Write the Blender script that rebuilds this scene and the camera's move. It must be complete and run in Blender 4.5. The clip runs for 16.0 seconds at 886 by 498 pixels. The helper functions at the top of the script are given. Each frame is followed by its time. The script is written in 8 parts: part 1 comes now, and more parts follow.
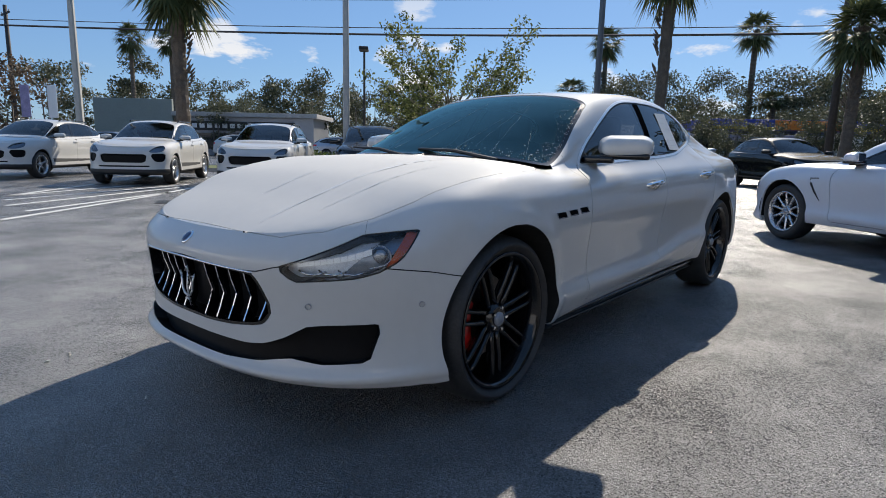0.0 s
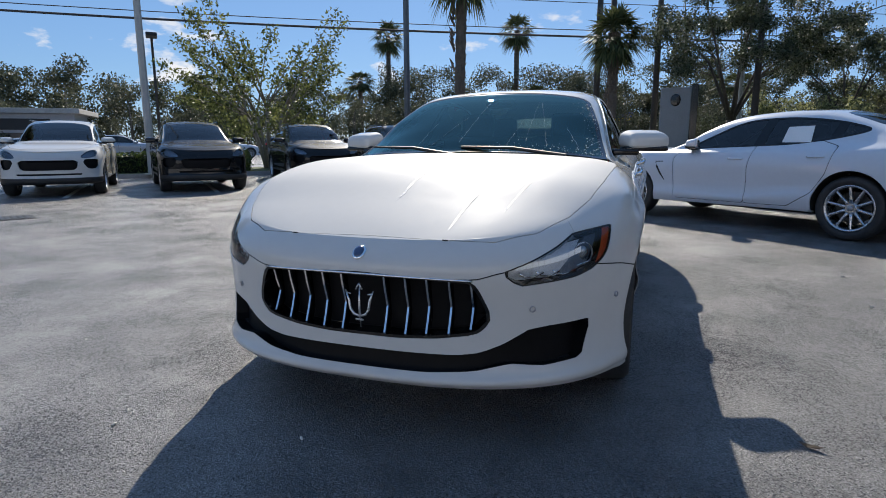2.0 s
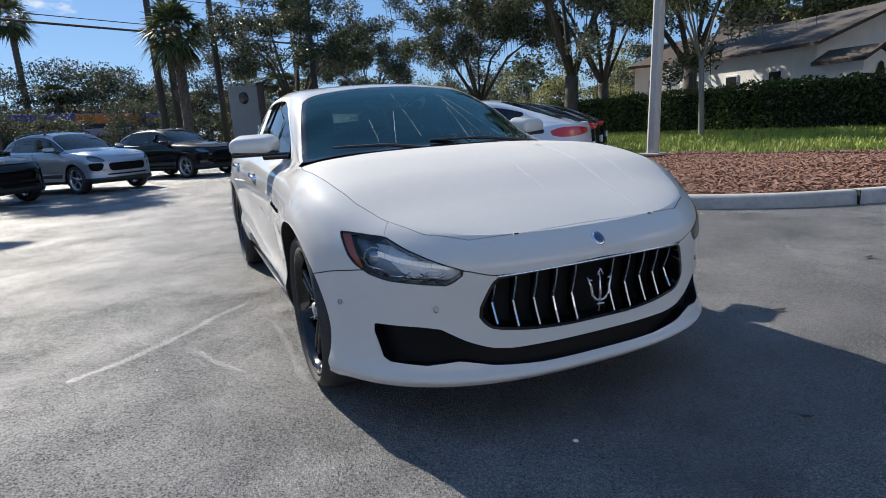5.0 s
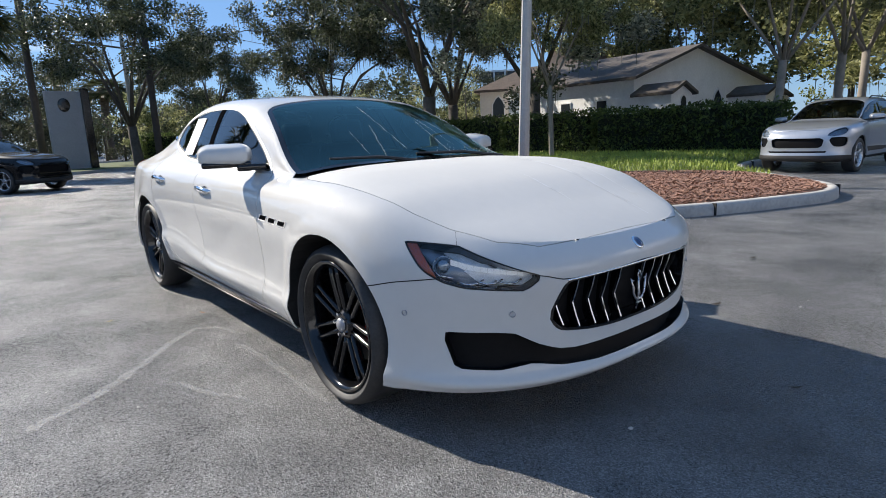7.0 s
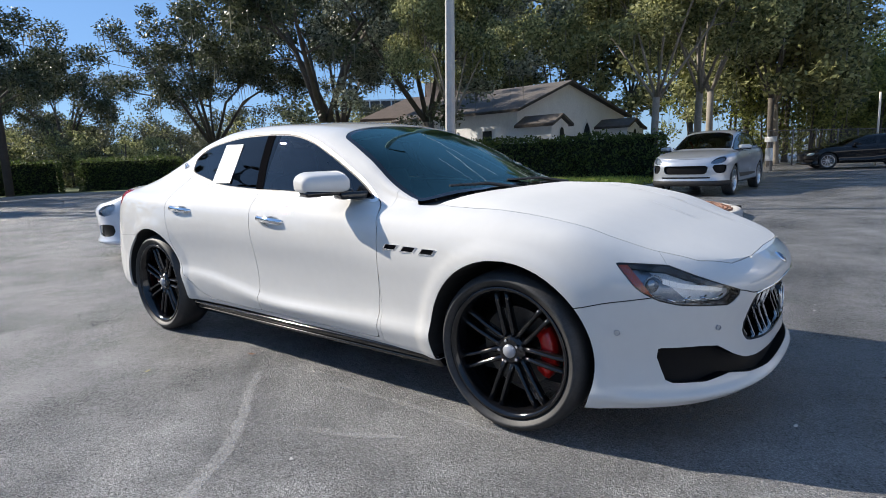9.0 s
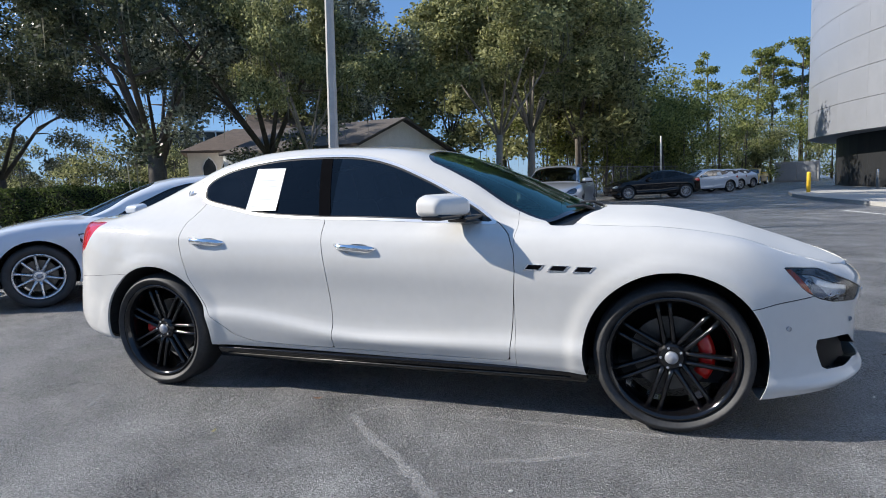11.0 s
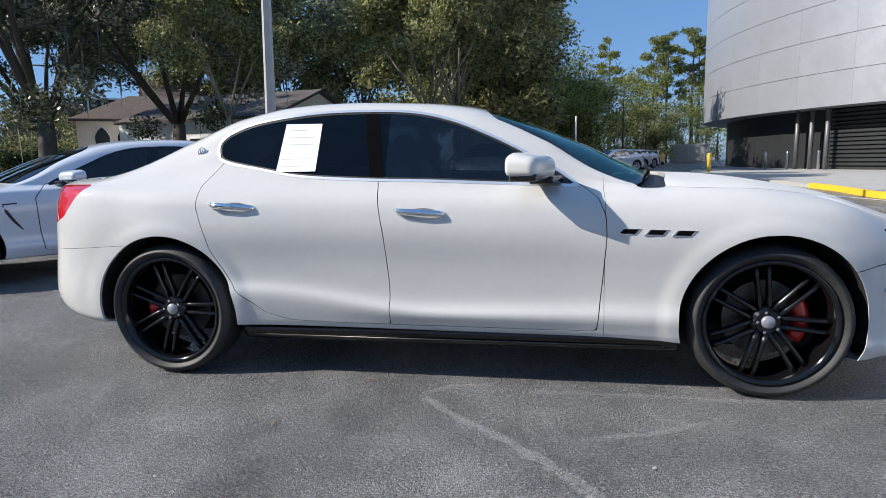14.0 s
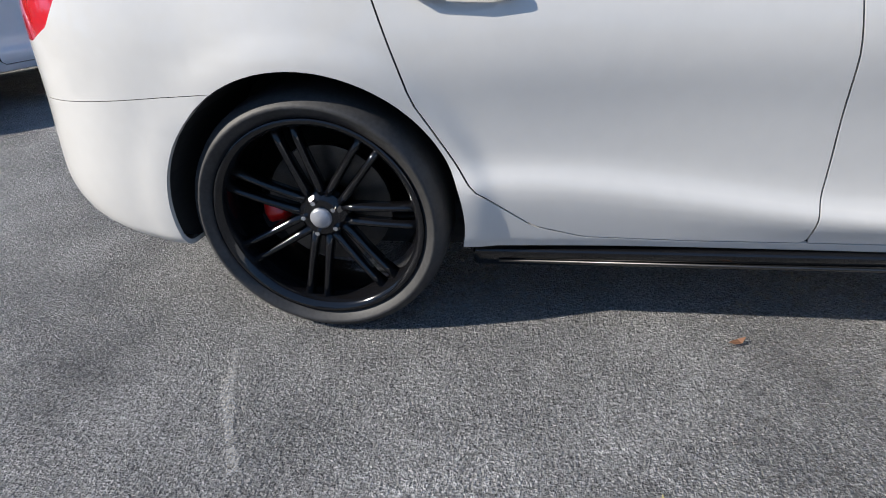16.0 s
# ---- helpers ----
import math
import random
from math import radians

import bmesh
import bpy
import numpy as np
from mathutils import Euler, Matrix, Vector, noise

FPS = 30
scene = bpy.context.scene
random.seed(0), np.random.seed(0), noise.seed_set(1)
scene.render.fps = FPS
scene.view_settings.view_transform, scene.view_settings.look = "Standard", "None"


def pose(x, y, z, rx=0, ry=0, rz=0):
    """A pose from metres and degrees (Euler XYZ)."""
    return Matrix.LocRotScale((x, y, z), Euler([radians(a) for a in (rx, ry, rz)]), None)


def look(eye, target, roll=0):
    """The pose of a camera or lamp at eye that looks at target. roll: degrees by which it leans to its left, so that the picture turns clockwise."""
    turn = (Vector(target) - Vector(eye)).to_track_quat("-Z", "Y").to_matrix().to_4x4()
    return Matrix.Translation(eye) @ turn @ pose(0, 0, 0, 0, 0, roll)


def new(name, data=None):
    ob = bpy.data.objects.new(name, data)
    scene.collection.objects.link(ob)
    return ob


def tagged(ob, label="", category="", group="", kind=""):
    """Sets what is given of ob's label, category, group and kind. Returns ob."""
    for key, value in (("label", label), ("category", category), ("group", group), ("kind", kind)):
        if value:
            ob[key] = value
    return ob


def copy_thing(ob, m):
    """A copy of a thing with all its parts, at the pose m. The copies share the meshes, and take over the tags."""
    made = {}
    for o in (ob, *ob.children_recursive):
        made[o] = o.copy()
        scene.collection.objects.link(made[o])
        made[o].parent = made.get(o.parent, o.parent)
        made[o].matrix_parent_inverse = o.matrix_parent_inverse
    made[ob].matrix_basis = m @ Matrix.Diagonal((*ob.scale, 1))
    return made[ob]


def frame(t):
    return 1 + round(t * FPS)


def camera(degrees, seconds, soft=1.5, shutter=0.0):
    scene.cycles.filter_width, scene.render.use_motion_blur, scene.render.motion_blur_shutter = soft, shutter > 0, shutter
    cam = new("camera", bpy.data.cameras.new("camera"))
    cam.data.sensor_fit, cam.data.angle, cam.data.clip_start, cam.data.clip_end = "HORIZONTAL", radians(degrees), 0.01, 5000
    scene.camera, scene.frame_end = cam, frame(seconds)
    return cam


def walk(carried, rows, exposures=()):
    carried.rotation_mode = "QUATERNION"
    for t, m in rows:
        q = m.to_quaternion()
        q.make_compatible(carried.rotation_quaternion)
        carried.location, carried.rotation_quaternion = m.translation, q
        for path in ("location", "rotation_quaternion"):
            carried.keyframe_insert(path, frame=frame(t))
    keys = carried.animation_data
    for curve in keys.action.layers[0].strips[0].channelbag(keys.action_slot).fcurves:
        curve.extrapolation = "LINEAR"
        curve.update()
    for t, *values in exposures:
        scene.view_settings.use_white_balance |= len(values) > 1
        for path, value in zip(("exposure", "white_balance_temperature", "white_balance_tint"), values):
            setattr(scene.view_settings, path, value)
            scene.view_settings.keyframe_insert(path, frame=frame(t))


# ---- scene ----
cam = camera(74.8, 16.0, 0.9)
PATH = [
    (0, (3.461, 2.196, 1.061), (1.947, 0.935, 0.715), 1.3),
    (0.5, (3.673, 1.978, 1.064), (2.101, 0.793, 0.712), 1.4),
    (1, (3.93, 1.688, 1.082), (2.266, 0.638, 0.727), 1.2),
    (1.5, (4.053, 1.306, 1.08), (2.283, 0.446, 0.729), 0.7),
    (2, (4.197, 0.941, 1.077), (2.338, 0.299, 0.714), -0.2),
    (2.5, (4.327, 0.564, 1.097), (2.4, 0.17, 0.731), -1.0),
    (3, (4.315, 0.168, 1.109), (2.353, 0.036, 0.741), -1.7),
    (3.5, (4.359, -0.251, 1.113), (2.4, -0.138, 0.725), -2.3),
    (4, (4.288, -0.614, 1.1), (2.362, -0.26, 0.698), -2.8),
    (4.5, (4.175, -0.965, 1.117), (2.305, -0.385, 0.707), -3.5),
    (5, (4.043, -1.323, 1.131), (2.246, -0.551, 0.711), -3.9),
    (7.5, (3.504, -2.18, 1.152), (2.029, -0.88, 0.786), -2.0),
    (8, (3.282, -2.371, 1.148), (1.863, -1.004, 0.807), -1.9),
    (8.5, (3.038, -2.612, 1.174), (1.707, -1.155, 0.848), -2.1),
    (9, (2.775, -2.926, 1.194), (1.552, -1.375, 0.88), -2.3),
    (9.5, (2.458, -3.134, 1.184), (1.359, -1.488, 0.898), -2.5),
    (9.7, (2.322, -3.203, 1.205), (1.281, -1.519, 0.921), -2.5),
    (12, (0.967, -3.946, 1.176), (0.489, -2.012, 0.997), -1.9),
    (12.5, (0.907, -4.007, 1.166), (0.48, -2.06, 1.001), -1.4),
    (13, (0.877, -4.013, 1.161), (0.483, -2.06, 0.99), -1.2),
    (13.5, (0.788, -3.929, 1.155), (0.416, -1.977, 0.936), -1.2),
    (14, (0.529, -3.645, 1.127), (0.163, -1.703, 0.819), -1.5),
    (14.5, (0.184, -3.319, 1.127), (-0.17, -1.402, 0.679), -1.9),
    (15, (-0.253, -3.003, 1.087), (-0.585, -1.119, 0.502), -2.0),
    (15.5, (-0.63, -2.583, 1.127), (-0.921, -0.791, 0.289), -2.8),
    (16, (-0.934, -2.227, 1.064), (-1.234, -0.53, 0.048), -3.9),
]
walk(cam, [(t, look(eye, target, roll)) for t, eye, target, roll in PATH], exposures=[(0, 0.42, 6900, 10), (2, 0.38, 6750, 10), (3, 0.30, 6600, 10), (4, 0.26, 6650, 10), (5, 0.49, 6750, 10), (6, 0.58, 6750, 10), (8.5, 0.70, 6700, 10), (9.7, 0.64, 6650, 10), (12, 0.50, 6350, 10), (13.5, 0.46, 6350, 10), (14.5, 0.46, 6600, 10), (15.5, 0.38, 6600, 10), (16, 0.60, 6600, 10)])

# ---- sun, sky and exposure ----
SUN_DIR = Vector((-1.376, -0.445, 1.0)).normalized()
sun = new("sun", bpy.data.lights.new("sun", "SUN"))
sun.data.energy, sun.data.angle, sun.data.color = 4.9, radians(0.55), (1.0, 0.94, 0.85)
sun.matrix_world = look(SUN_DIR * 60, (0, 0, 0))

world = bpy.data.worlds.new("sky")
scene.world = world
world.use_nodes = True
wn, wl = world.node_tree.nodes, world.node_tree.links
wn.clear()
sky = wn.new("ShaderNodeTexSky")
sky.sky_type, sky.sun_disc = "NISHITA", False
sky.sun_elevation = math.asin(SUN_DIR.z)
sky.sun_rotation = math.atan2(SUN_DIR.x, SUN_DIR.y)
sky.air_density, sky.dust_density, sky.ozone_density = 1.0, 0.15, 3.0
w_co = wn.new("ShaderNodeTexCoord")
w_map = wn.new("ShaderNodeMapping")
w_map.inputs["Scale"].default_value = (1.0, 1.0, 2.6)
w_noise = wn.new("ShaderNodeTexNoise")
w_noise.inputs["Scale"].default_value = 6.5
w_noise.inputs["Detail"].default_value = 7.0
w_noise.inputs["Roughness"].default_value = 0.55
w_ramp = wn.new("ShaderNodeValToRGB")
w_ramp.color_ramp.elements[0].position, w_ramp.color_ramp.elements[1].position = 0.60, 0.66
w_sep = wn.new("ShaderNodeSeparateXYZ")
w_low = wn.new("ShaderNodeMapRange")
w_low.inputs["From Min"].default_value, w_low.inputs["From Max"].default_value = 0.34, 0.12
w_mul = wn.new("ShaderNodeMath")
w_mul.operation = "MULTIPLY"
w_mix = wn.new("ShaderNodeMix")
w_mix.data_type = "RGBA"
w_mix.inputs[7].default_value = (6.0, 6.2, 6.6, 1)
w_bg = wn.new("ShaderNodeBackground")
w_bg.inputs["Strength"].default_value = 0.111
w_out = wn.new("ShaderNodeOutputWorld")
wl.new(w_co.outputs["Generated"], w_map.inputs["Vector"])
wl.new(w_map.outputs[0], w_noise.inputs["Vector"])
wl.new(w_noise.outputs["Fac"], w_ramp.inputs["Fac"])
wl.new(w_co.outputs["Generated"], w_sep.inputs[0])
wl.new(w_sep.outputs["Z"], w_low.inputs["Value"])
wl.new(w_ramp.outputs[0], w_mul.inputs[0])
wl.new(w_low.outputs[0], w_mul.inputs[1])
w_side = wn.new("ShaderNodeMapRange")
w_side.inputs["From Min"].default_value, w_side.inputs["From Max"].default_value = 0.25, -0.1
w_part = wn.new("ShaderNodeMath")
w_part.operation = "MULTIPLY"
wl.new(w_sep.outputs["Y"], w_side.inputs["Value"])
wl.new(w_mul.outputs[0], w_part.inputs[0])
wl.new(w_side.outputs[0], w_part.inputs[1])
wl.new(w_part.outputs[0], w_mix.inputs["Factor"])
w_tint = wn.new("ShaderNodeMix")
w_tint.data_type, w_tint.blend_type = "RGBA", "MULTIPLY"
w_tint.inputs["Factor"].default_value = 1.0
w_tint.inputs[7].default_value = (0.82, 1.0, 1.24, 1)
wl.new(sky.outputs[0], w_tint.inputs[6])
w_even = wn.new("ShaderNodeMix")
w_even.data_type = "RGBA"
w_even.inputs["Factor"].default_value = 0.7
w_even.inputs[7].default_value = (0.92, 1.88, 3.65, 1)
wl.new(w_tint.outputs[2], w_even.inputs[6])
wl.new(w_even.outputs[2], w_mix.inputs[6])
wl.new(w_mix.outputs[2], w_bg.inputs["Color"])
wl.new(w_bg.outputs[0], w_out.inputs["Surface"])

# ---- materials ----
def material(name, colour, rough=0.5, metal=0.0, **kw):
    """A principled material. vary: colour change at two scales, scale: their size per metre, bump: relief, coat, spec, trans, emit."""
    m = bpy.data.materials.new(name)
    m.use_nodes = True
    nt = m.node_tree
    b = nt.nodes["Principled BSDF"]
    b.inputs["Base Color"].default_value = (*colour, 1)
    b.inputs["Roughness"].default_value = rough
    b.inputs["Metallic"].default_value = metal
    b.inputs["Coat Weight"].default_value = kw.get("coat", 0.0)
    b.inputs["Coat Roughness"].default_value = kw.get("coat_rough", 0.03)
    b.inputs["Specular IOR Level"].default_value = kw.get("spec", 0.5)
    b.inputs["Transmission Weight"].default_value = kw.get("trans", 0.0)
    if kw.get("emit"):
        b.inputs["Emission Color"].default_value = (*kw.get("emit_colour", colour), 1)
        b.inputs["Emission Strength"].default_value = kw["emit"]
    vary, scale, bump = kw.get("vary", 0.0), kw.get("scale", 8.0), kw.get("bump", 0.0)
    if vary or bump or kw.get("rough_vary"):
        co = nt.nodes.new("ShaderNodeTexCoord")
        fine, large = nt.nodes.new("ShaderNodeTexNoise"), nt.nodes.new("ShaderNodeTexNoise")
        fine.inputs["Scale"].default_value, large.inputs["Scale"].default_value = scale * 7, scale
        fine.inputs["Detail"].default_value, large.inputs["Detail"].default_value = 6, 4
        mix = nt.nodes.new("ShaderNodeMix")
        mix.inputs[0].default_value = 0.5
        space = "Generated" if kw.get("generated") else "Object"
        for n in (fine, large):
            nt.links.new(co.outputs[space], n.inputs["Vector"])
        nt.links.new(fine.outputs["Fac"], mix.inputs[2])
        nt.links.new(large.outputs["Fac"], mix.inputs[3])
        if vary:
            ramp = nt.nodes.new("ShaderNodeValToRGB")
            dark = tuple(c * (1 - vary) for c in kw.get("other", colour))
            light = tuple(min(1.0, c * (1 + vary * 0.6)) for c in colour)
            ramp.color_ramp.elements[0].position, ramp.color_ramp.elements[1].position = 0.33, 0.67
            ramp.color_ramp.elements[0].color, ramp.color_ramp.elements[1].color = (*dark, 1), (*light, 1)
            nt.links.new(mix.outputs[0], ramp.inputs["Fac"])
            nt.links.new(ramp.outputs[0], b.inputs["Base Color"])
        if kw.get("rough_vary"):
            rr = nt.nodes.new("ShaderNodeMapRange")
            rr.inputs["From Min"].default_value, rr.inputs["From Max"].default_value = 0.3, 0.7
            rr.inputs["To Min"].default_value, rr.inputs["To Max"].default_value = rough - kw["rough_vary"], rough + kw["rough_vary"]
            nt.links.new(mix.outputs[0], rr.inputs["Value"])
            nt.links.new(rr.outputs[0], b.inputs["Roughness"])
        if bump:
            bn = nt.nodes.new("ShaderNodeBump")
            bn.inputs["Strength"].default_value, bn.inputs["Distance"].default_value = bump, kw.get("depth", 0.01)
            nt.links.new(fine.outputs["Fac"], bn.inputs["Height"])
            nt.links.new(bn.outputs[0], b.inputs["Normal"])
    return m


def glass_material(name, tint, rough=0.0, ior=1.45, shine=(1, 1, 1)):
    """Tinted pane: what lies behind shows through, dimmed by the tint, under a Fresnel gloss."""
    m = bpy.data.materials.new(name)
    m.use_nodes = True
    nt = m.node_tree
    nt.nodes.clear()
    out, mix = nt.nodes.new("ShaderNodeOutputMaterial"), nt.nodes.new("ShaderNodeMixShader")
    clear, gloss, fres = nt.nodes.new("ShaderNodeBsdfTransparent"), nt.nodes.new("ShaderNodeBsdfGlossy"), nt.nodes.new("ShaderNodeFresnel")
    clear.inputs["Color"].default_value = (*tint, 1)
    gloss.inputs["Roughness"].default_value = rough
    gloss.inputs["Color"].default_value = (*shine, 1)
    fres.inputs["IOR"].default_value = ior
    nt.links.new(fres.outputs[0], mix.inputs[0])
    nt.links.new(clear.outputs[0], mix.inputs[1])
    nt.links.new(gloss.outputs[0], mix.inputs[2])
    nt.links.new(mix.outputs[0], out.inputs["Surface"])
    return m


PAINT_WHITE = material("white_car_paint", (0.585, 0.577, 0.556), 0.6, coat=1.0, coat_rough=0.02, spec=0.1, vary=0.03, scale=3, rough_vary=0.05)
# dewy bonnet coat; its base is also lightened to stand for the sun there
PAINT_DEW_LIT = material("dewy_lit_white_paint", (0.60, 0.592, 0.568), 0.7, coat=0.12, coat_rough=0.4, spec=0.1, vary=0.03, scale=3, rough_vary=0.08, bump=0.10, depth=0.0015)
PAINT_BLACK = material("black_car_paint", (0.005, 0.0055, 0.007), 0.5, spec=0.05, coat=0.75, vary=0.3, scale=4)
PAINT_SILVER = material("silver_car_paint", (0.42, 0.45, 0.50), 0.33, 0.55, coat=1.0, vary=0.06, scale=4)
PAINT_YELLOW = material("yellow_car_paint", (0.75, 0.42, 0.01), 0.3, coat=1.0, vary=0.05)
PAINT_COOL = material("pale_car_paint", (0.62, 0.655, 0.71), 0.3, coat=1.0, vary=0.03, scale=3)
GLASS_DARK = glass_material("privacy_glass", (0.06, 0.065, 0.075))
GLASS_SCREEN = glass_material("windscreen_glass", (0.26, 0.46, 0.43), 0.0, 1.8, (0.52, 0.88, 0.84))
GLASS_SIDE = glass_material("side_glass", (0.22, 0.25, 0.27), 0.0, 1.66)
GLASS_LAMP = glass_material("lamp_lens", (0.90, 0.93, 0.95))
CHROME = material("chrome", (0.82, 0.83, 0.85), 0.08, 1.0, rough_vary=0.03, scale=20)
BLACK_GLOSS = material("gloss_black", (0.005, 0.005, 0.006), 0.12, spec=0.45, coat=0.2, vary=0.2, scale=10)
BLACK_MATT = material("matt_black_plastic", (0.018, 0.018, 0.019), 0.55, vary=0.3, scale=20)
RUBBER = material("tyre_rubber", (0.032, 0.032, 0.033), 0.6, vary=0.45, scale=14, bump=0.25, depth=0.002)
RIM_SILVER = material("alloy_silver", (0.62, 0.63, 0.65), 0.28, 1.0, rough_vary=0.06, scale=20)
CAP_GREY = material("hub_cap_grey", (0.36, 0.37, 0.40), 0.35, 0.4, vary=0.1, scale=40)
BRAKE_STEEL = material("brake_disc_steel", (0.10, 0.098, 0.095), 0.4, 1.0, vary=0.2, scale=30)
CALIPER_RED = material("red_caliper", (0.55, 0.012, 0.010), 0.3, coat=0.5, vary=0.1, scale=20)
SEAM = material("shut_line", (0.006, 0.006, 0.007), 0.8, vary=0.2)
HEADLAMP_INSIDE = material("lamp_housing", (0.74, 0.76, 0.80), 0.4, 0.3, vary=0.3, scale=30)
LED_WHITE = material("led_strip", (0.85, 0.88, 0.92), 0.2, emit=0.10)
DEW = material("dew_streak", (0.70, 0.70, 0.69), 0.5, spec=0.3, vary=0.08, scale=20)
WATER_RUN = material("dried_water_run", (0.42, 0.46, 0.46), 0.6, vary=0.2, scale=40)
AMBER = material("amber_reflector", (0.55, 0.07, 0.02), 0.25, coat=0.6, vary=0.15, scale=60)
RED_LENS = material("red_tail_lens", (0.60, 0.016, 0.026), 0.12, coat=1.0, vary=0.15, scale=50)
PAPER = material("white_paper", (0.80, 0.81, 0.80), 0.7, vary=0.03, scale=10)
INK = material("grey_print", (0.69, 0.70, 0.70), 0.8)
LEATHER = material("dark_leather", (0.035, 0.033, 0.032), 0.5, vary=0.3, scale=12, bump=0.15, depth=0.002)
BLUE_ENAMEL = material("blue_enamel", (0.03, 0.055, 0.13), 0.2, coat=0.8)
GRILLE_BLACK = material("grille_black", (0.005, 0.005, 0.006), 0.5, spec=0.15, vary=0.3, scale=30)
SATIN_TRIM = material("satin_trim", (0.88, 0.88, 0.88), 0.34, 0.75, vary=0.05, scale=20)
PILLAR_BLACK = material("pillar_black", (0.006, 0.006, 0.007), 0.75, spec=0.0, vary=0.2)
LAMP_DARK = material("dark_lamp_housing", (0.24, 0.28, 0.34), 0.25, 0.5, vary=0.4, scale=30)
UNDER = material("underbody", (0.012, 0.012, 0.012), 0.85, vary=0.3, scale=10)

# ---- mesh helpers ----
def pch(keys):
    """Monotone cubic through (x, value) keys; a function of arrays."""
    ks = sorted(keys)
    xs, ys = np.array([k[0] for k in ks], float), np.array([k[1] for k in ks], float)
    h, d = np.diff(xs), np.diff(ys) / np.diff(xs)
    m = np.zeros(len(xs))
    for i in range(1, len(xs) - 1):
        if d[i - 1] * d[i] > 0:
            w1, w2 = 2 * h[i] + h[i - 1], h[i] + 2 * h[i - 1]
            m[i] = (w1 + w2) / (w1 / d[i - 1] + w2 / d[i])
    m[0], m[-1] = d[0], d[-1]

    def value(x):
        x = np.clip(np.asarray(x, float), xs[0], xs[-1])
        i = np.clip(np.searchsorted(xs, x) - 1, 0, len(h) - 1)
        t = (x - xs[i]) / h[i]
        return (2 * t**3 - 3 * t**2 + 1) * ys[i] + (t**3 - 2 * t**2 + t) * h[i] * m[i] + (3 * t**2 - 2 * t**3) * ys[i + 1] + (t**3 - t**2) * h[i] * m[i + 1]

    return value


def rounded(pts, n=6):
    """A closed Catmull-Rom outline through pts."""
    p = np.array(pts, float)
    a, b, c, d = np.roll(p, 1, 0), p, np.roll(p, -1, 0), np.roll(p, -2, 0)
    out = [0.5 * (2 * b + (c - a) * t + (2 * a - 5 * b + 4 * c - d) * t**2 + (3 * b - a - 3 * c + d) * t**3) for t in np.arange(n) / n]
    return np.stack(out, 1).reshape(-1, 2)


def outline_distance(p, poly):
    """Signed distance of points p to a closed outline, negative inside."""
    poly = np.asarray(poly, float)
    best, inside = np.full(len(p), 1e9), np.zeros(len(p), bool)
    for a, b in zip(poly, np.roll(poly, -1, 0)):
        e = b - a
        t = np.clip(((p - a) @ e) / max(e @ e, 1e-12), 0, 1)
        best = np.minimum(best, np.hypot(*(p - a - t[:, None] * e).T))
        with np.errstate(divide="ignore", invalid="ignore"):
            inside ^= ((a[1] > p[:, 1]) != (b[1] > p[:, 1])) & (p[:, 0] < (b[0] - a[0]) * (p[:, 1] - a[1]) / (b[1] - a[1]) + a[0])
    return np.where(inside, -best, best)


def mesh_object(name, verts, faces, mat, parent=None, label="", smooth=True):
    me = bpy.data.meshes.new(name)
    me.from_pydata([tuple(map(float, v)) for v in verts], [], [tuple(int(i) for i in f) for f in faces])
    me.update()
    if smooth:
        me.shade_smooth()
    if mat:
        me.materials.append(mat)
    ob = new(name, me)
    ob.parent = parent
    if label:
        ob["label"] = label
    return ob


def part(name, bm, mat, parent=None, label="", smooth=False):
    """Links a bmesh as one mesh object under a thing or a part."""
    me = bpy.data.meshes.new(name)
    bm.to_mesh(me)
    bm.free()
    if smooth:
        me.shade_smooth()
    if mat:
        me.materials.append(mat)
    ob = new(name, me)
    ob.parent = parent
    if label:
        ob["label"] = label
    return ob


def block(bm, lo, hi, bevel=0.0, m=None, seg=2):
    """Adds a box from lo to hi, with rounded edges, turned by m."""
    made = bmesh.ops.create_cube(bm, size=1)["verts"]
    for v in made:
        v.co = [l + (c + 0.5) * (h - l) for c, l, h in zip(v.co, lo, hi)]
    if bevel:
        edges = list({e for v in made for e in v.link_edges})
        made = bmesh.ops.bevel(bm, geom=edges, offset=bevel, segments=seg, affect="EDGES", profile=0.6)["verts"]
        made = list({v for v in made})
    if m is not None:
        bmesh.ops.transform(bm, matrix=m, verts=made)
    return made


def ring(bm, profile, n=32, axis="y", closed=True):
    """Turns a (radius, along) profile round an axis."""
    rows = []
    for k in range(n):
        a = 2 * math.pi * k / n
        c, s = math.cos(a), math.sin(a)
        rows.append([bm.verts.new((r * c, h, r * s) if axis == "y" else (r * c, r * s, h)) for r, h in profile])
    m = len(profile)
    for k in range(n):
        p, q = rows[k], rows[(k + 1) % n]
        for j in range(m if closed else m - 1):
            bm.faces.new((p[j], q[j], q[(j + 1) % m], p[(j + 1) % m]))


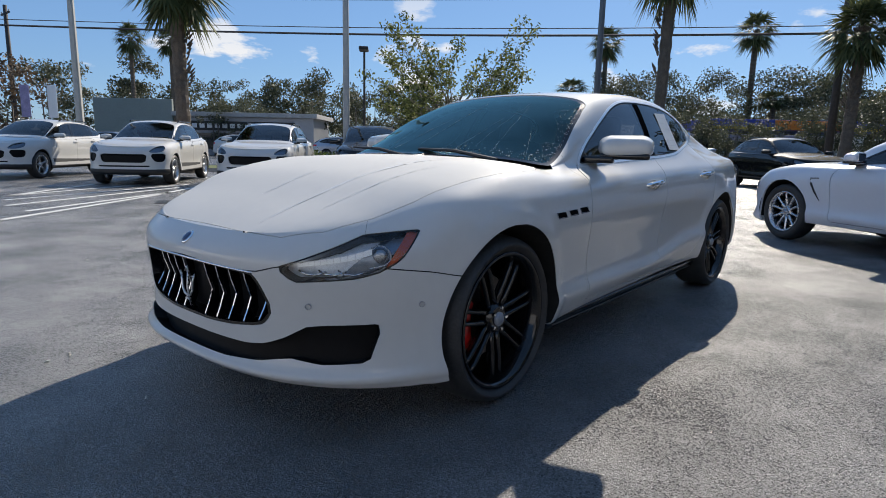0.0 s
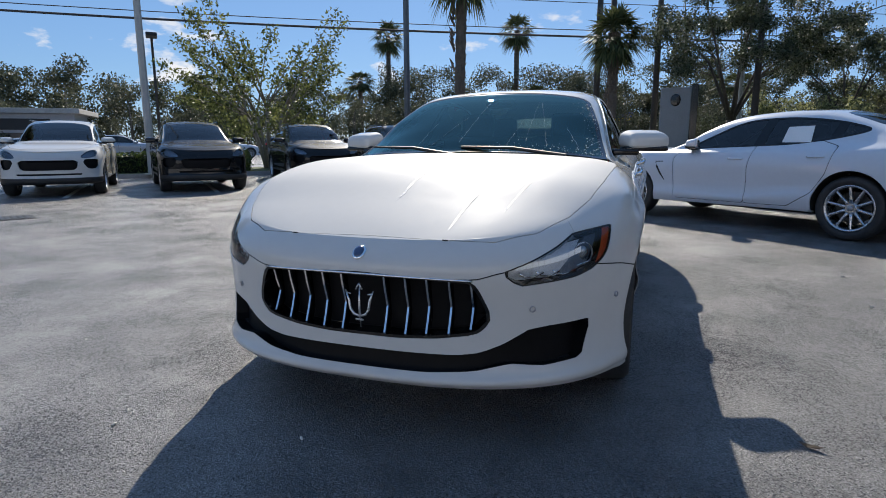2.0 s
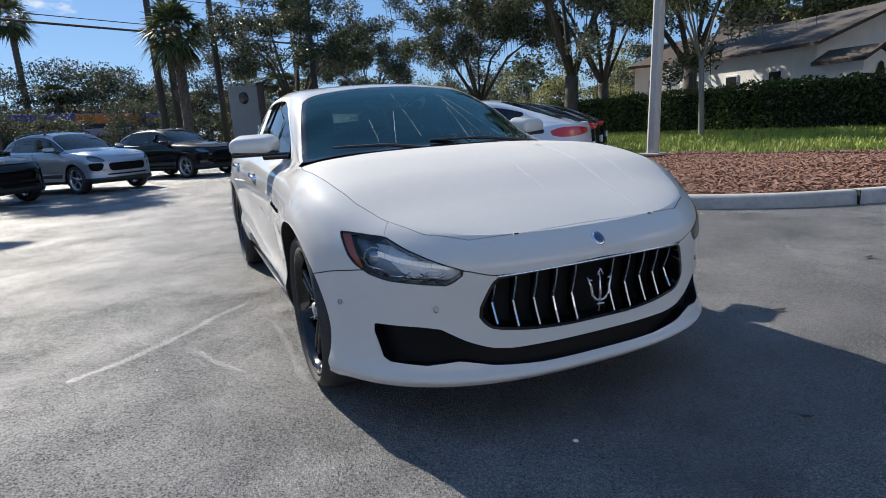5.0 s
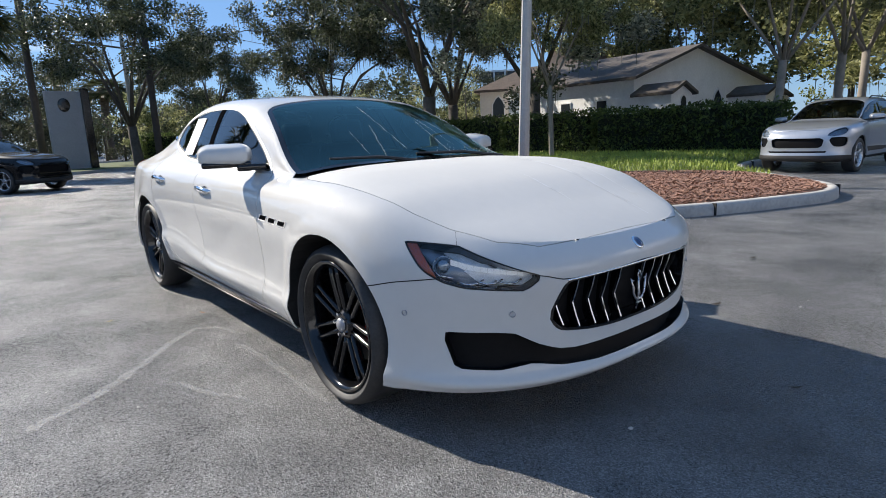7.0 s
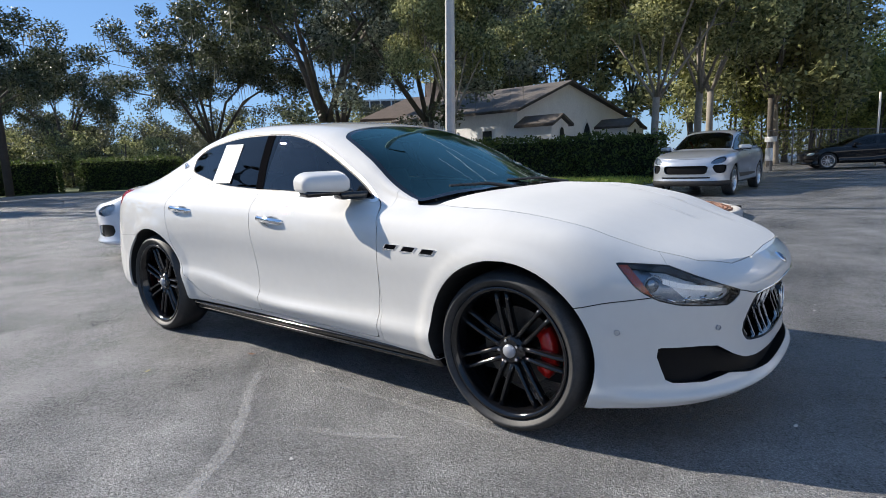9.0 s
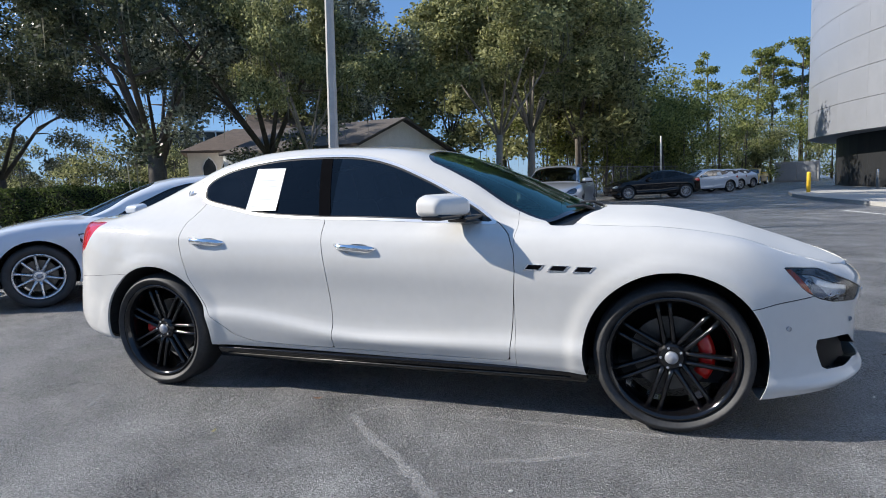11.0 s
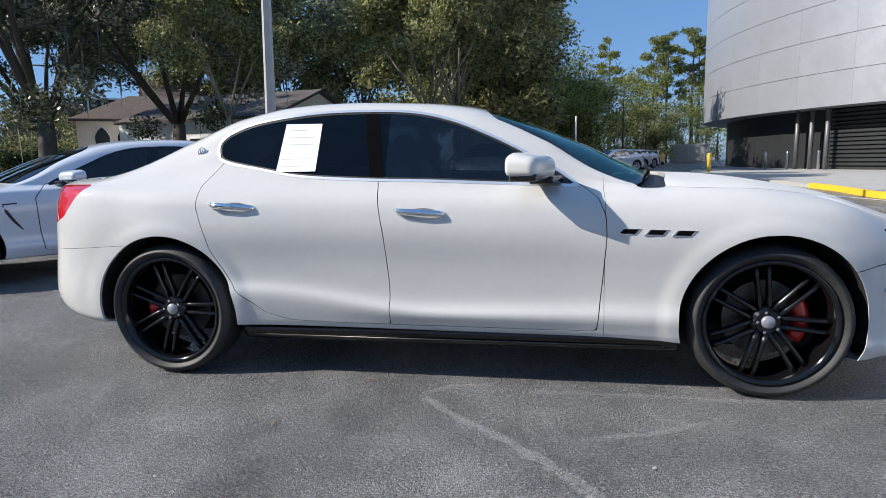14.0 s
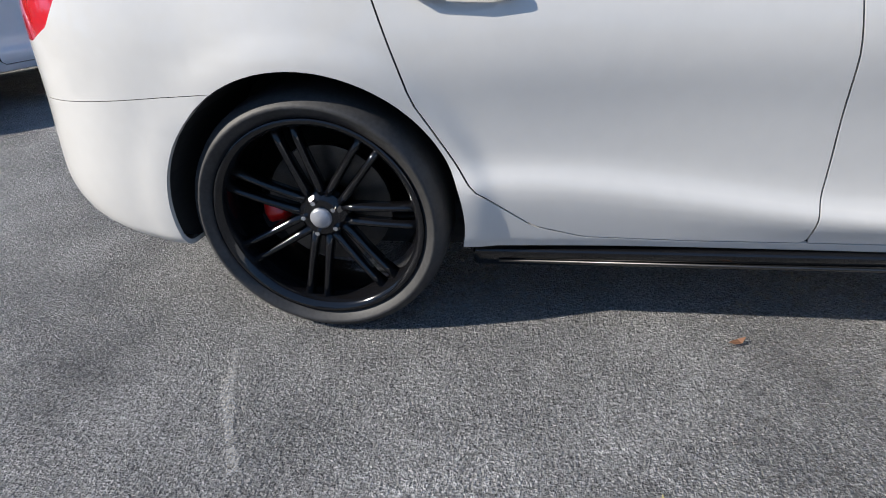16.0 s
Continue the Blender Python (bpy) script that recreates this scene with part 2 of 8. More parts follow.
def tube(bm, pts, radii, n=8, cap=True):
    """A tapered tube along pts."""
    rows = []
    pts = [Vector(p) for p in pts]
    for i, p in enumerate(pts):
        d = (pts[min(i + 1, len(pts) - 1)] - pts[max(i - 1, 0)]).normalized()
        u = d.cross(Vector((0.31, 0.17, 0.93)) if abs(d.z) < 0.9 else Vector((1, 0.1, 0))).normalized()
        w = d.cross(u)
        r = radii[i] if isinstance(radii, (list, tuple)) else radii
        rows.append([bm.verts.new(p + r * (math.cos(2 * math.pi * k / n) * u + math.sin(2 * math.pi * k / n) * w)) for k in range(n)])
    for a, b in zip(rows, rows[1:]):
        for k in range(n):
            bm.faces.new((a[k], a[(k + 1) % n], b[(k + 1) % n], b[k]))
    if cap:
        bm.faces.new(rows[0][::-1])
        bm.faces.new(rows[-1])


def empty(name, m=None, label="", category="", group="", kind=""):
    ob = new(name)
    if m is not None:
        ob.matrix_world = m
    return tagged(ob, label, category, group, kind)


class Shell:
    """Half a car body (y >= 0) as a fine sheet of faces, which is cut along outlines into panels."""

    def __init__(self, spec):
        self.spec, self.cuts = spec, {}
        front, rear, width = spec["front"], spec["rear"], pch(spec["width"])
        (fc, fx, fn), (rc, rx, rn) = front, rear
        step = spec.get("step", 0.025)
        wf, wr = float(width(fc)), float(width(rc))
        th = np.linspace(0, math.pi / 2, spec.get("turn", 44))[1:]
        xs = np.concatenate([rc + (rx - rc) * np.sin(th[::-1]) ** (2 / rn), np.linspace(rc, fc, int((fc - rc) / step)), fc + (fx - fc) * np.sin(th) ** (2 / fn)])
        ys = np.concatenate([wr * np.cos(th[::-1]).clip(0) ** (2 / rn), width(np.linspace(rc, fc, int((fc - rc) / step))), wf * np.cos(th).clip(0) ** (2 / fn)])
        ys[np.abs(ys) < 1e-6] = 0
        tx, ty = np.gradient(xs), np.gradient(ys)
        ln = np.hypot(tx, ty)
        nx, ny = -ty / ln, tx / ln
        nx[0], ny[0], nx[-1], ny[-1] = -1, 0, 1, 0
        k = len(spec["inset"][0][1])
        ins = np.stack([pch([(x, row[i]) for x, row in spec["inset"]])(xs) for i in range(k)], 1)
        zs = np.stack([pch([(x, row[i]) for x, row in spec["height"]])(xs) for i in range(k)], 1)
        wall = np.stack([xs[:, None] - nx[:, None] * ins, (ys[:, None] - ny[:, None] * ins).clip(0), zs], 2)
        top = wall[:, -1]
        zc = pch(spec["crown"])(top[:, 0])
        cap = [top]
        m = len(spec["across"][0][1])
        for i in range(m):
            f = pch([(x, row[i]) for x, row in spec["across"]])(top[:, 0])
            g = pch([(x, row[i]) for x, row in spec["rise"]])(top[:, 0])
            cap.append(np.stack([top[:, 0], f * top[:, 1], top[:, 2] + g * (zc - top[:, 2])], 1))
        cap.append(np.stack([top[:, 0], 0 * zc, zc], 1))
        cap = np.stack(cap, 1)
        ghost = cap[:, -2] * (1, -1, 1)
        first = 2 * wall[:, 0] - wall[:, 1]
        w = self.spline(np.concatenate([first[:, None], wall, cap[:, 1:2]], 1), spec.get("fine", 4))
        c = self.spline(np.concatenate([wall[:, -2:-1], cap, ghost[:, None]], 1), spec.get("fine_cap", 8))
        grid = np.concatenate([w, c[:, 1:]], 1)
        grid[:, -1, 1] = 0
        grid[0, :, 1] = grid[-1, :, 1] = 0
        nu, nv = grid.shape[:2]
        self.v = [tuple(p) for p in grid.reshape(-1, 3)]
        idx = np.arange(nu * nv).reshape(nu, nv)
        self.l = {"body": [tuple(f) for f in np.stack([idx[:-1, :-1], idx[:-1, 1:], idx[1:, 1:], idx[1:, :-1]], 2).reshape(-1, 4).tolist()]}
        self.normals = {}

    @staticmethod
    def spline(p, n):
        a, b, c, d = p[:, :-3], p[:, 1:-2], p[:, 2:-1], p[:, 3:]
        out = [0.5 * (2 * b + (c - a) * t + (2 * a - 5 * b + 4 * c - d) * t**2 + (3 * b - a - 3 * c + d) * t**3) for t in np.arange(n) / n]
        s = np.stack(out, 2).reshape(p.shape[0], -1, 3)
        return np.concatenate([s, p[:, -2:-1]], 1)

    def split(self, label, fn, inner):
        """Moves the part of a label where fn < 0 to another label, cutting the faces on the line."""
        faces = self.l.get(label, [])
        if not faces:
            return
        used = sorted({i for f in faces for i in f})
        val = dict(zip(used, (fn(np.array([self.v[i] for i in used])) + 1e-7).tolist()))
        out, inn = [], self.l.setdefault(inner, [])
        for f in faces:
            q = [val[i] for i in f]
            if min(q) >= 0:
                out.append(f)
            elif max(q) < 0:
                inn.append(f)
            else:
                pos, neg = [], []
                for i, j in zip(f, f[1:] + f[:1]):
                    a, b = val[i], val[j]
                    (neg if a < 0 else pos).append(i)
                    if (a < 0) != (b < 0):
                        key = (min(i, j), max(i, j), round(val[min(i, j)], 7))
                        if key not in self.cuts:
                            t = a / (a - b)
                            self.cuts[key] = len(self.v)
                            self.v.append(tuple(p + (r - p) * t for p, r in zip(self.v[i], self.v[j])))
                        pos.append(self.cuts[key])
                        neg.append(self.cuts[key])
                if len(pos) > 2:
                    out.append(tuple(pos))
                if len(neg) > 2:
                    inn.append(tuple(neg))
        self.l[label] = out

    def cut(self, label, fn, inner, gap=0.0022):
        """split() with a shut line left between the two."""
        self.split(label, lambda p: fn(p) + gap, inner)
        self.split(label, lambda p: fn(p) - gap, "seam")

    def panel(self, label, name, mat, parent, sides="both", push=0.0, flange=0.014, text="", skin=True):
        """Makes mesh objects of a label: one across the car ('both'), or a left and a right one ('pair')."""
        faces = self.l.get(label, [])
        if not faces:
            return []
        used = sorted({i for f in faces for i in f})
        at = {i: k for k, i in enumerate(used)}
        v = np.array([self.v[i] for i in used])
        f = [tuple(at[i] for i in q) for q in faces]
        nrm = np.zeros_like(v)
        for q in f:
            n = np.cross(v[q[1]] - v[q[0]], v[q[2]] - v[q[0]])
            if len(q) > 3:
                n = n + np.cross(v[q[2]] - v[q[0]], v[q[3]] - v[q[0]])
            for i in q:
                nrm[i] += n
        mid = np.abs(v[:, 1]) < 1e-6
        nrm[mid, 1] = 0
        nrm /= np.linalg.norm(nrm, axis=1)[:, None].clip(1e-12)
        v = v + nrm * push
        count = {}
        for q in f:
            for i, j in zip(q, q[1:] + q[:1]):
                if (j, i) in count:
                    del count[(j, i)]
                else:
                    count[(i, j)] = 1
        edge = [(i, j) for i, j in count if not (mid[i] and mid[j])]
        if flange and edge:
            base = len(v)
            ids = sorted({i for e in edge for i in e})
            o, n2 = {i: base + k for k, i in enumerate(ids)}, len(ids)
            v = np.concatenate([v, v[ids], v[ids] - nrm[ids] * flange])
            mid = np.concatenate([mid, mid[ids], mid[ids]])
            f = (f if skin else []) + [(o[j], o[i], o[i] + n2, o[j] + n2) for i, j in edge]
        mv, mf = v * (1, -1, 1), [q[::-1] for q in f]
        if sides == "both":
            remap, extra = [], []
            for k in range(len(v)):
                if mid[k]:
                    remap.append(k)
                else:
                    remap.append(len(v) + len(extra))
                    extra.append(mv[k])
            allv = np.concatenate([v, np.array(extra).reshape(-1, 3)])
            return [mesh_object(name, allv, f + [tuple(remap[i] for i in q) for q in mf], mat, parent, text)]
        return [mesh_object(name, v, f, mat, parent, text), mesh_object(name, mv, mf, mat, parent, text)]


def inside(poly, ax, also=None):
    """A cutting function: the distance to an outline seen along an axis, and other limits."""
    poly = np.asarray(poly, float)
    cols = {"y": (0, 2), "z": (0, 1), "x": (1, 2)}.get(ax)

    def fn(p):
        q = p[:, cols] if cols else np.stack([np.arctan2(p[:, 1], p[:, 0] - 1.2) * 1.1, p[:, 2]], 1)
        d = outline_distance(q, poly)
        return np.maximum(d, also(p)) if also else d

    return fn

# ---- ground ----
def asphalt_material(name, tone, patch, stone=150.0):
    """Aged asphalt: pale stones in dark binder, worn patches, rough relief."""
    m = bpy.data.materials.new(name)
    m.use_nodes = True
    nt = m.node_tree
    b = nt.nodes["Principled BSDF"]
    co = nt.nodes.new("ShaderNodeTexCoord")
    vor, fine, large, wide = (nt.nodes.new(k) for k in ("ShaderNodeTexVoronoi", "ShaderNodeTexNoise", "ShaderNodeTexNoise", "ShaderNodeTexNoise"))
    vor.inputs["Scale"].default_value = stone
    fine.inputs["Scale"].default_value, fine.inputs["Detail"].default_value = stone * 0.75, 4
    large.inputs["Scale"].default_value, large.inputs["Detail"].default_value = 1.1, 15
    large.inputs["Roughness"].default_value = 0.68
    wide.inputs["Scale"].default_value, wide.inputs["Detail"].default_value = 0.16, 4
    for n in (vor, fine, large, wide):
        nt.links.new(co.outputs["Object"], n.inputs["Vector"])
    sep = nt.nodes.new("ShaderNodeSeparateColor")
    nt.links.new(vor.outputs["Color"], sep.inputs[0])
    stones = nt.nodes.new("ShaderNodeValToRGB")
    e = stones.color_ramp.elements
    e[0].position, e[0].color = 0.25, (*(c * 0.50 for c in tone), 1)
    e[1].position, e[1].color = 0.95, (*(c * 1.75 for c in tone), 1)
    mid = e.new(0.62)
    mid.color = (*tone, 1)
    nt.links.new(sep.outputs[0], stones.inputs["Fac"])
    worn = nt.nodes.new("ShaderNodeMapRange")
    worn.inputs["From Min"].default_value, worn.inputs["From Max"].default_value = 0.35, 0.65
    worn.inputs["To Min"].default_value, worn.inputs["To Max"].default_value = 1 - patch * 1.3, 1 + patch * 1.3
    nt.links.new(large.outputs["Fac"], worn.inputs["Value"])
    worn2 = nt.nodes.new("ShaderNodeMapRange")
    worn2.inputs["From Min"].default_value, worn2.inputs["From Max"].default_value = 0.35, 0.65
    worn2.inputs["To Min"].default_value, worn2.inputs["To Max"].default_value = 1 - patch * 0.6, 1 + patch * 0.6
    nt.links.new(wide.outputs["Fac"], worn2.inputs["Value"])
    both = nt.nodes.new("ShaderNodeMath")
    both.operation = "MULTIPLY"
    nt.links.new(worn.outputs[0], both.inputs[0])
    nt.links.new(worn2.outputs[0], both.inputs[1])
    grain = nt.nodes.new("ShaderNodeTexNoise")
    grain.inputs["Scale"].default_value, grain.inputs["Detail"].default_value, grain.inputs["Roughness"].default_value = 85.0, 3.0, 0.7
    nt.links.new(co.outputs["Object"], grain.inputs["Vector"])
    coarse = nt.nodes.new("ShaderNodeMapRange")
    coarse.inputs["From Min"].default_value, coarse.inputs["From Max"].default_value = 0.34, 0.66
    coarse.inputs["To Min"].default_value, coarse.inputs["To Max"].default_value = 0.72, 1.30
    nt.links.new(grain.outputs["Fac"], coarse.inputs["Value"])
    all_three = nt.nodes.new("ShaderNodeMath")
    all_three.operation = "MULTIPLY"
    nt.links.new(both.outputs[0], all_three.inputs[0])
    nt.links.new(coarse.outputs[0], all_three.inputs[1])
    mul = nt.nodes.new("ShaderNodeVectorMath")
    mul.operation = "SCALE"
    nt.links.new(stones.outputs[0], mul.inputs[0])
    nt.links.new(all_three.outputs[0], mul.inputs["Scale"])
    nt.links.new(mul.outputs[0], b.inputs["Base Color"])
    bump = nt.nodes.new("ShaderNodeBump")
    bump.inputs["Strength"].default_value, bump.inputs["Distance"].default_value = 0.85, 0.005
    add, add2 = nt.nodes.new("ShaderNodeMath"), nt.nodes.new("ShaderNodeMath")
    add.operation, add2.operation = "ADD", "MULTIPLY_ADD"
    nt.links.new(vor.outputs["Distance"], add.inputs[0])
    nt.links.new(fine.outputs["Fac"], add.inputs[1])
    nt.links.new(grain.outputs["Fac"], add2.inputs[0])
    add2.inputs[1].default_value = 4.6
    nt.links.new(add.outputs[0], add2.inputs[2])
    nt.links.new(add2.outputs[0], bump.inputs["Height"])
    nt.links.new(bump.outputs[0], b.inputs["Normal"])
    polish = nt.nodes.new("ShaderNodeMapRange")
    polish.inputs["From Min"].default_value, polish.inputs["From Max"].default_value = 0.36, 0.64
    polish.inputs["To Min"].default_value, polish.inputs["To Max"].default_value = 0.27, 0.43
    nt.links.new(large.outputs["Fac"], polish.inputs["Value"])
    glint = nt.nodes.new("ShaderNodeMapRange")
    glint.inputs["From Min"].default_value, glint.inputs["From Max"].default_value = 0.1, 0.9
    glint.inputs["To Min"].default_value, glint.inputs["To Max"].default_value = -0.13, 0.14
    nt.links.new(sep.outputs[1], glint.inputs["Value"])
    each = nt.nodes.new("ShaderNodeMath")
    each.operation = "ADD"
    nt.links.new(polish.outputs[0], each.inputs[0])
    nt.links.new(glint.outputs[0], each.inputs[1])
    nt.links.new(each.outputs[0], b.inputs["Roughness"])
    b.inputs["Specular IOR Level"].default_value = 0.88
    return m


class Sheet(Shell):
    """A level grid that is cut along outlines."""

    def __init__(self, x0, x1, y0, y1, step, height):
        xs, ys = np.arange(x0, x1 + step, step), np.arange(y0, y1 + step, step)
        gx, gy = np.meshgrid(xs, ys, indexing="ij")
        pts = np.stack([gx, gy, height(gx, gy)], 2)
        self.v, self.cuts = [tuple(p) for p in pts.reshape(-1, 3)], {}
        idx = np.arange(gx.size).reshape(gx.shape)
        self.l = {"all": [tuple(f) for f in np.stack([idx[:-1, :-1], idx[1:, :-1], idx[1:, 1:], idx[:-1, 1:]], 2).reshape(-1, 4).tolist()]}

    def make(self, label, name, mat):
        faces = self.l.get(label, [])
        used = sorted({i for f in faces for i in f})
        at = {i: k for k, i in enumerate(used)}
        return mesh_object(name, [self.v[i] for i in used], [tuple(at[i] for i in f) for f in faces], mat)


ASPHALT = asphalt_material("asphalt", (0.146, 0.145, 0.145), 0.34, 195.0)
ground = mesh_object("ground", [(-600, -600, 0), (600, -600, 0), (600, 600, 0), (-600, 600, 0)], [(0, 1, 2, 3)], ASPHALT, smooth=False)
tagged(ground, "worn grey asphalt of a car park", "ground", kind="structure")
ROAD_PAINT = material("worn_white_line", (0.62, 0.62, 0.60), 0.7, vary=0.25, scale=6, bump=0.3, depth=0.003)
YELLOW_PAINT = material("yellow_kerb_paint", (0.78, 0.50, 0.03), 0.6, vary=0.2, scale=6, bump=0.2, depth=0.003)
CONCRETE = material("kerb_concrete", (0.40, 0.39, 0.37), 0.85, vary=0.22, scale=3, bump=0.4, depth=0.004)
PALE_CRACK = material("pale_scuff", (0.47, 0.465, 0.455), 0.5, spec=0.45, vary=0.2, scale=12)
# the scuffs are worn through: specks of dust with asphalt between
tree = PALE_CRACK.node_tree
speck, gate, hole, blend = (tree.nodes.new(k) for k in ("ShaderNodeTexNoise", "ShaderNodeMapRange", "ShaderNodeBsdfTransparent", "ShaderNodeMixShader"))
speck.inputs["Scale"].default_value, speck.inputs["Detail"].default_value = 110.0, 6.0
gate.inputs["From Min"].default_value, gate.inputs["From Max"].default_value = 0.36, 0.58
speck_at = tree.nodes.new("ShaderNodeTexCoord")
tree.links.new(speck_at.outputs["Object"], speck.inputs["Vector"])
gate.inputs["To Max"].default_value = 0.42
tree.links.new(speck.outputs["Fac"], gate.inputs["Value"])
tree.links.new(gate.outputs[0], blend.inputs[0])
tree.links.new(hole.outputs[0], blend.inputs[1])
tree.links.new(tree.nodes["Principled BSDF"].outputs[0], blend.inputs[2])
tree.links.new(blend.outputs[0], tree.nodes["Material Output"].inputs["Surface"])
MULCH = material("bark_mulch", (0.22, 0.11, 0.075), 0.9, vary=0.45, scale=9, bump=0.8, depth=0.02)
CHIP = material("bark_chip", (0.36, 0.20, 0.14), 0.9, vary=0.55, scale=14)
LAWN = material("lawn_soil", (0.075, 0.10, 0.025), 0.9, vary=0.4, scale=3, bump=0.6, depth=0.02)
BLADE = material("grass_blade", (0.30, 0.36, 0.055), 0.7, vary=0.35, scale=2)


def strip(name, pts, widths, mat, z=0.004, label="", category="", jag=0.0):
    """A flat line on the ground along pts."""
    rng = random.Random(len(pts) * 7 + int(100 * abs(pts[0][0])))
    fine = []
    for a, b in zip(pts, pts[1:]):
        n = max(2, int(math.dist(a, b) / 0.06)) if jag else 1
        fine += [tuple(p + (q - p) * k / n for p, q in zip(a, b)) for k in range(n)]
    fine.append(pts[-1])
    v, f = [], []
    for i, p in enumerate(fine):
        q, r = fine[max(i - 1, 0)], fine[min(i + 1, len(fine) - 1)]
        d = Vector((r[0] - q[0], r[1] - q[1])).normalized()
        w = widths if not isinstance(widths, tuple) else widths[0] + (widths[1] - widths[0]) * i / (len(fine) - 1)
        a, b = w / 2 * (1 + jag * rng.uniform(-1, 1)), w / 2 * (1 + jag * rng.uniform(-1, 1))
        o = jag * rng.uniform(-0.01, 0.01)
        v += [(p[0] - d.y * (a + o), p[1] + d.x * (a + o), z), (p[0] + d.y * (b - o), p[1] - d.x * (b - o), z)]
        if i:
            f.append((2 * i - 2, 2 * i - 1, 2 * i + 1, 2 * i))
    ob = mesh_object(name, v, f, mat, smooth=False)
    return tagged(ob, label, category, kind="structure")


for pts, w in (
    ([(-0.09, -1.06), (0.16, -1.31), (0.47, -1.56), (0.82, -2.0)], (0.016, 0.03)), ([(-0.09, -1.06), (0.05, -0.93), (0.25, -0.90)], 0.012),
    ([(0.43, -0.96), (0.87, -0.94), (1.33, -0.955), (1.50, -0.95)], 0.012), ([(0.65, -1.43), (0.9, -1.34), (1.21, -1.19)], 0.012),
    ([(-1.76, -1.04), (-1.72, -1.2), (-1.58, -1.45)], 0.008),
):
    w = tuple(2.4 * q for q in w) if isinstance(w, tuple) else 3.0 * w
    strip("scuff_mark", pts, w, PALE_CRACK, 0.004, "pale scuffed line on the asphalt", "mark", jag=0.5)
for a, b in (((1.4, -7.0), (-1.28, -9.15)), ((-1.28, -9.15), (-6.0, -13.6)), ((0.41, -10.8), (-2.68, -12.5)), ((0.9, -7.9), (-2.2, -10.0)), ((0.9, -8.9), (-3.0, -11.2)), ((0.7, -9.9), (-3.6, -12.0)), ((0.4, -10.8), (-2.6, -13.9))):
    strip("road_marking", [a, b], 0.12, ROAD_PAINT, 0.005, "worn white painted bay line", "road marking")
for k in range(6):
    c = Vector((-4.3, -10.0)) + Vector((-2.0, 2.05)) * k
    strip("road_marking", [tuple(c), tuple(c + Vector((-3.5, -3.5)))], 0.10, ROAD_PAINT, 0.005, "worn white painted bay line", "road marking")
strip("road_marking", [(6.5, 15.4), (7.05, 12.4), (7.6, 10.0), (7.9, 8.0)], 0.12, ROAD_PAINT, 0.005, "white painted edge line", "road marking")
# added plain wall, never in view: closes the yard and bounces sun onto the saloon
bm = bmesh.new()
block(bm, (19.0, -34, -0.1), (19.4, 13, 5.0))
tagged(part("bounce_wall", bm, material("grey_render", (0.52, 0.54, 0.58), 0.85, vary=0.08, scale=0.8, bump=0.2, depth=0.01)), "unseen plain grey wall added to bounce light into the yard", "wall", kind="structure")

# drain grate
grate = empty("drain_grate", pose(-1.52, -7.9, 0, 0, 0, 150), "dark iron drain grate set in asphalt", "drain")
bm = bmesh.new()
block(bm, (-0.5, -0.27, 0.0), (0.5, 0.27, 0.006))
part("grate_frame", bm, BLACK_MATT, grate)
for i in range(12):
    bm = bmesh.new()
    block(bm, (-0.46 + i * 0.078, -0.23, 0.006), (-0.42 + i * 0.078, 0.23, 0.014), 0.003)
    part("grate_bar", bm, BRAKE_STEEL, grate)

# kerbed bed with mulch and lawn
ISLAND = rounded([(-2.75, 3.80), (-2.2, 3.56), (-1.6, 3.53), (-1.05, 3.72), (-0.6, 4.05), (-0.1, 4.62), (0.32, 5.5), (0.62, 6.4), (0.82, 7.3), (0.62, 8.2), (0.0, 9.0), (-1.2, 10.2), (-2.2, 11.5), (-2.9, 14), (-3.2, 21), (-9.5, 20.5), (-19, 18.5), (-27, 16), (-17, 13.2), (-12, 10.6), (-8, 7.9), (-4.6, 5.65), (-3.5, 4.85), (-3.05, 4.25)], 6)
def bed_height(x, y):
    d = -outline_distance(np.stack([np.ravel(x), np.ravel(y)], 1), ISLAND).reshape(np.shape(x))
    return 0.125 + 0.13 * np.clip(d / 1.6, 0, 1) ** 0.7 + 0.012 * np.sin(x * 3.1) * np.cos(y * 2.7)
bed = Sheet(-27.5, 1.25, 3.3, 21.3, 0.25, bed_height)
bed.split("all", lambda p: outline_distance(p[:, :2], ISLAND) + 0.13, "inside")
bed.split("inside", lambda p: (p[:, 1] - 7.5) - 0.42 * (p[:, 0] + 5.0) + 0.25 * np.sin(p[:, 0] * 1.7), "mulch")
tagged(bed.make("mulch", "mulch_bed", MULCH), "reddish brown bark mulch bed inside a kerb", "mulch", kind="structure")
tagged(bed.make("inside", "lawn", LAWN), "bright green lawn in front of a hedge", "lawn", kind="structure")
v, f = [], []
closed = np.concatenate([ISLAND, ISLAND[:1]])
prof = ((0.0, 0.0), (-0.008, 0.11), (-0.035, 0.145), (-0.06, 0.152), (-0.15, 0.150), (-0.16, 0.05))
tan = np.roll(ISLAND, -1, 0) - np.roll(ISLAND, 1, 0)
tan /= np.linalg.norm(tan, axis=1)[:, None]
area = 0.5 * np.sum(ISLAND[:, 0] * np.roll(ISLAND[:, 1], -1) - np.roll(ISLAND[:, 0], -1) * ISLAND[:, 1])
nrm = np.stack([tan[:, 1], -tan[:, 0]], 1) * (1 if area > 0 else -1)
for p, n in zip(ISLAND, nrm):
    v += [(p[0] + n[0] * d, p[1] + n[1] * d, z) for d, z in prof]
m6 = len(prof)
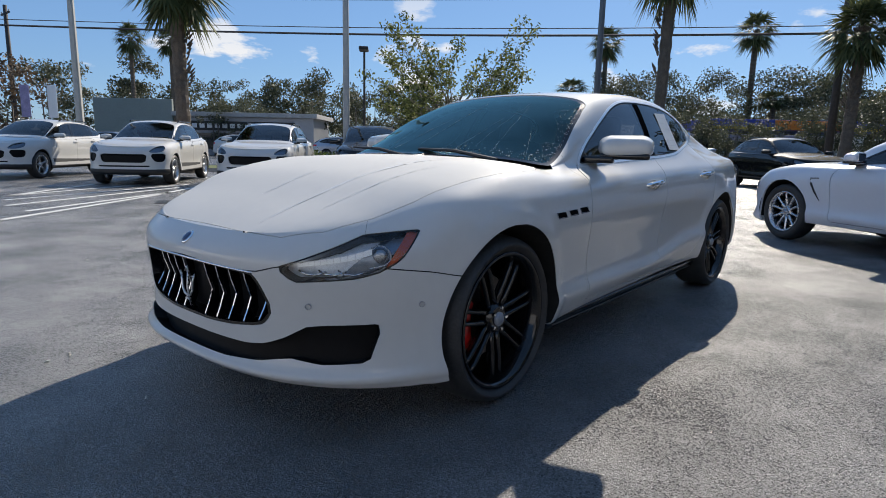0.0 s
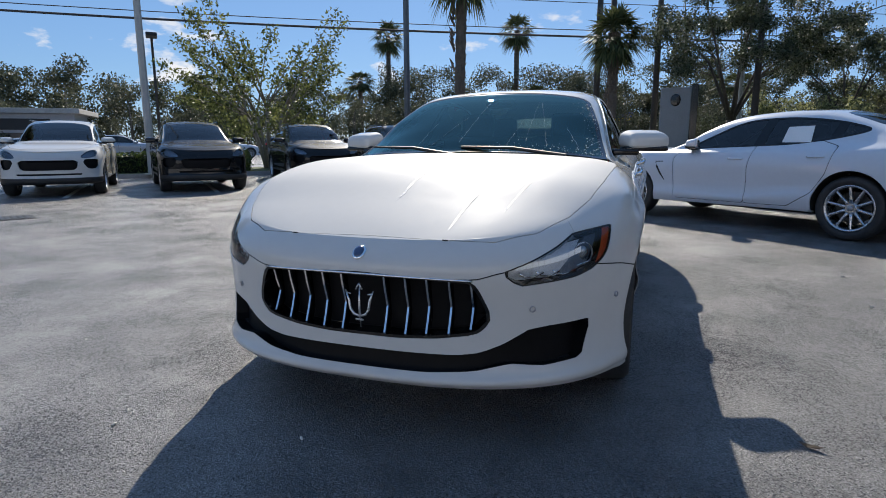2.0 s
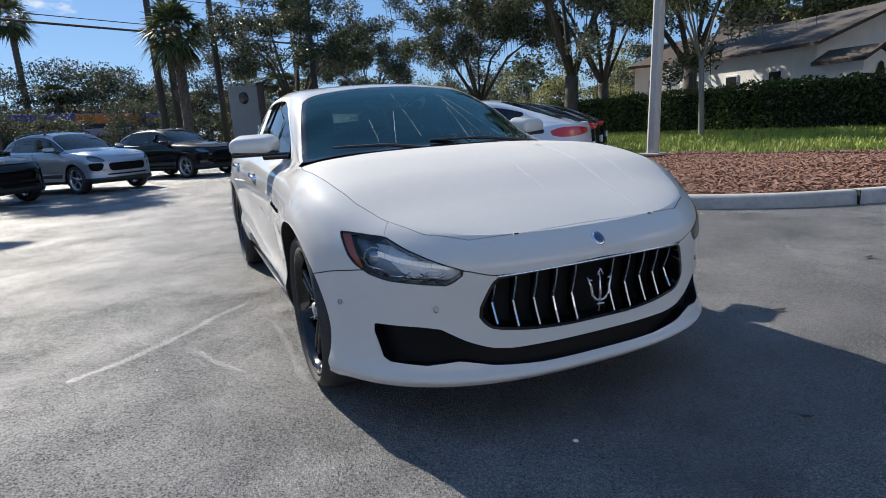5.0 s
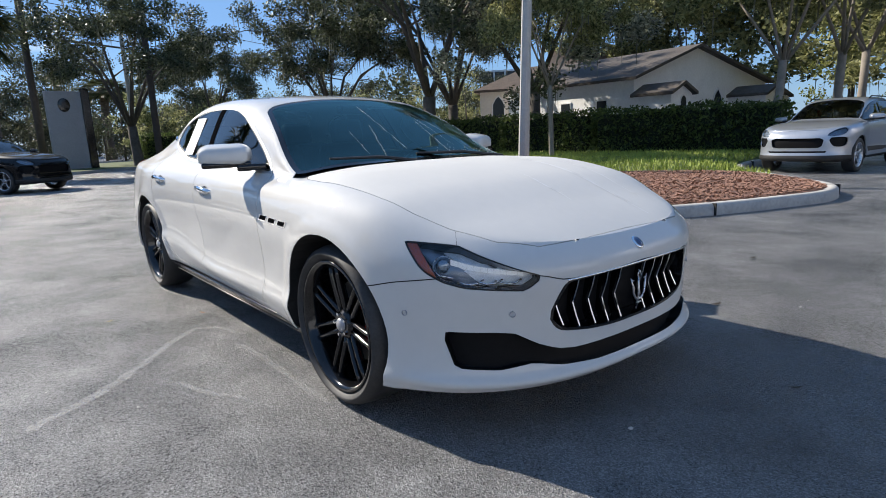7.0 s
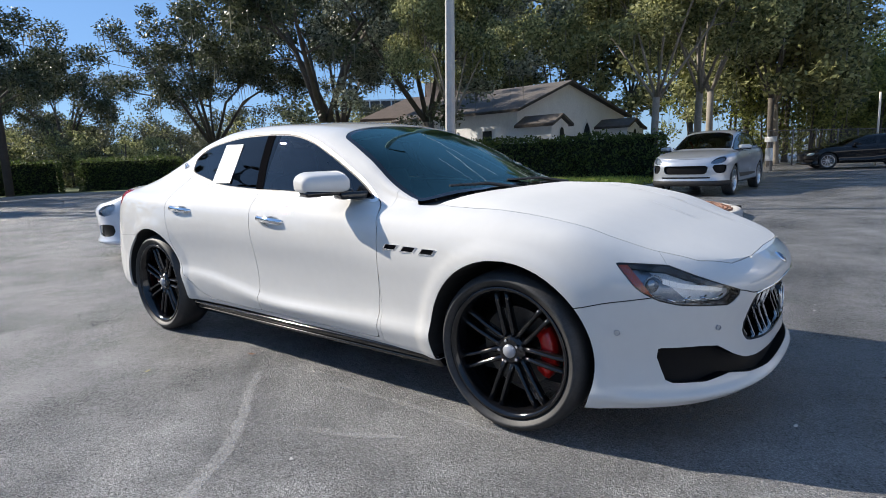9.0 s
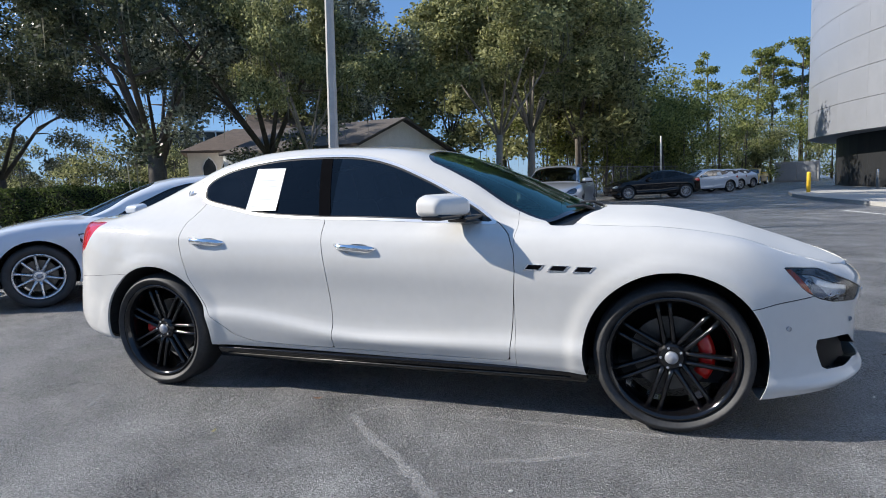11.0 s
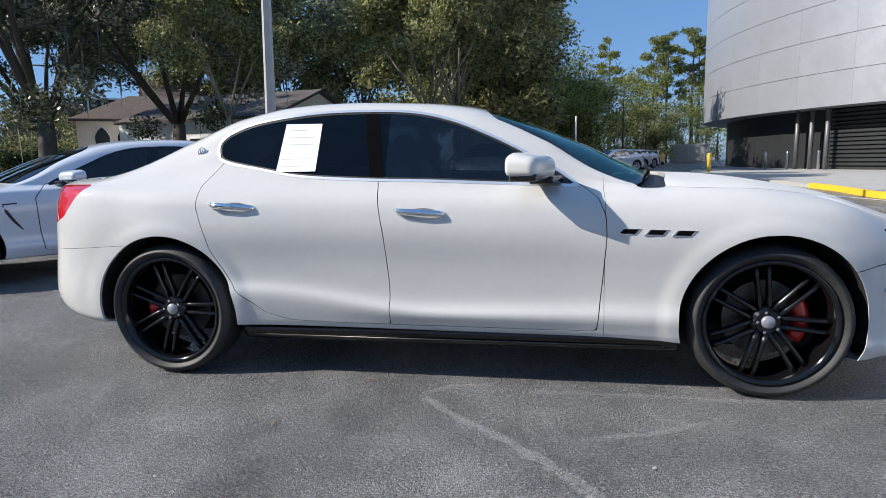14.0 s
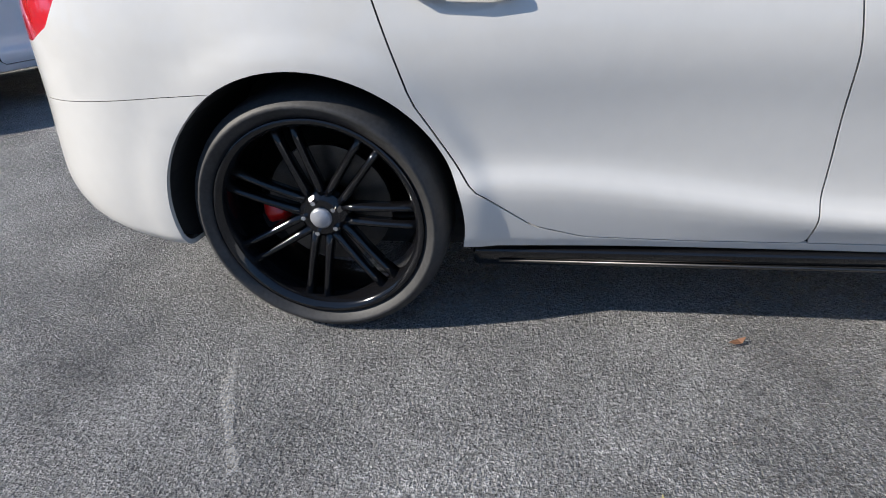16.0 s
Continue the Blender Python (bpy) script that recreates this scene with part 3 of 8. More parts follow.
for i in range(len(ISLAND)):
    j = (i + 1) % len(ISLAND)
    for k in range(m6 - 1):
        q = (i * m6 + k, j * m6 + k, j * m6 + k + 1, i * m6 + k + 1)
        f.append(q if area > 0 else q[::-1])
kerb = mesh_object("kerb", v, f, CONCRETE)
tagged(kerb, "grey cast concrete kerb round the mulch bed", "kerb", kind="structure")

ends = np.concatenate([[0], np.cumsum(np.linalg.norm(np.diff(closed, axis=0), axis=1))])
for d in np.arange(0.7, 26.0, 3.05):
    i = int(np.searchsorted(ends, d)) % len(ISLAND)
    bm = bmesh.new()
    block(bm, (-0.006, -0.03, 0.0), (0.006, 0.155, 0.1535), 0.002, Matrix.Translation((ISLAND[i][0], ISLAND[i][1], 0)) @ pose(0, 0, 0, 0, 0, math.degrees(math.atan2(nrm[i][1], nrm[i][0])) + 90))
    part("kerb_joint", bm, UNDER, kerb)

rng = np.random.default_rng(4)
def scatter(label_faces, count, lo, hi):
    pts = rng.uniform(lo, hi, (count * 4, 2))
    ok = outline_distance(pts, ISLAND) < -0.18
    pts = pts[ok]
    side = (pts[:, 1] - 7.5) - 0.42 * (pts[:, 0] + 5.0) + 0.25 * np.sin(pts[:, 0] * 1.7)
    return pts[side < 0][:count] if label_faces == "mulch" else pts[side > 0][:count]
def flakes(name, pts, size, mat, tall=False):
    n = len(pts)
    z = bed_height(pts[:, 0], pts[:, 1])
    a = rng.uniform(0, 2 * math.pi, n)
    l, w = size * rng.uniform(0.5, 1.4, n), size * rng.uniform(0.12, 0.32, n)
    u = np.stack([np.cos(a), np.sin(a), rng.uniform(-0.5, 0.5, n)], 1)
    s = np.stack([-np.sin(a), np.cos(a), rng.uniform(-0.7, 0.7, n)], 1)
    c = np.concatenate([pts, z[:, None] + 0.012], 1)
    if tall:
        lean = np.stack([np.cos(a) * 0.35, np.sin(a) * 0.35, np.ones(n)], 1)
        vs = np.stack([c - s * w[:, None] * 0.5, c + s * w[:, None] * 0.5, c + lean * l[:, None]], 1).reshape(-1, 3)
        fs = np.arange(3 * n).reshape(-1, 3)
    else:
        vs = np.stack([c - u * l[:, None] / 2 - s * w[:, None] / 2, c + u * l[:, None] / 2 - s * w[:, None] / 2, c + u * l[:, None] / 2 + s * w[:, None] / 2, c - u * l[:, None] / 2 + s * w[:, None] / 2], 1).reshape(-1, 3)
        fs = np.arange(4 * n).reshape(-1, 4)
    return mesh_object(name, vs, fs.tolist(), mat, smooth=False)
tagged(flakes("mulch_chips", scatter("mulch", 36000, (-5.5, 3.4), (1.0, 10.2)), 0.065, CHIP), "scattered reddish brown bark chips", "mulch", kind="stuff")
tagged(flakes("grass", scatter("grass", 30000, (-17, 5.5), (0.6, 18.5)), 0.09, BLADE, True), "short green grass blades of the lawn", "grass", kind="stuff")

# fallen leaves and grit near the saloon
LEAF_DRY = material("dry_leaf", (0.36, 0.19, 0.11), 0.8, vary=0.3, scale=30)
LEAF_PALE = material("yellowed_leaf", (0.48, 0.42, 0.20), 0.8, vary=0.3, scale=30)
LEAF_DARK = material("dark_leaf", (0.06, 0.045, 0.03), 0.8, vary=0.3, scale=30)
GRIT = material("pale_grit", (0.62, 0.60, 0.56), 0.8, vary=0.2, scale=30)
for x, y, r, mat in ((1.98, 1.555, 0.045, LEAF_DARK), (-0.658, -1.448, 0.024, LEAF_PALE), (-0.38, -0.92, 0.03, LEAF_DRY), (2.79, 0.6, 0.03, LEAF_DARK), (1.58, 3.02, 0.05, LEAF_DARK), (-2.4, 3.1, 0.05, LEAF_DARK)):
    bm = bmesh.new()
    a = x * 7
    ring_v = [bm.verts.new((x + r * t * math.cos(a) - w * r * math.sin(a), y + r * t * math.sin(a) + w * r * math.cos(a), 0.006 + 0.012 * abs(t))) for t, w in ((-1, 0), (-0.3, 0.32), (0.4, 0.28), (1, 0), (0.4, -0.28), (-0.3, -0.32))]
    bm.faces.new(ring_v)
    bmesh.ops.solidify(bm, geom=bm.faces[:], thickness=0.002)
    tagged(part("fallen_leaf", bm, mat), "small curled dry leaf on the asphalt", "leaf", "fallen leaves")
rg = random.Random(8)
spots = [(1.25, -5.72), (1.61, -3.46), (2.64, -0.95), (2.53, -1.0), (0.0, -4.37), (1.68, -3.38), (2.54, -0.96), (2.85, -0.96), (1.35, 3.29), (2.5, -0.2), (0.4, -1.9), (-0.9, -1.9), (0.9, -1.6)] + [(rg.uniform(-3, 4), rg.choice((-1, 1)) * rg.uniform(1.3, 6)) for _ in range(40)]
for x, y in spots:
    bm = bmesh.new()
    bmesh.ops.create_icosphere(bm, subdivisions=1, radius=rg.uniform(0.004, 0.011), matrix=pose(x, y, 0.005, rg.uniform(0, 90), 0, rg.uniform(0, 90)) @ Matrix.Diagonal((1.4, 0.8, 0.5, 1)))
    tagged(part("grit_stone", bm, GRIT), "small pale stone lying on the asphalt", "stone", "loose grit")

# ---- the white saloon in the middle of the yard ----
SALOON = dict(
    front=(1.45, 2.42, 2.6), rear=(-1.75, -2.50, 3.0),
    width=[(-1.75, 0.945), (-1.5, 0.957), (-1.1, 0.940), (-0.6, 0.922), (0, 0.918), (0.6, 0.921), (1.0, 0.935), (1.45, 0.955)],
    inset=[
        (2.42, (0.25, 0.06, 0.01, 0.0, 0.022, 0.035, 0.030, 0.012, 0.024, 0.082)),
        (2.10, (0.25, 0.05, 0.01, 0.0, 0.015, 0.025, 0.020, 0.016, 0.030, 0.074)),
        (1.75, (0.20, 0.03, 0.008, 0.0, 0.006, 0.012, 0.008, 0.006, 0.020, 0.060)),
        (1.00, (0.14, 0.05, 0.034, 0.022, 0.003, 0.021, 0.014, 0.0, 0.010, 0.050)),
        (0.00, (0.12, 0.05, 0.036, 0.024, 0.000, 0.026, 0.021, 0.001, 0.010, 0.040)),
        (-1.0, (0.12, 0.05, 0.036, 0.024, 0.000, 0.021, 0.017, 0.001, 0.014, 0.050)),
        (-1.9, (0.18, 0.05, 0.015, 0.005, 0.0, 0.0, 0.004, 0.012, 0.030, 0.065)),
        (-2.47, (0.20, 0.10, 0.04, 0.01, 0.0, 0.01, 0.03, 0.04, 0.05, 0.09)),
    ],
    height=[
        (2.42, (0.205, 0.212, 0.235, 0.255, 0.285, 0.36, 0.50, 0.62, 0.68, 0.735)),
        (2.10, (0.190, 0.20, 0.225, 0.25, 0.29, 0.38, 0.52, 0.64, 0.71, 0.77)),
        (1.75, (0.175, 0.19, 0.22, 0.26, 0.32, 0.42, 0.56, 0.68, 0.78, 0.865)),
        (1.00, (0.250, 0.257, 0.27, 0.30, 0.37, 0.45, 0.58, 0.72, 0.83, 0.91)),
        (0.00, (0.262, 0.268, 0.285, 0.31, 0.365, 0.43, 0.60, 0.75, 0.85, 0.93)),
        (-1.0, (0.272, 0.278, 0.295, 0.33, 0.455, 0.53, 0.64, 0.77, 0.88, 0.96)),
        (-1.9, (0.265, 0.275, 0.30, 0.34, 0.42, 0.52, 0.64, 0.77, 0.88, 0.985)),
        (-2.47, (0.345, 0.352, 0.375, 0.41, 0.455, 0.54, 0.68, 0.80, 0.93, 1.03)),
    ],
    crown=[(2.42, 0.69), (2.33, 0.735), (2.05, 0.845), (1.74, 0.948), (1.42, 1.0), (1.15, 1.018), (1.05, 1.03), (0.95, 1.078), (0.75, 1.17), (0.5, 1.283), (0.3, 1.362), (0.1, 1.42), (-0.2, 1.453), (-0.6, 1.468), (-0.9, 1.462), (-1.2, 1.425), (-1.5, 1.325), (-1.9, 1.135), (-2.1, 1.085), (-2.3, 1.072), (-2.47, 1.045)],
    across=[
        (2.42, (0.90, 0.72, 0.50, 0.25)), (2.0, (0.90, 0.72, 0.50, 0.25)), (1.45, (0.91, 0.76, 0.55, 0.28)), (1.15, (0.92, 0.83, 0.68, 0.36)),
        (0.95, (0.92, 0.875, 0.825, 0.505)), (0.75, (0.90, 0.856, 0.80, 0.475)), (0.5, (0.893, 0.83, 0.734, 0.452)), (0.0, (0.909, 0.812, 0.67, 0.43)),
        (-0.7, (0.895, 0.795, 0.653, 0.42)), (-1.2, (0.825, 0.75, 0.655, 0.395)), (-1.5, (0.867, 0.778, 0.667, 0.40)), (-1.9, (0.915, 0.85, 0.73, 0.43)), (-2.2, (0.90, 0.75, 0.55, 0.28)), (-2.47, (0.90, 0.75, 0.55, 0.28)),
    ],
    rise=[
        (2.42, (0.5, 0.8, 0.92, 0.98)), (2.0, (0.5, 0.8, 0.92, 0.98)), (1.45, (0.60, 0.86, 0.94, 0.985)), (1.15, (0.48, 0.70, 0.84, 0.96)),
        (0.95, (0.27, 0.36, 0.44, 0.84)), (0.75, (0.18, 0.32, 0.56, 0.92)), (0.5, (0.183, 0.465, 0.803, 0.95)), (0.0, (0.173, 0.52, 0.875, 0.97)),
        (-0.7, (0.194, 0.544, 0.895, 0.975)), (-1.2, (0.32, 0.56, 0.835, 0.957)), (-1.5, (0.246, 0.48, 0.754, 0.94)), (-1.9, (0.33, 0.53, 0.73, 0.93)), (-2.2, (0.5, 0.75, 0.9, 0.98)), (-2.47, (0.5, 0.75, 0.9, 0.98)),
    ],
    fine=4, fine_cap=8,
)
HOOD = [(2.312, 0), (2.315, 0.15), (2.316, 0.25), (2.311, 0.33), (2.298, 0.40), (2.280, 0.47), (2.19, 0.60), (2.05, 0.69), (1.90, 0.752), (1.75, 0.785), (1.5, 0.81), (1.3, 0.815), (1.14, 0.80), (1.06, 0.755), (1.08, 0.60), (1.14, 0.30), (1.155, 0)]
HEADLAMP = [(0.462, 0.642), (0.545, 0.674), (0.655, 0.722), (0.73, 0.758), (0.87, 0.772), (0.925, 0.775), (0.873, 0.69), (0.85, 0.665), (0.79, 0.630), (0.72, 0.609), (0.655, 0.602), (0.525, 0.590), (0.485, 0.612)]
GRILLE = [(0.20, 0.626), (0.36, 0.615), (0.38, 0.606), (0.405, 0.56), (0.437, 0.485), (0.425, 0.445), (0.385, 0.416), (0.26, 0.398), (0.13, 0.390)]
INTAKE = [(0.0, 0.330), (0.325, 0.342), (0.40, 0.352), (0.473, 0.382), (0.555, 0.432), (0.62, 0.441), (0.80, 0.447), (0.755, 0.307), (0.607, 0.298), (0.50, 0.312), (0.46, 0.305), (0.383, 0.288), (0.23, 0.278), (0.0, 0.271)]
WINDOW = [(-1.225, 1.135), (-0.98, 1.085), (-0.755, 1.047), (-0.40, 1.024), (-0.05, 1.012), (0.28, 0.995), (0.55, 0.982), (0.655, 0.978), (0.645, 1.005), (0.53, 1.088), (0.38, 1.170), (0.25, 1.236), (0.05, 1.322), (-0.165, 1.376), (-0.417, 1.394), (-0.72, 1.393), (-1.03, 1.358), (-1.19, 1.312), (-1.275, 1.255), (-1.275, 1.19)]
SCREEN = [(1.075, 0), (1.06, 0.3), (1.0, 0.58), (0.945, 0.72), (0.89, 0.745), (0.60, 0.682), (0.32, 0.608), (0.235, 0.57), (0.19, 0.44), (0.165, 0.2), (0.16, 0)]
BACKLIGHT = [(-1.17, 0), (-1.18, 0.38), (-1.23, 0.46), (-1.45, 0.53), (-1.80, 0.60), (-1.90, 0.56), (-1.93, 0.4), (-1.95, 0)]
FRONT_DOOR = [(0.665, 0.99), (0.745, 0.93), (0.778, 0.85), (0.782, 0.75), (0.765, 0.52), (0.742, 0.297), (0.3, 0.298), (-0.27, 0.302), (-0.267, 0.50), (-0.285, 0.764), (-0.335, 1.04), (0.0, 1.03), (0.3, 1.01), (0.55, 1.0)]
REAR_DOOR = [(-0.335, 1.04), (-0.285, 0.764), (-0.267, 0.50), (-0.27, 0.302), (-0.55, 0.304), (-0.80, 0.315), (-0.93, 0.352), (-1.08, 0.465), (-1.21, 0.68), (-1.285, 0.91), (-1.29, 1.02), (-1.22, 1.14), (-1.0, 1.11), (-0.7, 1.06)]
PILLAR = [(-0.294, 0.98), (-0.378, 1.45), (-0.452, 1.45), (-0.366, 0.98)]
WHEEL_X, WHEEL_Z = 1.5, 0.36


def mirrored(poly):
    return np.array(list(poly) + [(a, -b) for a, b in reversed(poly) if b > 0])


def wheel(parent, x, y, side, r=0.36, rim=0.296, width=0.25, pairs=7, rim_mat=None, spoke="twin", caliper=None, lip=None, phase=0.25):
    """A wheel at x, y with its face to the side given (+1 left, -1 right): tyre, rim, spokes, disc, caliper, cap."""
    hub = empty("wheel", pose(x, y, r))
    hub.parent = parent
    s = side
    rim_mat = rim_mat or BLACK_GLOSS
    w = width / 2
    bm = bmesh.new()
    prof = [(rim + 0.004, w * 0.86), (rim + 0.03, w * 0.99), ((r + rim) / 2, w * 1.03), (r - 0.028, w * 0.97), (r - 0.012, w * 0.86), (r - 0.003, w * 0.62), (r, w * 0.3), (r, -w * 0.3), (r - 0.003, -w * 0.62), (r - 0.02, -w * 0.9), ((r + rim) / 2, -w), (rim, -w * 0.9), (rim - 0.012, 0)]
    ring(bm, [(a, s * b) for a, b in prof], 56 if caliper else 36)
    if s < 0:
        bmesh.ops.reverse_faces(bm, faces=bm.faces)
    bmesh.ops.recalc_face_normals(bm, faces=bm.faces)
    part("tyre", bm, RUBBER, hub, smooth=True)
    bm = bmesh.new()
    prof = [(rim + 0.006, w * 0.88), (rim + 0.005, w * 0.93), (rim - 0.006, w * 0.92), (rim - 0.018, w * 0.80), (rim - 0.028, w * 0.35), (rim - 0.035, -w * 0.8), (rim - 0.028, -w * 0.85), (rim, -w * 0.85)]
    ring(bm, [(a, s * b) for a, b in prof], 56 if caliper else 36)
    bmesh.ops.recalc_face_normals(bm, faces=bm.faces)
    part("rim", bm, lip or rim_mat, hub, smooth=True)
    face = w * 0.80
    n = pairs * 2 if spoke == "twin" else pairs
    for k in range(n):
        bm = bmesh.new()
        if spoke == "twin":
            base, sg = 2 * math.pi * (k // 2) / pairs + phase, 1 if k % 2 else -1
            a0, a1, hw = 0.020, 0.027, 0.0115
        else:
            base, sg, a0, a1, hw = 2 * math.pi * k / n + 0.1, 0, 0, 0, 0.016
        secs = []
        for q, (rr, dep, half) in enumerate(((0.045, 0.034, hw * 1.3), (0.10, 0.026, hw * 1.1), (0.16, 0.019, hw * 0.95), (0.22, 0.014, hw * 0.9), (rim - 0.014, 0.016, hw * 1.25))):
            off = sg * (a0 + (a1 - a0) * (rr - 0.045) / (rim - 0.057))
            row = []
            for dx, dy in ((-half, -0.034), (-half, -0.014), (-half * 0.62, -0.004), (0.0, 0.0), (half * 0.62, -0.004), (half, -0.014), (half, -0.034)):
                px, pz, py = off + dx, rr, s * (face - dep + dy)
                row.append(bm.verts.new((px * math.cos(base) + pz * math.sin(base), py, -px * math.sin(base) + pz * math.cos(base))))
            secs.append(row)
        for p, q in zip(secs, secs[1:]):
            for j in range(7):
                bm.faces.new((p[j], p[(j + 1) % 7], q[(j + 1) % 7], q[j]))
        bm.faces.new(secs[0])
        bm.faces.new(secs[-1])
        bmesh.ops.recalc_face_normals(bm, faces=bm.faces)
        part("spoke", bm, rim_mat, hub, smooth=True)
    bm = bmesh.new()
    ring(bm, [(0.0005, s * (face - 0.022)), (0.052, s * (face - 0.024)), (0.068, s * (face - 0.04)), (0.070, s * (face - 0.07)), (0.0005, s * (face - 0.07))], 24, closed=False)
    bmesh.ops.recalc_face_normals(bm, faces=bm.faces)
    part("hub", bm, rim_mat, hub)
    bm = bmesh.new()
    ring(bm, [(0.0005, s * (face - 0.008)), (0.024, s * (face - 0.010)), (0.030, s * (face - 0.016)), (0.030, s * (face - 0.03))], 20, closed=False)
    bmesh.ops.recalc_face_normals(bm, faces=bm.faces)
    part("centre_cap", bm, CAP_GREY, hub, smooth=True)
    for k in range(5):
        bm = bmesh.new()
        a = 2 * math.pi * k / 5 + 0.6
        bmesh.ops.create_cone(bm, cap_ends=True, segments=6, radius1=0.009, radius2=0.007, depth=0.02, matrix=pose(0.048 * math.cos(a), s * (face - 0.022), 0.048 * math.sin(a), -90 * s))
        part("wheel_bolt", bm, CHROME if rim_mat is BLACK_GLOSS else rim_mat, hub)
    bm = bmesh.new()
    ring(bm, [(0.07, s * -0.005), (0.178, s * -0.005), (0.178, s * -0.03), (0.07, s * -0.03)], 32)
    bmesh.ops.recalc_face_normals(bm, faces=bm.faces)
    part("brake_disc", bm, BRAKE_STEEL, hub)
    if caliper:
        bm = bmesh.new()
        rows = []
        for k in range(9):
            a = radians(-36 + 72 * k / 8) if x > 0 else radians(176 + 18 * k / 8)
            fat = 1 - 0.25 * abs(k - 4) / 4
            rows.append([bm.verts.new((rr * math.cos(a), s * yy, rr * math.sin(a))) for rr, yy in ((0.122, 0.02 * fat), (0.135, 0.035 * fat), (0.175, 0.038 * fat), (0.192, 0.02 * fat), (0.192, -0.05), (0.122, -0.05))])
        for p, q in zip(rows, rows[1:]):
            for j in range(6):
                bm.faces.new((p[j], p[(j + 1) % 6], q[(j + 1) % 6], q[j]))
        bm.faces.new(rows[0])
        bm.faces.new(rows[-1])
        bmesh.ops.recalc_face_normals(bm, faces=bm.faces)
        part("brake_caliper", bm, caliper, hub, "red painted brake caliper", smooth=True)
    return hub


def arch_liner(parent, x, r, z, y0, y1, s, body=None):
    """The dark lining of a wheel arch."""
    bm = bmesh.new()
    rows = []
    for k in range(25):
        a = radians(-14 + 208 * k / 24)
        px, pz = x + r * math.cos(a), z + r * math.sin(a)
        edge = y1 if body is None else surface_y(body, px, pz) - 0.005
        rows.append([bm.verts.new((px, s * yy, pz)) for yy in (edge, y0)])
    for p, q in zip(rows, rows[1:]):
        bm.faces.new((p[0], q[0], q[1], p[1]))
    bm.faces.new([p[1] for p in rows])
    part("wheel_arch_liner", bm, UNDER, parent)


def seat(parent, x, y, rear=False):
    bm = bmesh.new()
    w = 0.27 if not rear else 0.62
    block(bm, (x - 0.28, y - w, 0.42), (x + 0.25, y + w, 0.60), 0.06)
    block(bm, (-0.08, -w, 0), (0.08, w, 0.62), 0.06, pose(x - 0.28, y, 0.52, 0, -18))
    for hy in ((0,) if not rear else (-0.36, 0.36)):
        block(bm, (-0.06, -0.13, 0), (0.05, 0.13, 0.2), 0.045, pose(x - 0.49, y + hy, 1.10, 0, -14))
    part("seat", bm, LEATHER, parent, "dark leather seat", smooth=True)


def cabin(parent, x0=0.0, z0=0.0):
    """What shows through the glass: dashboard, wheel, seats."""
    bm = bmesh.new()
    block(bm, (0.55 + x0, -0.70, 0.62 + z0), (0.98 + x0, 0.70, 0.93 + z0), 0.08)
    part("dashboard", bm, LEATHER, parent, "black padded dashboard", smooth=True)
    bm = bmesh.new()
    ring(bm, [(0.18 + 0.016 * math.cos(a), 0.016 * math.sin(a)) for a in np.linspace(0, 2 * math.pi, 8, endpoint=False)], 28, axis="z")
    block(bm, (-0.17, -0.02, -0.012), (0.17, 0.02, 0.012), 0.006)
    block(bm, (-0.06, -0.05, -0.02), (0.06, 0.05, 0.02), 0.015)
    bmesh.ops.transform(bm, matrix=pose(0.42 + x0, 0.36, 0.88 + z0, 0, -64), verts=bm.verts)
    part("steering_wheel", bm, LEATHER, parent, smooth=True)
    for y in (0.36, -0.36):
        seat(parent, 0.05 + x0, y)
    seat(parent, -0.85 + x0, 0, True)
    bm = bmesh.new()
    block(bm, (-1.75 + x0, -0.62, 0.9 + z0), (-1.2 + x0, 0.62, 0.98 + z0), 0.02)
    part("parcel_shelf", bm, LEATHER, parent)
    bm = bmesh.new()
    block(bm, (-1.25 + x0, -0.78, 0.30), (0.95 + x0, 0.78, 0.36), 0.01)
    part("cabin_floor", bm, UNDER, parent)


def surface_y(shell, x, z):
    """How far out the side of a body lies at x, z."""
    v = shell.side
    d = (v[:, 0] - x) ** 2 + (v[:, 2] - z) ** 2
    k = np.argsort(d)[:6]
    w = 1 / (d[k] + 1e-5)
    return float((v[k, 1] * w).sum() / w.sum())


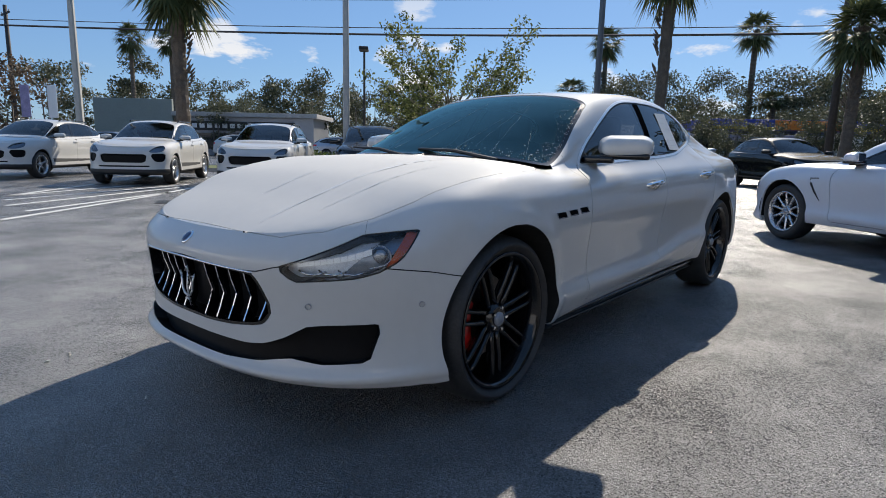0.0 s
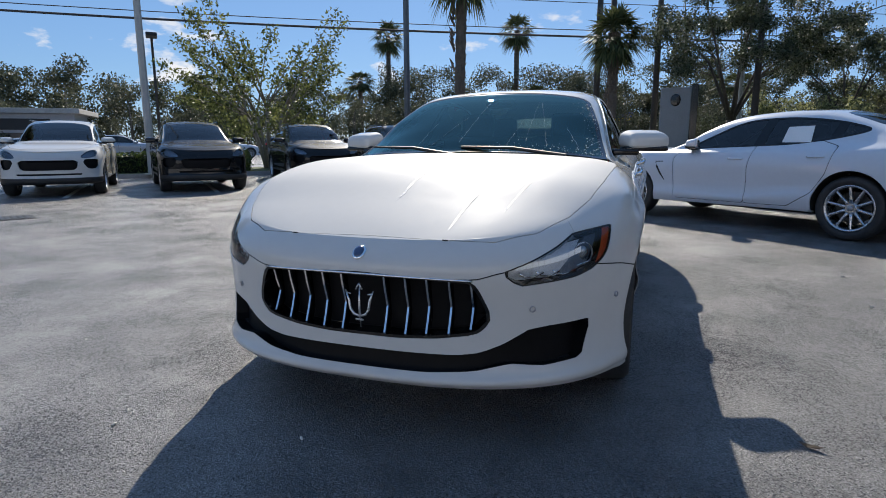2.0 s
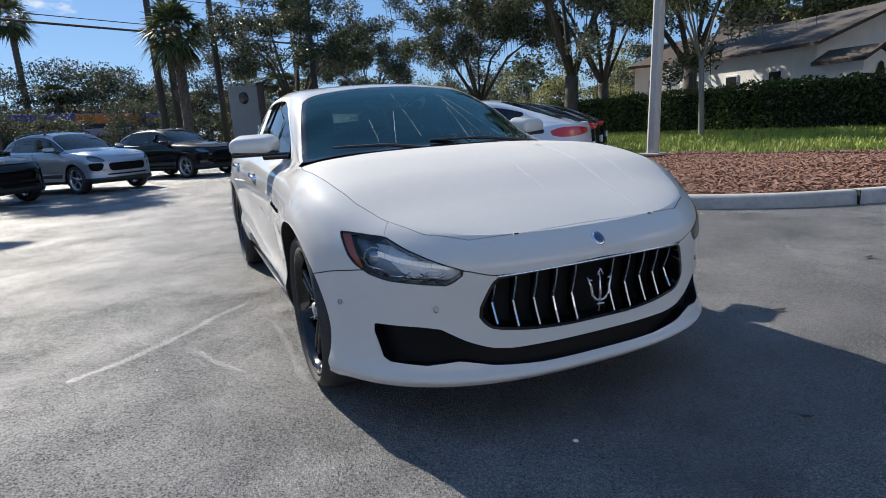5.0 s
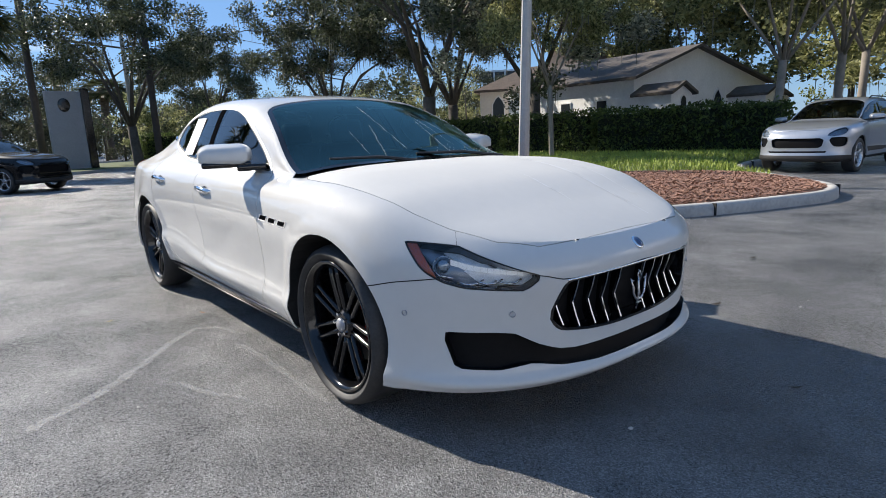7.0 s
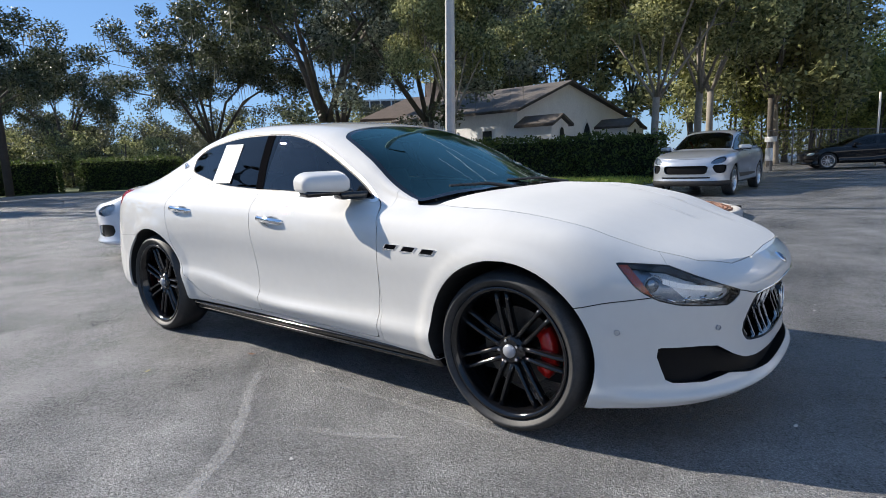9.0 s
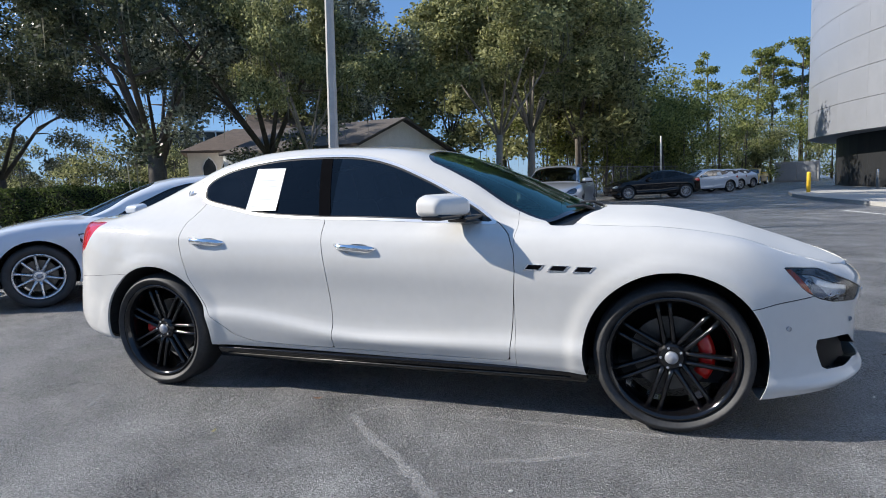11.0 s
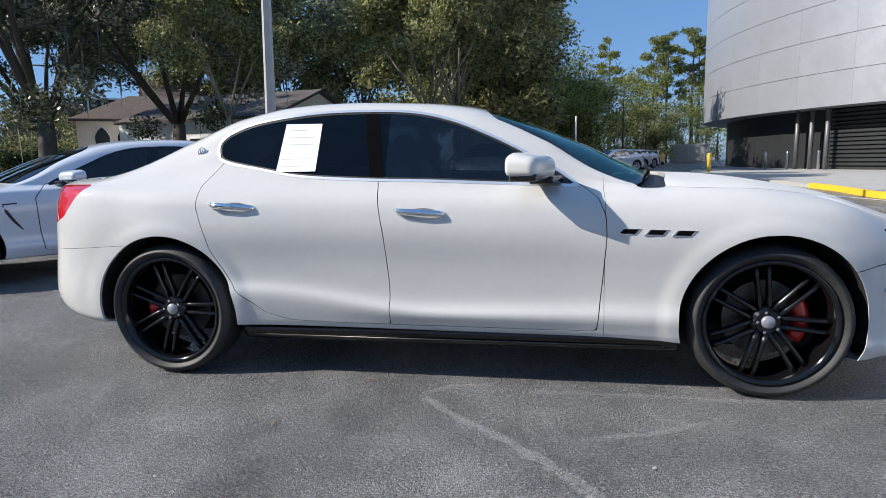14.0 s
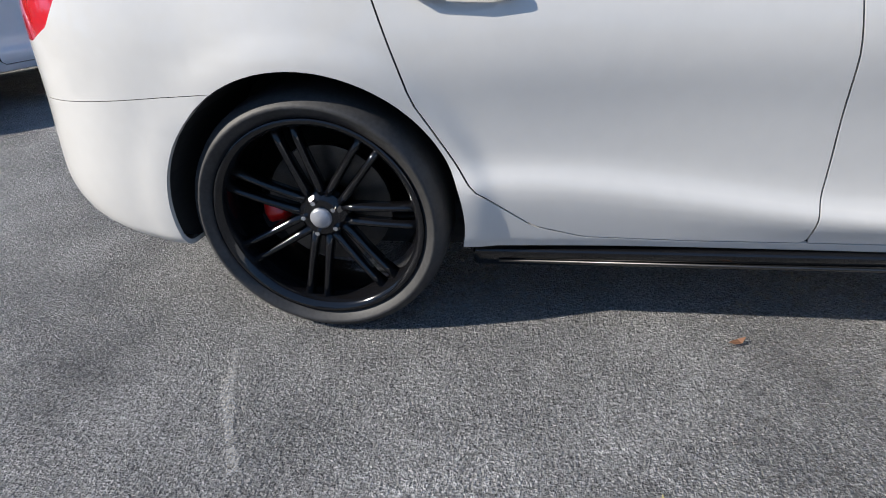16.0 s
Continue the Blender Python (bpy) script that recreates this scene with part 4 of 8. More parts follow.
def mirror_part(parent, s, paint, at=(0.445, 0.938, 1.084), size=1.0):
    """A door mirror: painted housing, black lower shell and arm, mirror glass behind."""
    cx, cy, cz = at
    thing = empty("door_mirror")
    thing.parent = parent
    bm = bmesh.new()
    block(bm, (-0.108, -0.118, -0.05), (0.104, 0.114, 0.07), 0.05, seg=6)
    for v in bm.verts:
        t = (v.co.x + 0.104) / 0.208
        v.co.x *= 0.68
        v.co.y *= 1 - 0.18 * t
        v.co.z = -0.046 + (v.co.z + 0.046) * (1 - 0.30 * t * t) * (1 - 1.5 * v.co.y ** 2 / 0.098)
        v.co.y *= 1.28
    bmesh.ops.transform(bm, matrix=Matrix.Translation((cx, s * cy, cz)) @ pose(0, 0, 0, 0, 0, 26 * s) @ Matrix.Scale(size, 4), verts=bm.verts)
    part("mirror_housing", bm, paint, thing, smooth=True)
    bm = bmesh.new()
    block(bm, (-0.068, -0.135, -0.066), (0.062, 0.118, -0.034), 0.014, seg=3)
    block(bm, (-0.045, -0.215, -0.088), (0.075, -0.06, -0.05), 0.014, seg=3)
    for v in bm.verts:
        v.co.y *= s
    if s < 0:
        bmesh.ops.reverse_faces(bm, faces=bm.faces)
    bmesh.ops.transform(bm, matrix=Matrix.Translation((cx, s * cy, cz)) @ pose(0, 0, 0, 0, 0, 20 * s) @ Matrix.Scale(size, 4), verts=bm.verts)
    part("mirror_base", bm, BLACK_GLOSS, thing, "gloss black mirror base", smooth=True)
    bm = bmesh.new()
    block(bm, (-0.004, -0.10, -0.036), (0.002, 0.10, 0.048), 0.002)
    bmesh.ops.transform(bm, matrix=Matrix.Translation((cx, s * cy, cz)) @ pose(0, 0, 0, 0, 0, 26 * s) @ Matrix.Translation((-0.0705 * size, 0, 0)) @ Matrix.Scale(size, 4), verts=bm.verts)
    part("mirror_glass", bm, CHROME, thing)


def build_saloon():
    car = empty("saloon_car", label="white luxury saloon with black twin-spoke wheels parked on asphalt", category="car")
    sh = Shell(SALOON)
    pts = np.array(sh.v)
    for x in (WHEEL_X, -WHEEL_X):
        far = np.hypot(pts[:, 0] - x, pts[:, 2] - WHEEL_Z)
        pts[:, 1] += np.where(pts[:, 1] > 0.6, 0.009 * np.clip((0.475 - far) / 0.03, 0, 1), 0)
    sh.v = [tuple(p) for p in pts]
    sh.side = pts[(pts[:, 1] > 0.55) & (pts[:, 2] > 0.25)]
    for x in (WHEEL_X, -WHEEL_X):
        sh.split("body", lambda p, x=x: np.maximum(np.hypot(p[:, 0] - x, p[:, 2] - WHEEL_Z - 0.006) - 0.398, 0.5 - p[:, 1]), "hole")
    del sh.l["hole"]
    # glass and its frames
    sh.split("body", inside(rounded(WINDOW), "y", lambda p: 0.35 - p[:, 1]), "frame_band")
    sh.split("frame_band", lambda p: inside(rounded(WINDOW), "y")(p) + 0.013, "rubber")
    sh.split("rubber", lambda p: inside(rounded(WINDOW), "y")(p) + 0.022, "side_glass")
    sh.split("side_glass", inside(PILLAR, "y"), "pillar")
    sh.split("side_glass", lambda p: p[:, 0] + 0.3, "rear_glass")
    sh.split("body", inside(rounded(mirrored(SCREEN)), "z", lambda p: 0.93 - p[:, 2]), "screen_edge")
    sh.split("screen_edge", lambda p: inside(rounded(mirrored(SCREEN)), "z")(p) + 0.028, "screen")
    sh.split("body", inside(rounded(mirrored(BACKLIGHT)), "z", lambda p: 1.0 - p[:, 2]), "back_glass")
    cowl = [(1.153, -0.1), (1.153, 0), (1.137, 0.30), (1.08, 0.60), (1.055, 0.775), (0.945, 0.785), (0.905, 0.74), (0.99, 0.58), (1.055, 0.3), (1.07, 0), (1.07, -0.1)]
    sh.split("body", inside(cowl, "z", lambda p: 0.9 - p[:, 2]), "cowl")
    # panels
    sh.cut("body", inside(mirrored(HOOD), "z", lambda p: 0.65 - p[:, 2]), "hood", 0.0013)
    join = pch([(0, 0.628), (0.37, 0.617), (0.46, 0.640), (0.60, 0.66), (0.93, 0.628), (1.10, 0.594), (1.4, 0.56)])
    turn = lambda p: np.arctan2(p[:, 1], p[:, 0] - 1.2) * 1.1
    sh.split("body", inside(HEADLAMP, "turn", lambda p: 1.6 - p[:, 0]), "lamp_edge")
    sh.split("lamp_edge", lambda p: inside(HEADLAMP, "turn")(p) + 0.005, "lamp")
    sh.cut("body", lambda p: np.maximum(p[:, 2] - join(turn(p)), 1.62 - p[:, 0]), "front_bumper", 0.0022)
    sh.split("front_bumper", inside(mirrored_turn(GRILLE), "turn"), "grille_edge")
    sh.split("grille_edge", lambda p: inside(mirrored_turn(GRILLE), "turn")(p) + 0.011, "grille")
    sh.split("front_bumper", inside(INTAKE_FULL, "turn"), "intake")
    sh.cut("body", lambda p: np.maximum(np.maximum(2.0 - p[:, 0], turn(p) - 0.735), -1 + 0 * p[:, 0]), "nose", 0.0007)
    sh.cut("body", inside(FRONT_DOOR, "y", lambda p: 0.5 - p[:, 1]), "front_door")
    sh.cut("body", inside(REAR_DOOR, "y", lambda p: 0.5 - p[:, 1]), "rear_door")
    for lab, x0, z0 in (("front_door", -0.085, 0.862), ("rear_door", -1.075, 0.902)):
        sh.split(lab, lambda p, x0=x0, z0=z0: np.hypot((p[:, 0] - x0) / 0.088, (p[:, 2] - z0) / 0.030) - 1, "recess_" + lab)
    sh.cut("body", lambda p: np.maximum(np.maximum(0.775 - p[:, 0], p[:, 2] - 1.06), 0.3 - p[:, 1]), "fender", 0.001)
    lamp_r = [(-1.985, 1.035), (-2.05, 0.965), (-2.135, 0.865), (-2.23, 0.825), (-2.7, 0.84), (-2.7, 1.02), (-2.25, 1.035)]
    sh.split("body", inside(lamp_r, "y", lambda p: 0.30 - p[:, 1]), "tail_lamp")
    sh.cut("body", lambda p: np.maximum(p[:, 2] - (0.70 + 0.06 * (p[:, 0] + 1.9)), p[:, 0] + 1.70), "rear_bumper", 0.0009)
    trunk = [(-1.97, 0), (-1.96, 0.5), (-1.99, 0.62), (-2.1, 0.66), (-2.7, 0.66), (-2.7, 0)]
    sh.cut("body", inside(mirrored(trunk), "z", lambda p: 0.72 - p[:, 2]), "boot_lid")
    for lab, name, sides, mat, text in (
        ("body", "body_shell", "both", PAINT_WHITE, ""), ("hood", "bonnet", "both", PAINT_DEW_LIT, "white bonnet filmed with dew, base lightened for sun"), ("front_bumper", "front_bumper", "both", PAINT_WHITE, ""), ("nose", "nose_panel", "both", PAINT_WHITE, ""),
        ("fender", "front_wing", "pair", PAINT_WHITE, ""), ("front_door", "front_door", "pair", PAINT_WHITE, ""), ("rear_door", "rear_door", "pair", PAINT_WHITE, ""), ("rear_bumper", "rear_bumper", "both", PAINT_WHITE, ""), ("boot_lid", "boot_lid", "both", PAINT_WHITE, ""),
        ("tail_lamp", "tail_lamp", "pair", RED_LENS, "red tail lamp lens"),
    ):
        sh.panel(lab, name, mat, car, sides, text=text, flange=0.02 if lab == "body" else (0.003 if lab in ("fender", "front_bumper", "nose") else 0.014))
    sh.panel("seam", "shut_line", SEAM, car, "both", -0.007, 0)
    for lab in ("front_door", "rear_door"):
        sh.panel("recess_" + lab, "handle_recess", PAINT_WHITE, car, "pair", -0.013, 0)
    sh.panel("frame_band", "window_trim", SATIN_TRIM, car, "pair", 0.002, 0.02, "bright satin metal window trim")
    sh.panel("rubber", "window_seal", BLACK_MATT, car, "pair", -0.002, 0.0)
    sh.panel("pillar", "door_pillar", PILLAR_BLACK, car, "pair", 0.0, 0.01, "black door pillar cover")
    sh.panel("side_glass", "front_side_window", GLASS_SIDE, car, "pair", -0.003, 0, "tinted front side window")
    sh.panel("rear_glass", "rear_side_window", GLASS_DARK, car, "pair", -0.003, 0, "dark tinted rear side window")
    sh.panel("screen_edge", "windscreen_border", BLACK_GLOSS, car, "both", -0.003, 0)
    sh.panel("screen", "windscreen", GLASS_SCREEN, car, "both", -0.003, 0, "greenish windscreen with dried water runs")
    sh.panel("back_glass", "rear_window", GLASS_DARK, car, "both", -0.002, 0)
    sh.panel("cowl", "cowl_panel", BLACK_MATT, car, "both", -0.02, 0.0)
    # front lamps
    sh.panel("lamp_edge", "headlamp_bezel", BLACK_GLOSS, car, "pair", -0.003, 0.04)
    sh.split("lamp", lambda p: turn(p) * -1 + 0.838 + (p[:, 2] - 0.70) * 0.55, "lamp_amber")
    sh.split("lamp", lambda p: 0.725 + (p[:, 2] - 0.68) * 0.8 - turn(p), "lamp_outer")
    sh.l["lamp_all"] = sh.l["lamp"] + sh.l["lamp_amber"] + sh.l["lamp_outer"]
    lens = sh.panel("lamp_all", "headlamp", GLASS_LAMP, car, "pair", -0.004, 0, "clear headlamp lens with amber corner")
    for k, ob in enumerate(lens):
        s = 1 if k == 0 else -1
        ob.visible_shadow = False
        bm = bmesh.new()
        bmesh.ops.create_uvsphere(bm, u_segments=20, v_segments=12, radius=0.030, matrix=pose(2.062, s * 0.742, 0.676) @ pose(0, 0, 0, 0, 0, s * 40) @ Matrix.Diagonal((0.5, 1, 1, 1)))
        part("projector_lens", bm, material_lens(), ob, smooth=True)
        bm = bmesh.new()
        ring(bm, [(0.040 + 0.003 * math.cos(q), 0.004 * math.sin(q)) for q in np.linspace(0, 2 * math.pi, 7)[:-1]], 28)
        bmesh.ops.transform(bm, matrix=Matrix.Translation((2.068, s * 0.746, 0.676)) @ pose(0, 0, 0, 0, 0, s * 40 - 90), verts=bm.verts)
        part("projector_ring", bm, RIM_SILVER, ob, smooth=True)
        run = [pch([(0, a), (0.4, b), (0.75, c), (1, d)]) for a, b, c, d in ((2.265, 2.215, 2.155, 2.10), (0.535, 0.615, 0.685, 0.74), (0.644, 0.659, 0.675, 0.698))]
        for q in range(11):
            bm = bmesh.new()
            t0, t1 = q / 11, (q + 0.93) / 11
            tall = 0.0075 + 0.0003 * q
            c = [(float(run[0](t)) - 0.002, s * (float(run[1](t)) + 0.003), float(run[2](t)) + dz) for t, dz in ((t0, tall), (t0, -tall), (t1, -tall), (t1, tall))]
            bm.faces.new([bm.verts.new(p) for p in (c if s > 0 else c[::-1])])
            bmesh.ops.solidify(bm, geom=bm.faces[:], thickness=0.003)
            part("led_segment", bm, LED_WHITE, ob, "white daytime running light segment")
        bm = bmesh.new()
        tube(bm, [(2.20, s * 0.60, 0.632), (2.15, s * 0.665, 0.634), (2.105, s * 0.715, 0.632), (2.06, s * 0.765, 0.646), (2.035, s * 0.79, 0.68)], 0.0035, 6)
        part("lamp_trim", bm, CHROME, ob, smooth=True)
        bm = bmesh.new()
        for q in range(3):
            c = [(2.262 - 0.046 * q, 0.548 + 0.05 * q, 0.626), (2.246 - 0.046 * q, 0.566 + 0.05 * q, 0.611), (2.224 - 0.046 * q, 0.592 + 0.05 * q, 0.608), (2.200 - 0.046 * q, 0.622 + 0.05 * q, 0.622)]
            tube(bm, [(a + 0.006, s * (b + 0.004), z + 0.004) for a, b, z in c], 0.0042, 6)
        part("lamp_louvre", bm, CHROME, ob, smooth=True)
    for lab, mat, name in (("lamp", HEADLAMP_INSIDE, "lamp_housing"), ("lamp_outer", LAMP_DARK, "projector_housing"), ("lamp_amber", AMBER, "side_reflector")):
        for k, ob in enumerate(sh.panel(lab, name, mat, None, "pair", -0.010 if lab == "lamp_amber" else -0.05, 0)):
            ob.parent = lens[k]
    # grille and lower intake
    sh.panel("grille_edge", "grille_surround", BLACK_GLOSS, car, "both", -0.001, 0.07)
    grille = sh.panel("grille", "grille", GRILLE_BLACK, car, "both", -0.075, 0, "black grille with upright chrome slats")[0]
    for y in (0.085, 0.165, 0.243, 0.322, 0.398):
        for s in (1, -1):
            bm = bmesh.new()
            xf = 1.45 + 0.935 * (1 - (y / 0.925) ** 2.6) ** (1 / 2.6)
            zt = 0.617 if y < 0.36 else 0.592
            zb = 0.395 if y < 0.2 else (0.41 if y < 0.36 else 0.432)
            mid = zt - (zt - zb) * 0.56
            path = [(xf - 0.012, zt), (xf - 0.026, (zt + mid) / 2), (xf - 0.046, mid), (xf - 0.030, (mid + zb) / 2), (xf - 0.010, zb)]
            rows = [[bm.verts.new((x - d, s * (y + h), z)) for d, h in ((0.0, 0.0036), (0.0, -0.0036), (0.010, -0.0042), (0.045, -0.0034), (0.045, 0.0034), (0.010, 0.0042))] for x, z in path]
            for p, q in zip(rows, rows[1:]):
                for j in range(6):
                    bm.faces.new((p[j], p[(j + 1) % 6], q[(j + 1) % 6], q[j])).material_index = 1 if j in (0, 1, 5) else 0
            bmesh.ops.recalc_face_normals(bm, faces=bm.faces)
            slat = part("grille_slat", bm, BLACK_GLOSS, grille, "black slat with a chrome front edge")
            slat.data.materials.append(CHROME)
    front = pts[(pts[:, 0] > 1.7) & (pts[:, 2] > 0.3)]
    front_turn = np.arctan2(front[:, 1], front[:, 0] - 1.2) * 1.1
    def on_front(a, z):
        d = (front_turn - abs(a)) ** 2 + (front[:, 2] - z) ** 2
        k = np.argsort(d)[:6]
        w = 1 / (d[k] + 1e-5)
        p = (front[k] * w[:, None]).sum(0) / w.sum()
        return (p[0] + 0.001, math.copysign(p[1], a), z)
    bm = bmesh.new()
    tube(bm, [on_front(a, 0.6225 - 0.010 * (a / 0.38) ** 2) for a in np.linspace(-0.375, 0.375, 25)], 0.0042, 6)
    part("grille_bar", bm, CHROME, grille, "chrome bar along the grille's top", smooth=True)
    bm = bmesh.new()
    gx = 2.395
    tube(bm, [(gx - 0.012, 0, 0.418), (gx, 0, 0.49), (gx - 0.005, 0, 0.584)], [0.004, 0.005, 0.002], 8)
    for s in (1, -1):
        tube(bm, [(gx, 0, 0.462), (gx, s * 0.022, 0.468), (gx, s * 0.036, 0.488), (gx, s * 0.041, 0.52), (gx - 0.003, s * 0.055, 0.556)], [0.004, 0.005, 0.005, 0.005, 0.002], 8)
        tube(bm, [(gx, s * 0.033, 0.543), (gx - 0.002, s * 0.048, 0.545)], [0.002, 0.004], 6)
        tube(bm, [(gx, 0, 0.584), (gx, s * 0.012, 0.560)], [0.002, 0.004], 6)
    block(bm, (gx - 0.004, -0.016, 0.446), (gx + 0.004, 0.016, 0.453), 0.002)
    part("grille_emblem", bm, RIM_SILVER, grille, "chrome three-pronged emblem", smooth=True)
    for nm, lab in (("lower_intake", "intake"),):
        intake = sh.panel(lab, nm, GRILLE_BLACK, car, "both", -0.055, 0, "black mesh lower air intake")[0]
        sh.panel(lab, "intake_lip", GRILLE_BLACK, None, "both", -0.004, 0.06, skin=False)[0].parent = intake
        for q in range(-5, 6):
            yy = q * 0.085
            bm = bmesh.new()
            xf = 1.45 + 0.90 * (1 - (abs(yy) / 0.91) ** 2.6) ** (1 / 2.6)
            z0, z1 = 0.272 + 0.02 * min(1, abs(yy) / 0.4), (0.325 if abs(yy) < 0.3 else 0.345 + 0.3 * min(0.28, abs(yy) - 0.3))
            block(bm, (xf - 0.035, yy - 0.004, z0), (xf - 0.020, yy + 0.004, z1), 0.002)
            part("intake_rib", bm, GRILLE_BLACK, intake)
    bm = bmesh.new()
    bmesh.ops.create_uvsphere(bm, u_segments=20, v_segments=10, radius=1, matrix=pose(2.384, 0, 0.695, 0, 43) @ Matrix.Diagonal((0.032, 0.026, 0.008, 1)))
    badge = part("bonnet_badge", bm, CHROME, car, "small oval chrome and blue nose badge", smooth=True)
    bm = bmesh.new()
    bmesh.ops.create_uvsphere(bm, u_segments=16, v_segments=8, radius=1, matrix=pose(2.3865, 0, 0.6975, 0, 43) @ Matrix.Diagonal((0.026, 0.020, 0.0085, 1)))
    part("badge_enamel", bm, BLUE_ENAMEL, badge, smooth=True)
    for s in (1, -1):
        for x, y, z, a in ((2.273, 0.603, 0.507, 35), (1.978, 0.866, 0.510, 65)):
            bm = bmesh.new()
            ring(bm, [(0.011, 0.0), (0.011, 0.006), (0.0095, 0.006), (0.0095, 0.0)], 16, axis="z")
            bmesh.ops.transform(bm, matrix=Matrix.Translation((x - 0.006, s * (y - 0.002), z)) @ pose(0, 0, 0, 0, 90, s * a), verts=bm.verts)
            part("parking_sensor", bm, CAP_GREY, car)
        # wing vents
        for k in range(3):
            x0 = 0.835 + 0.118 * k
            z0 = 0.779 - 0.004 * k
            y0 = surface_y(sh, x0 + 0.04, z0)
            ob = None
            for nm, grow, push, mt in (("wing_vent", 0.0, 0.004, CHROME), ("vent_slot", -0.006, 0.0056, PILLAR_BLACK)):
                bm = bmesh.new()
                q = [(x0 - 0.010 - grow * 2, z0 - 0.015 - grow), (x0 + 0.074 + grow, z0 - 0.017 - grow), (x0 + 0.098 + grow * 2, z0 + 0.012 + grow * 0.4), (x0 + 0.014 - grow, z0 + 0.014 + grow * 0.4)]
                lo = [bm.verts.new((x, s * (y0 - 0.006), z)) for x, z in q]
                hi = [bm.verts.new((x, s * (y0 + push), z)) for x, z in q]
                bm.faces.new(hi)
                for j in range(4):
                    bm.faces.new((lo[j], lo[(j + 1) % 4], hi[(j + 1) % 4], hi[j]))
                bmesh.ops.recalc_face_normals(bm, faces=bm.faces)
                made = part(nm, bm, mt, ob or car, "chrome framed wing vent" if ob is None else "")
                ob = ob or made
        # door handles
        for x0, x1, z in ((-0.225, 0.030, 0.872), (-1.21, -0.955, 0.912)):
            bm = bmesh.new()
            ya = surface_y(sh, x0, z)
            yb = surface_y(sh, x1, z)
            tube(bm, [(x0, s * (ya - 0.006), z + 0.010), (x0 + 0.03, s * (ya + 0.016), z + 0.004), ((x0 + x1) / 2, s * ((ya + yb) / 2 + 0.021), z), (x1 - 0.03, s * (yb + 0.016), z - 0.006), (x1, s * (yb - 0.006), z - 0.008)], [0.010, 0.013, 0.0135, 0.013, 0.008], 10)
            for v in bm.verts:
                v.co.z = z + (v.co.z - z) * 1.3
            part("door_handle", bm, CHROME, car, "polished chrome door handle", smooth=True)
        mirror_part(car, s, PAINT_WHITE)
        bm = bmesh.new()
        block(bm, (-1.09, 0.78, 0.195), (1.12, 0.900, 0.268), 0.018, seg=3)
        for v in bm.verts:
            v.co.y = s * (v.co.y - (0.268 - v.co.z) * 0.55)
        if s < 0:
            bmesh.ops.reverse_faces(bm, faces=bm.faces)
        skirt = part("side_skirt", bm, BLACK_GLOSS, car, "gloss black side skirt with a modelled glint line", smooth=True)
        # metal tube that stands for the reflection along the skirt's ledge
        bm = bmesh.new()
        tube(bm, [(-1.02, s * 0.880, 0.226), (0.0, s * 0.885, 0.226), (1.04, s * 0.880, 0.226)], 0.0045, 6)
        part("skirt_glint", bm, BRAKE_STEEL, skirt, smooth=True)
        for x in (WHEEL_X, -WHEEL_X):
            wheel(car, x, s * (0.797 if x > 0 else 0.812), s, 0.355, 0.284, caliper=CALIPER_RED, lip=BLACK_GLOSS, phase=0.45 if s > 0 else (0.752 if x > 0 else 0.656))
            arch_liner(car, x, 0.402, WHEEL_Z, 0.50, 0.915, s, sh)
        # sheet of paper on the rear window
        sheet = [(-0.900, 1.079), (-0.677, 1.079), (-0.673, 1.328), (-0.881, 1.333)]
        bm = bmesh.new()
        bm.faces.new([bm.verts.new((x, s * (surface_y(sh, x, z) + 0.004), z)) for x, z in sheet])
        paper = part("window_sheet", bm, PAPER, car, "white printed paper sheet taped to the rear window")
        for k in range(11):
            if k % 2 or k == 6:
                continue
            z = 1.30 - 0.019 * k
            t = (1.333 - z) / 0.254
            a, b = -0.878 - 0.047 * t + 0.03, -0.672 - 0.013 * t - 0.03 - (0.05 if k % 3 == 0 else 0)
            row = [(a, z), (b, z), (b, z - 0.003), (a, z - 0.003)]
            bm = bmesh.new()
            lie = [surface_y(sh, *c) + 0.0046 for c in sheet]
            def paper_y(px, pz):
                u, v = (px + 0.908) / 0.223, (pz - 1.079) / 0.252
                return (lie[0] * (1 - u) + lie[1] * u) * (1 - v) + (lie[3] * (1 - u) + lie[2] * u) * v
            bm.faces.new([bm.verts.new((x, s * paper_y(x, zz), zz)) for x, zz in row])
            part("printed_line", bm, INK, paper)
        bm = bmesh.new()
        ey = surface_y(sh, -1.375, 1.195) + 0.004
        oval = [(-1.376 + 0.024 * math.cos(q), s * (ey - 0.001), 1.195 + 0.026 * math.sin(q)) for q in np.linspace(0, 2 * math.pi, 17)]
        tube(bm, oval, 0.0028, 6)
        for dx in (-0.010, 0.0, 0.010):
            tube(bm, [(-1.376 + dx * 0.5, s * ey, 1.176), (-1.376 + dx, s * ey, 1.196), (-1.376 + dx * 1.2, s * ey, 1.214)], [0.003, 0.004, 0.002], 6)
        part("pillar_emblem", bm, CHROME, car, smooth=True)
    # dried water runs on the screen, dew streaks on the bonnet
    tops = pts[(pts[:, 2] > 0.6) & (pts[:, 1] < 0.8)]
    def top_z(x, y):
        d = (tops[:, 0] - x) ** 2 + (tops[:, 1] - abs(y)) ** 2
        k = np.argsort(d)[:5]
        w = 1 / (d[k] + 1e-5)
        return float((tops[k, 2] * w).sum() / w.sum())
    rr = random.Random(3)
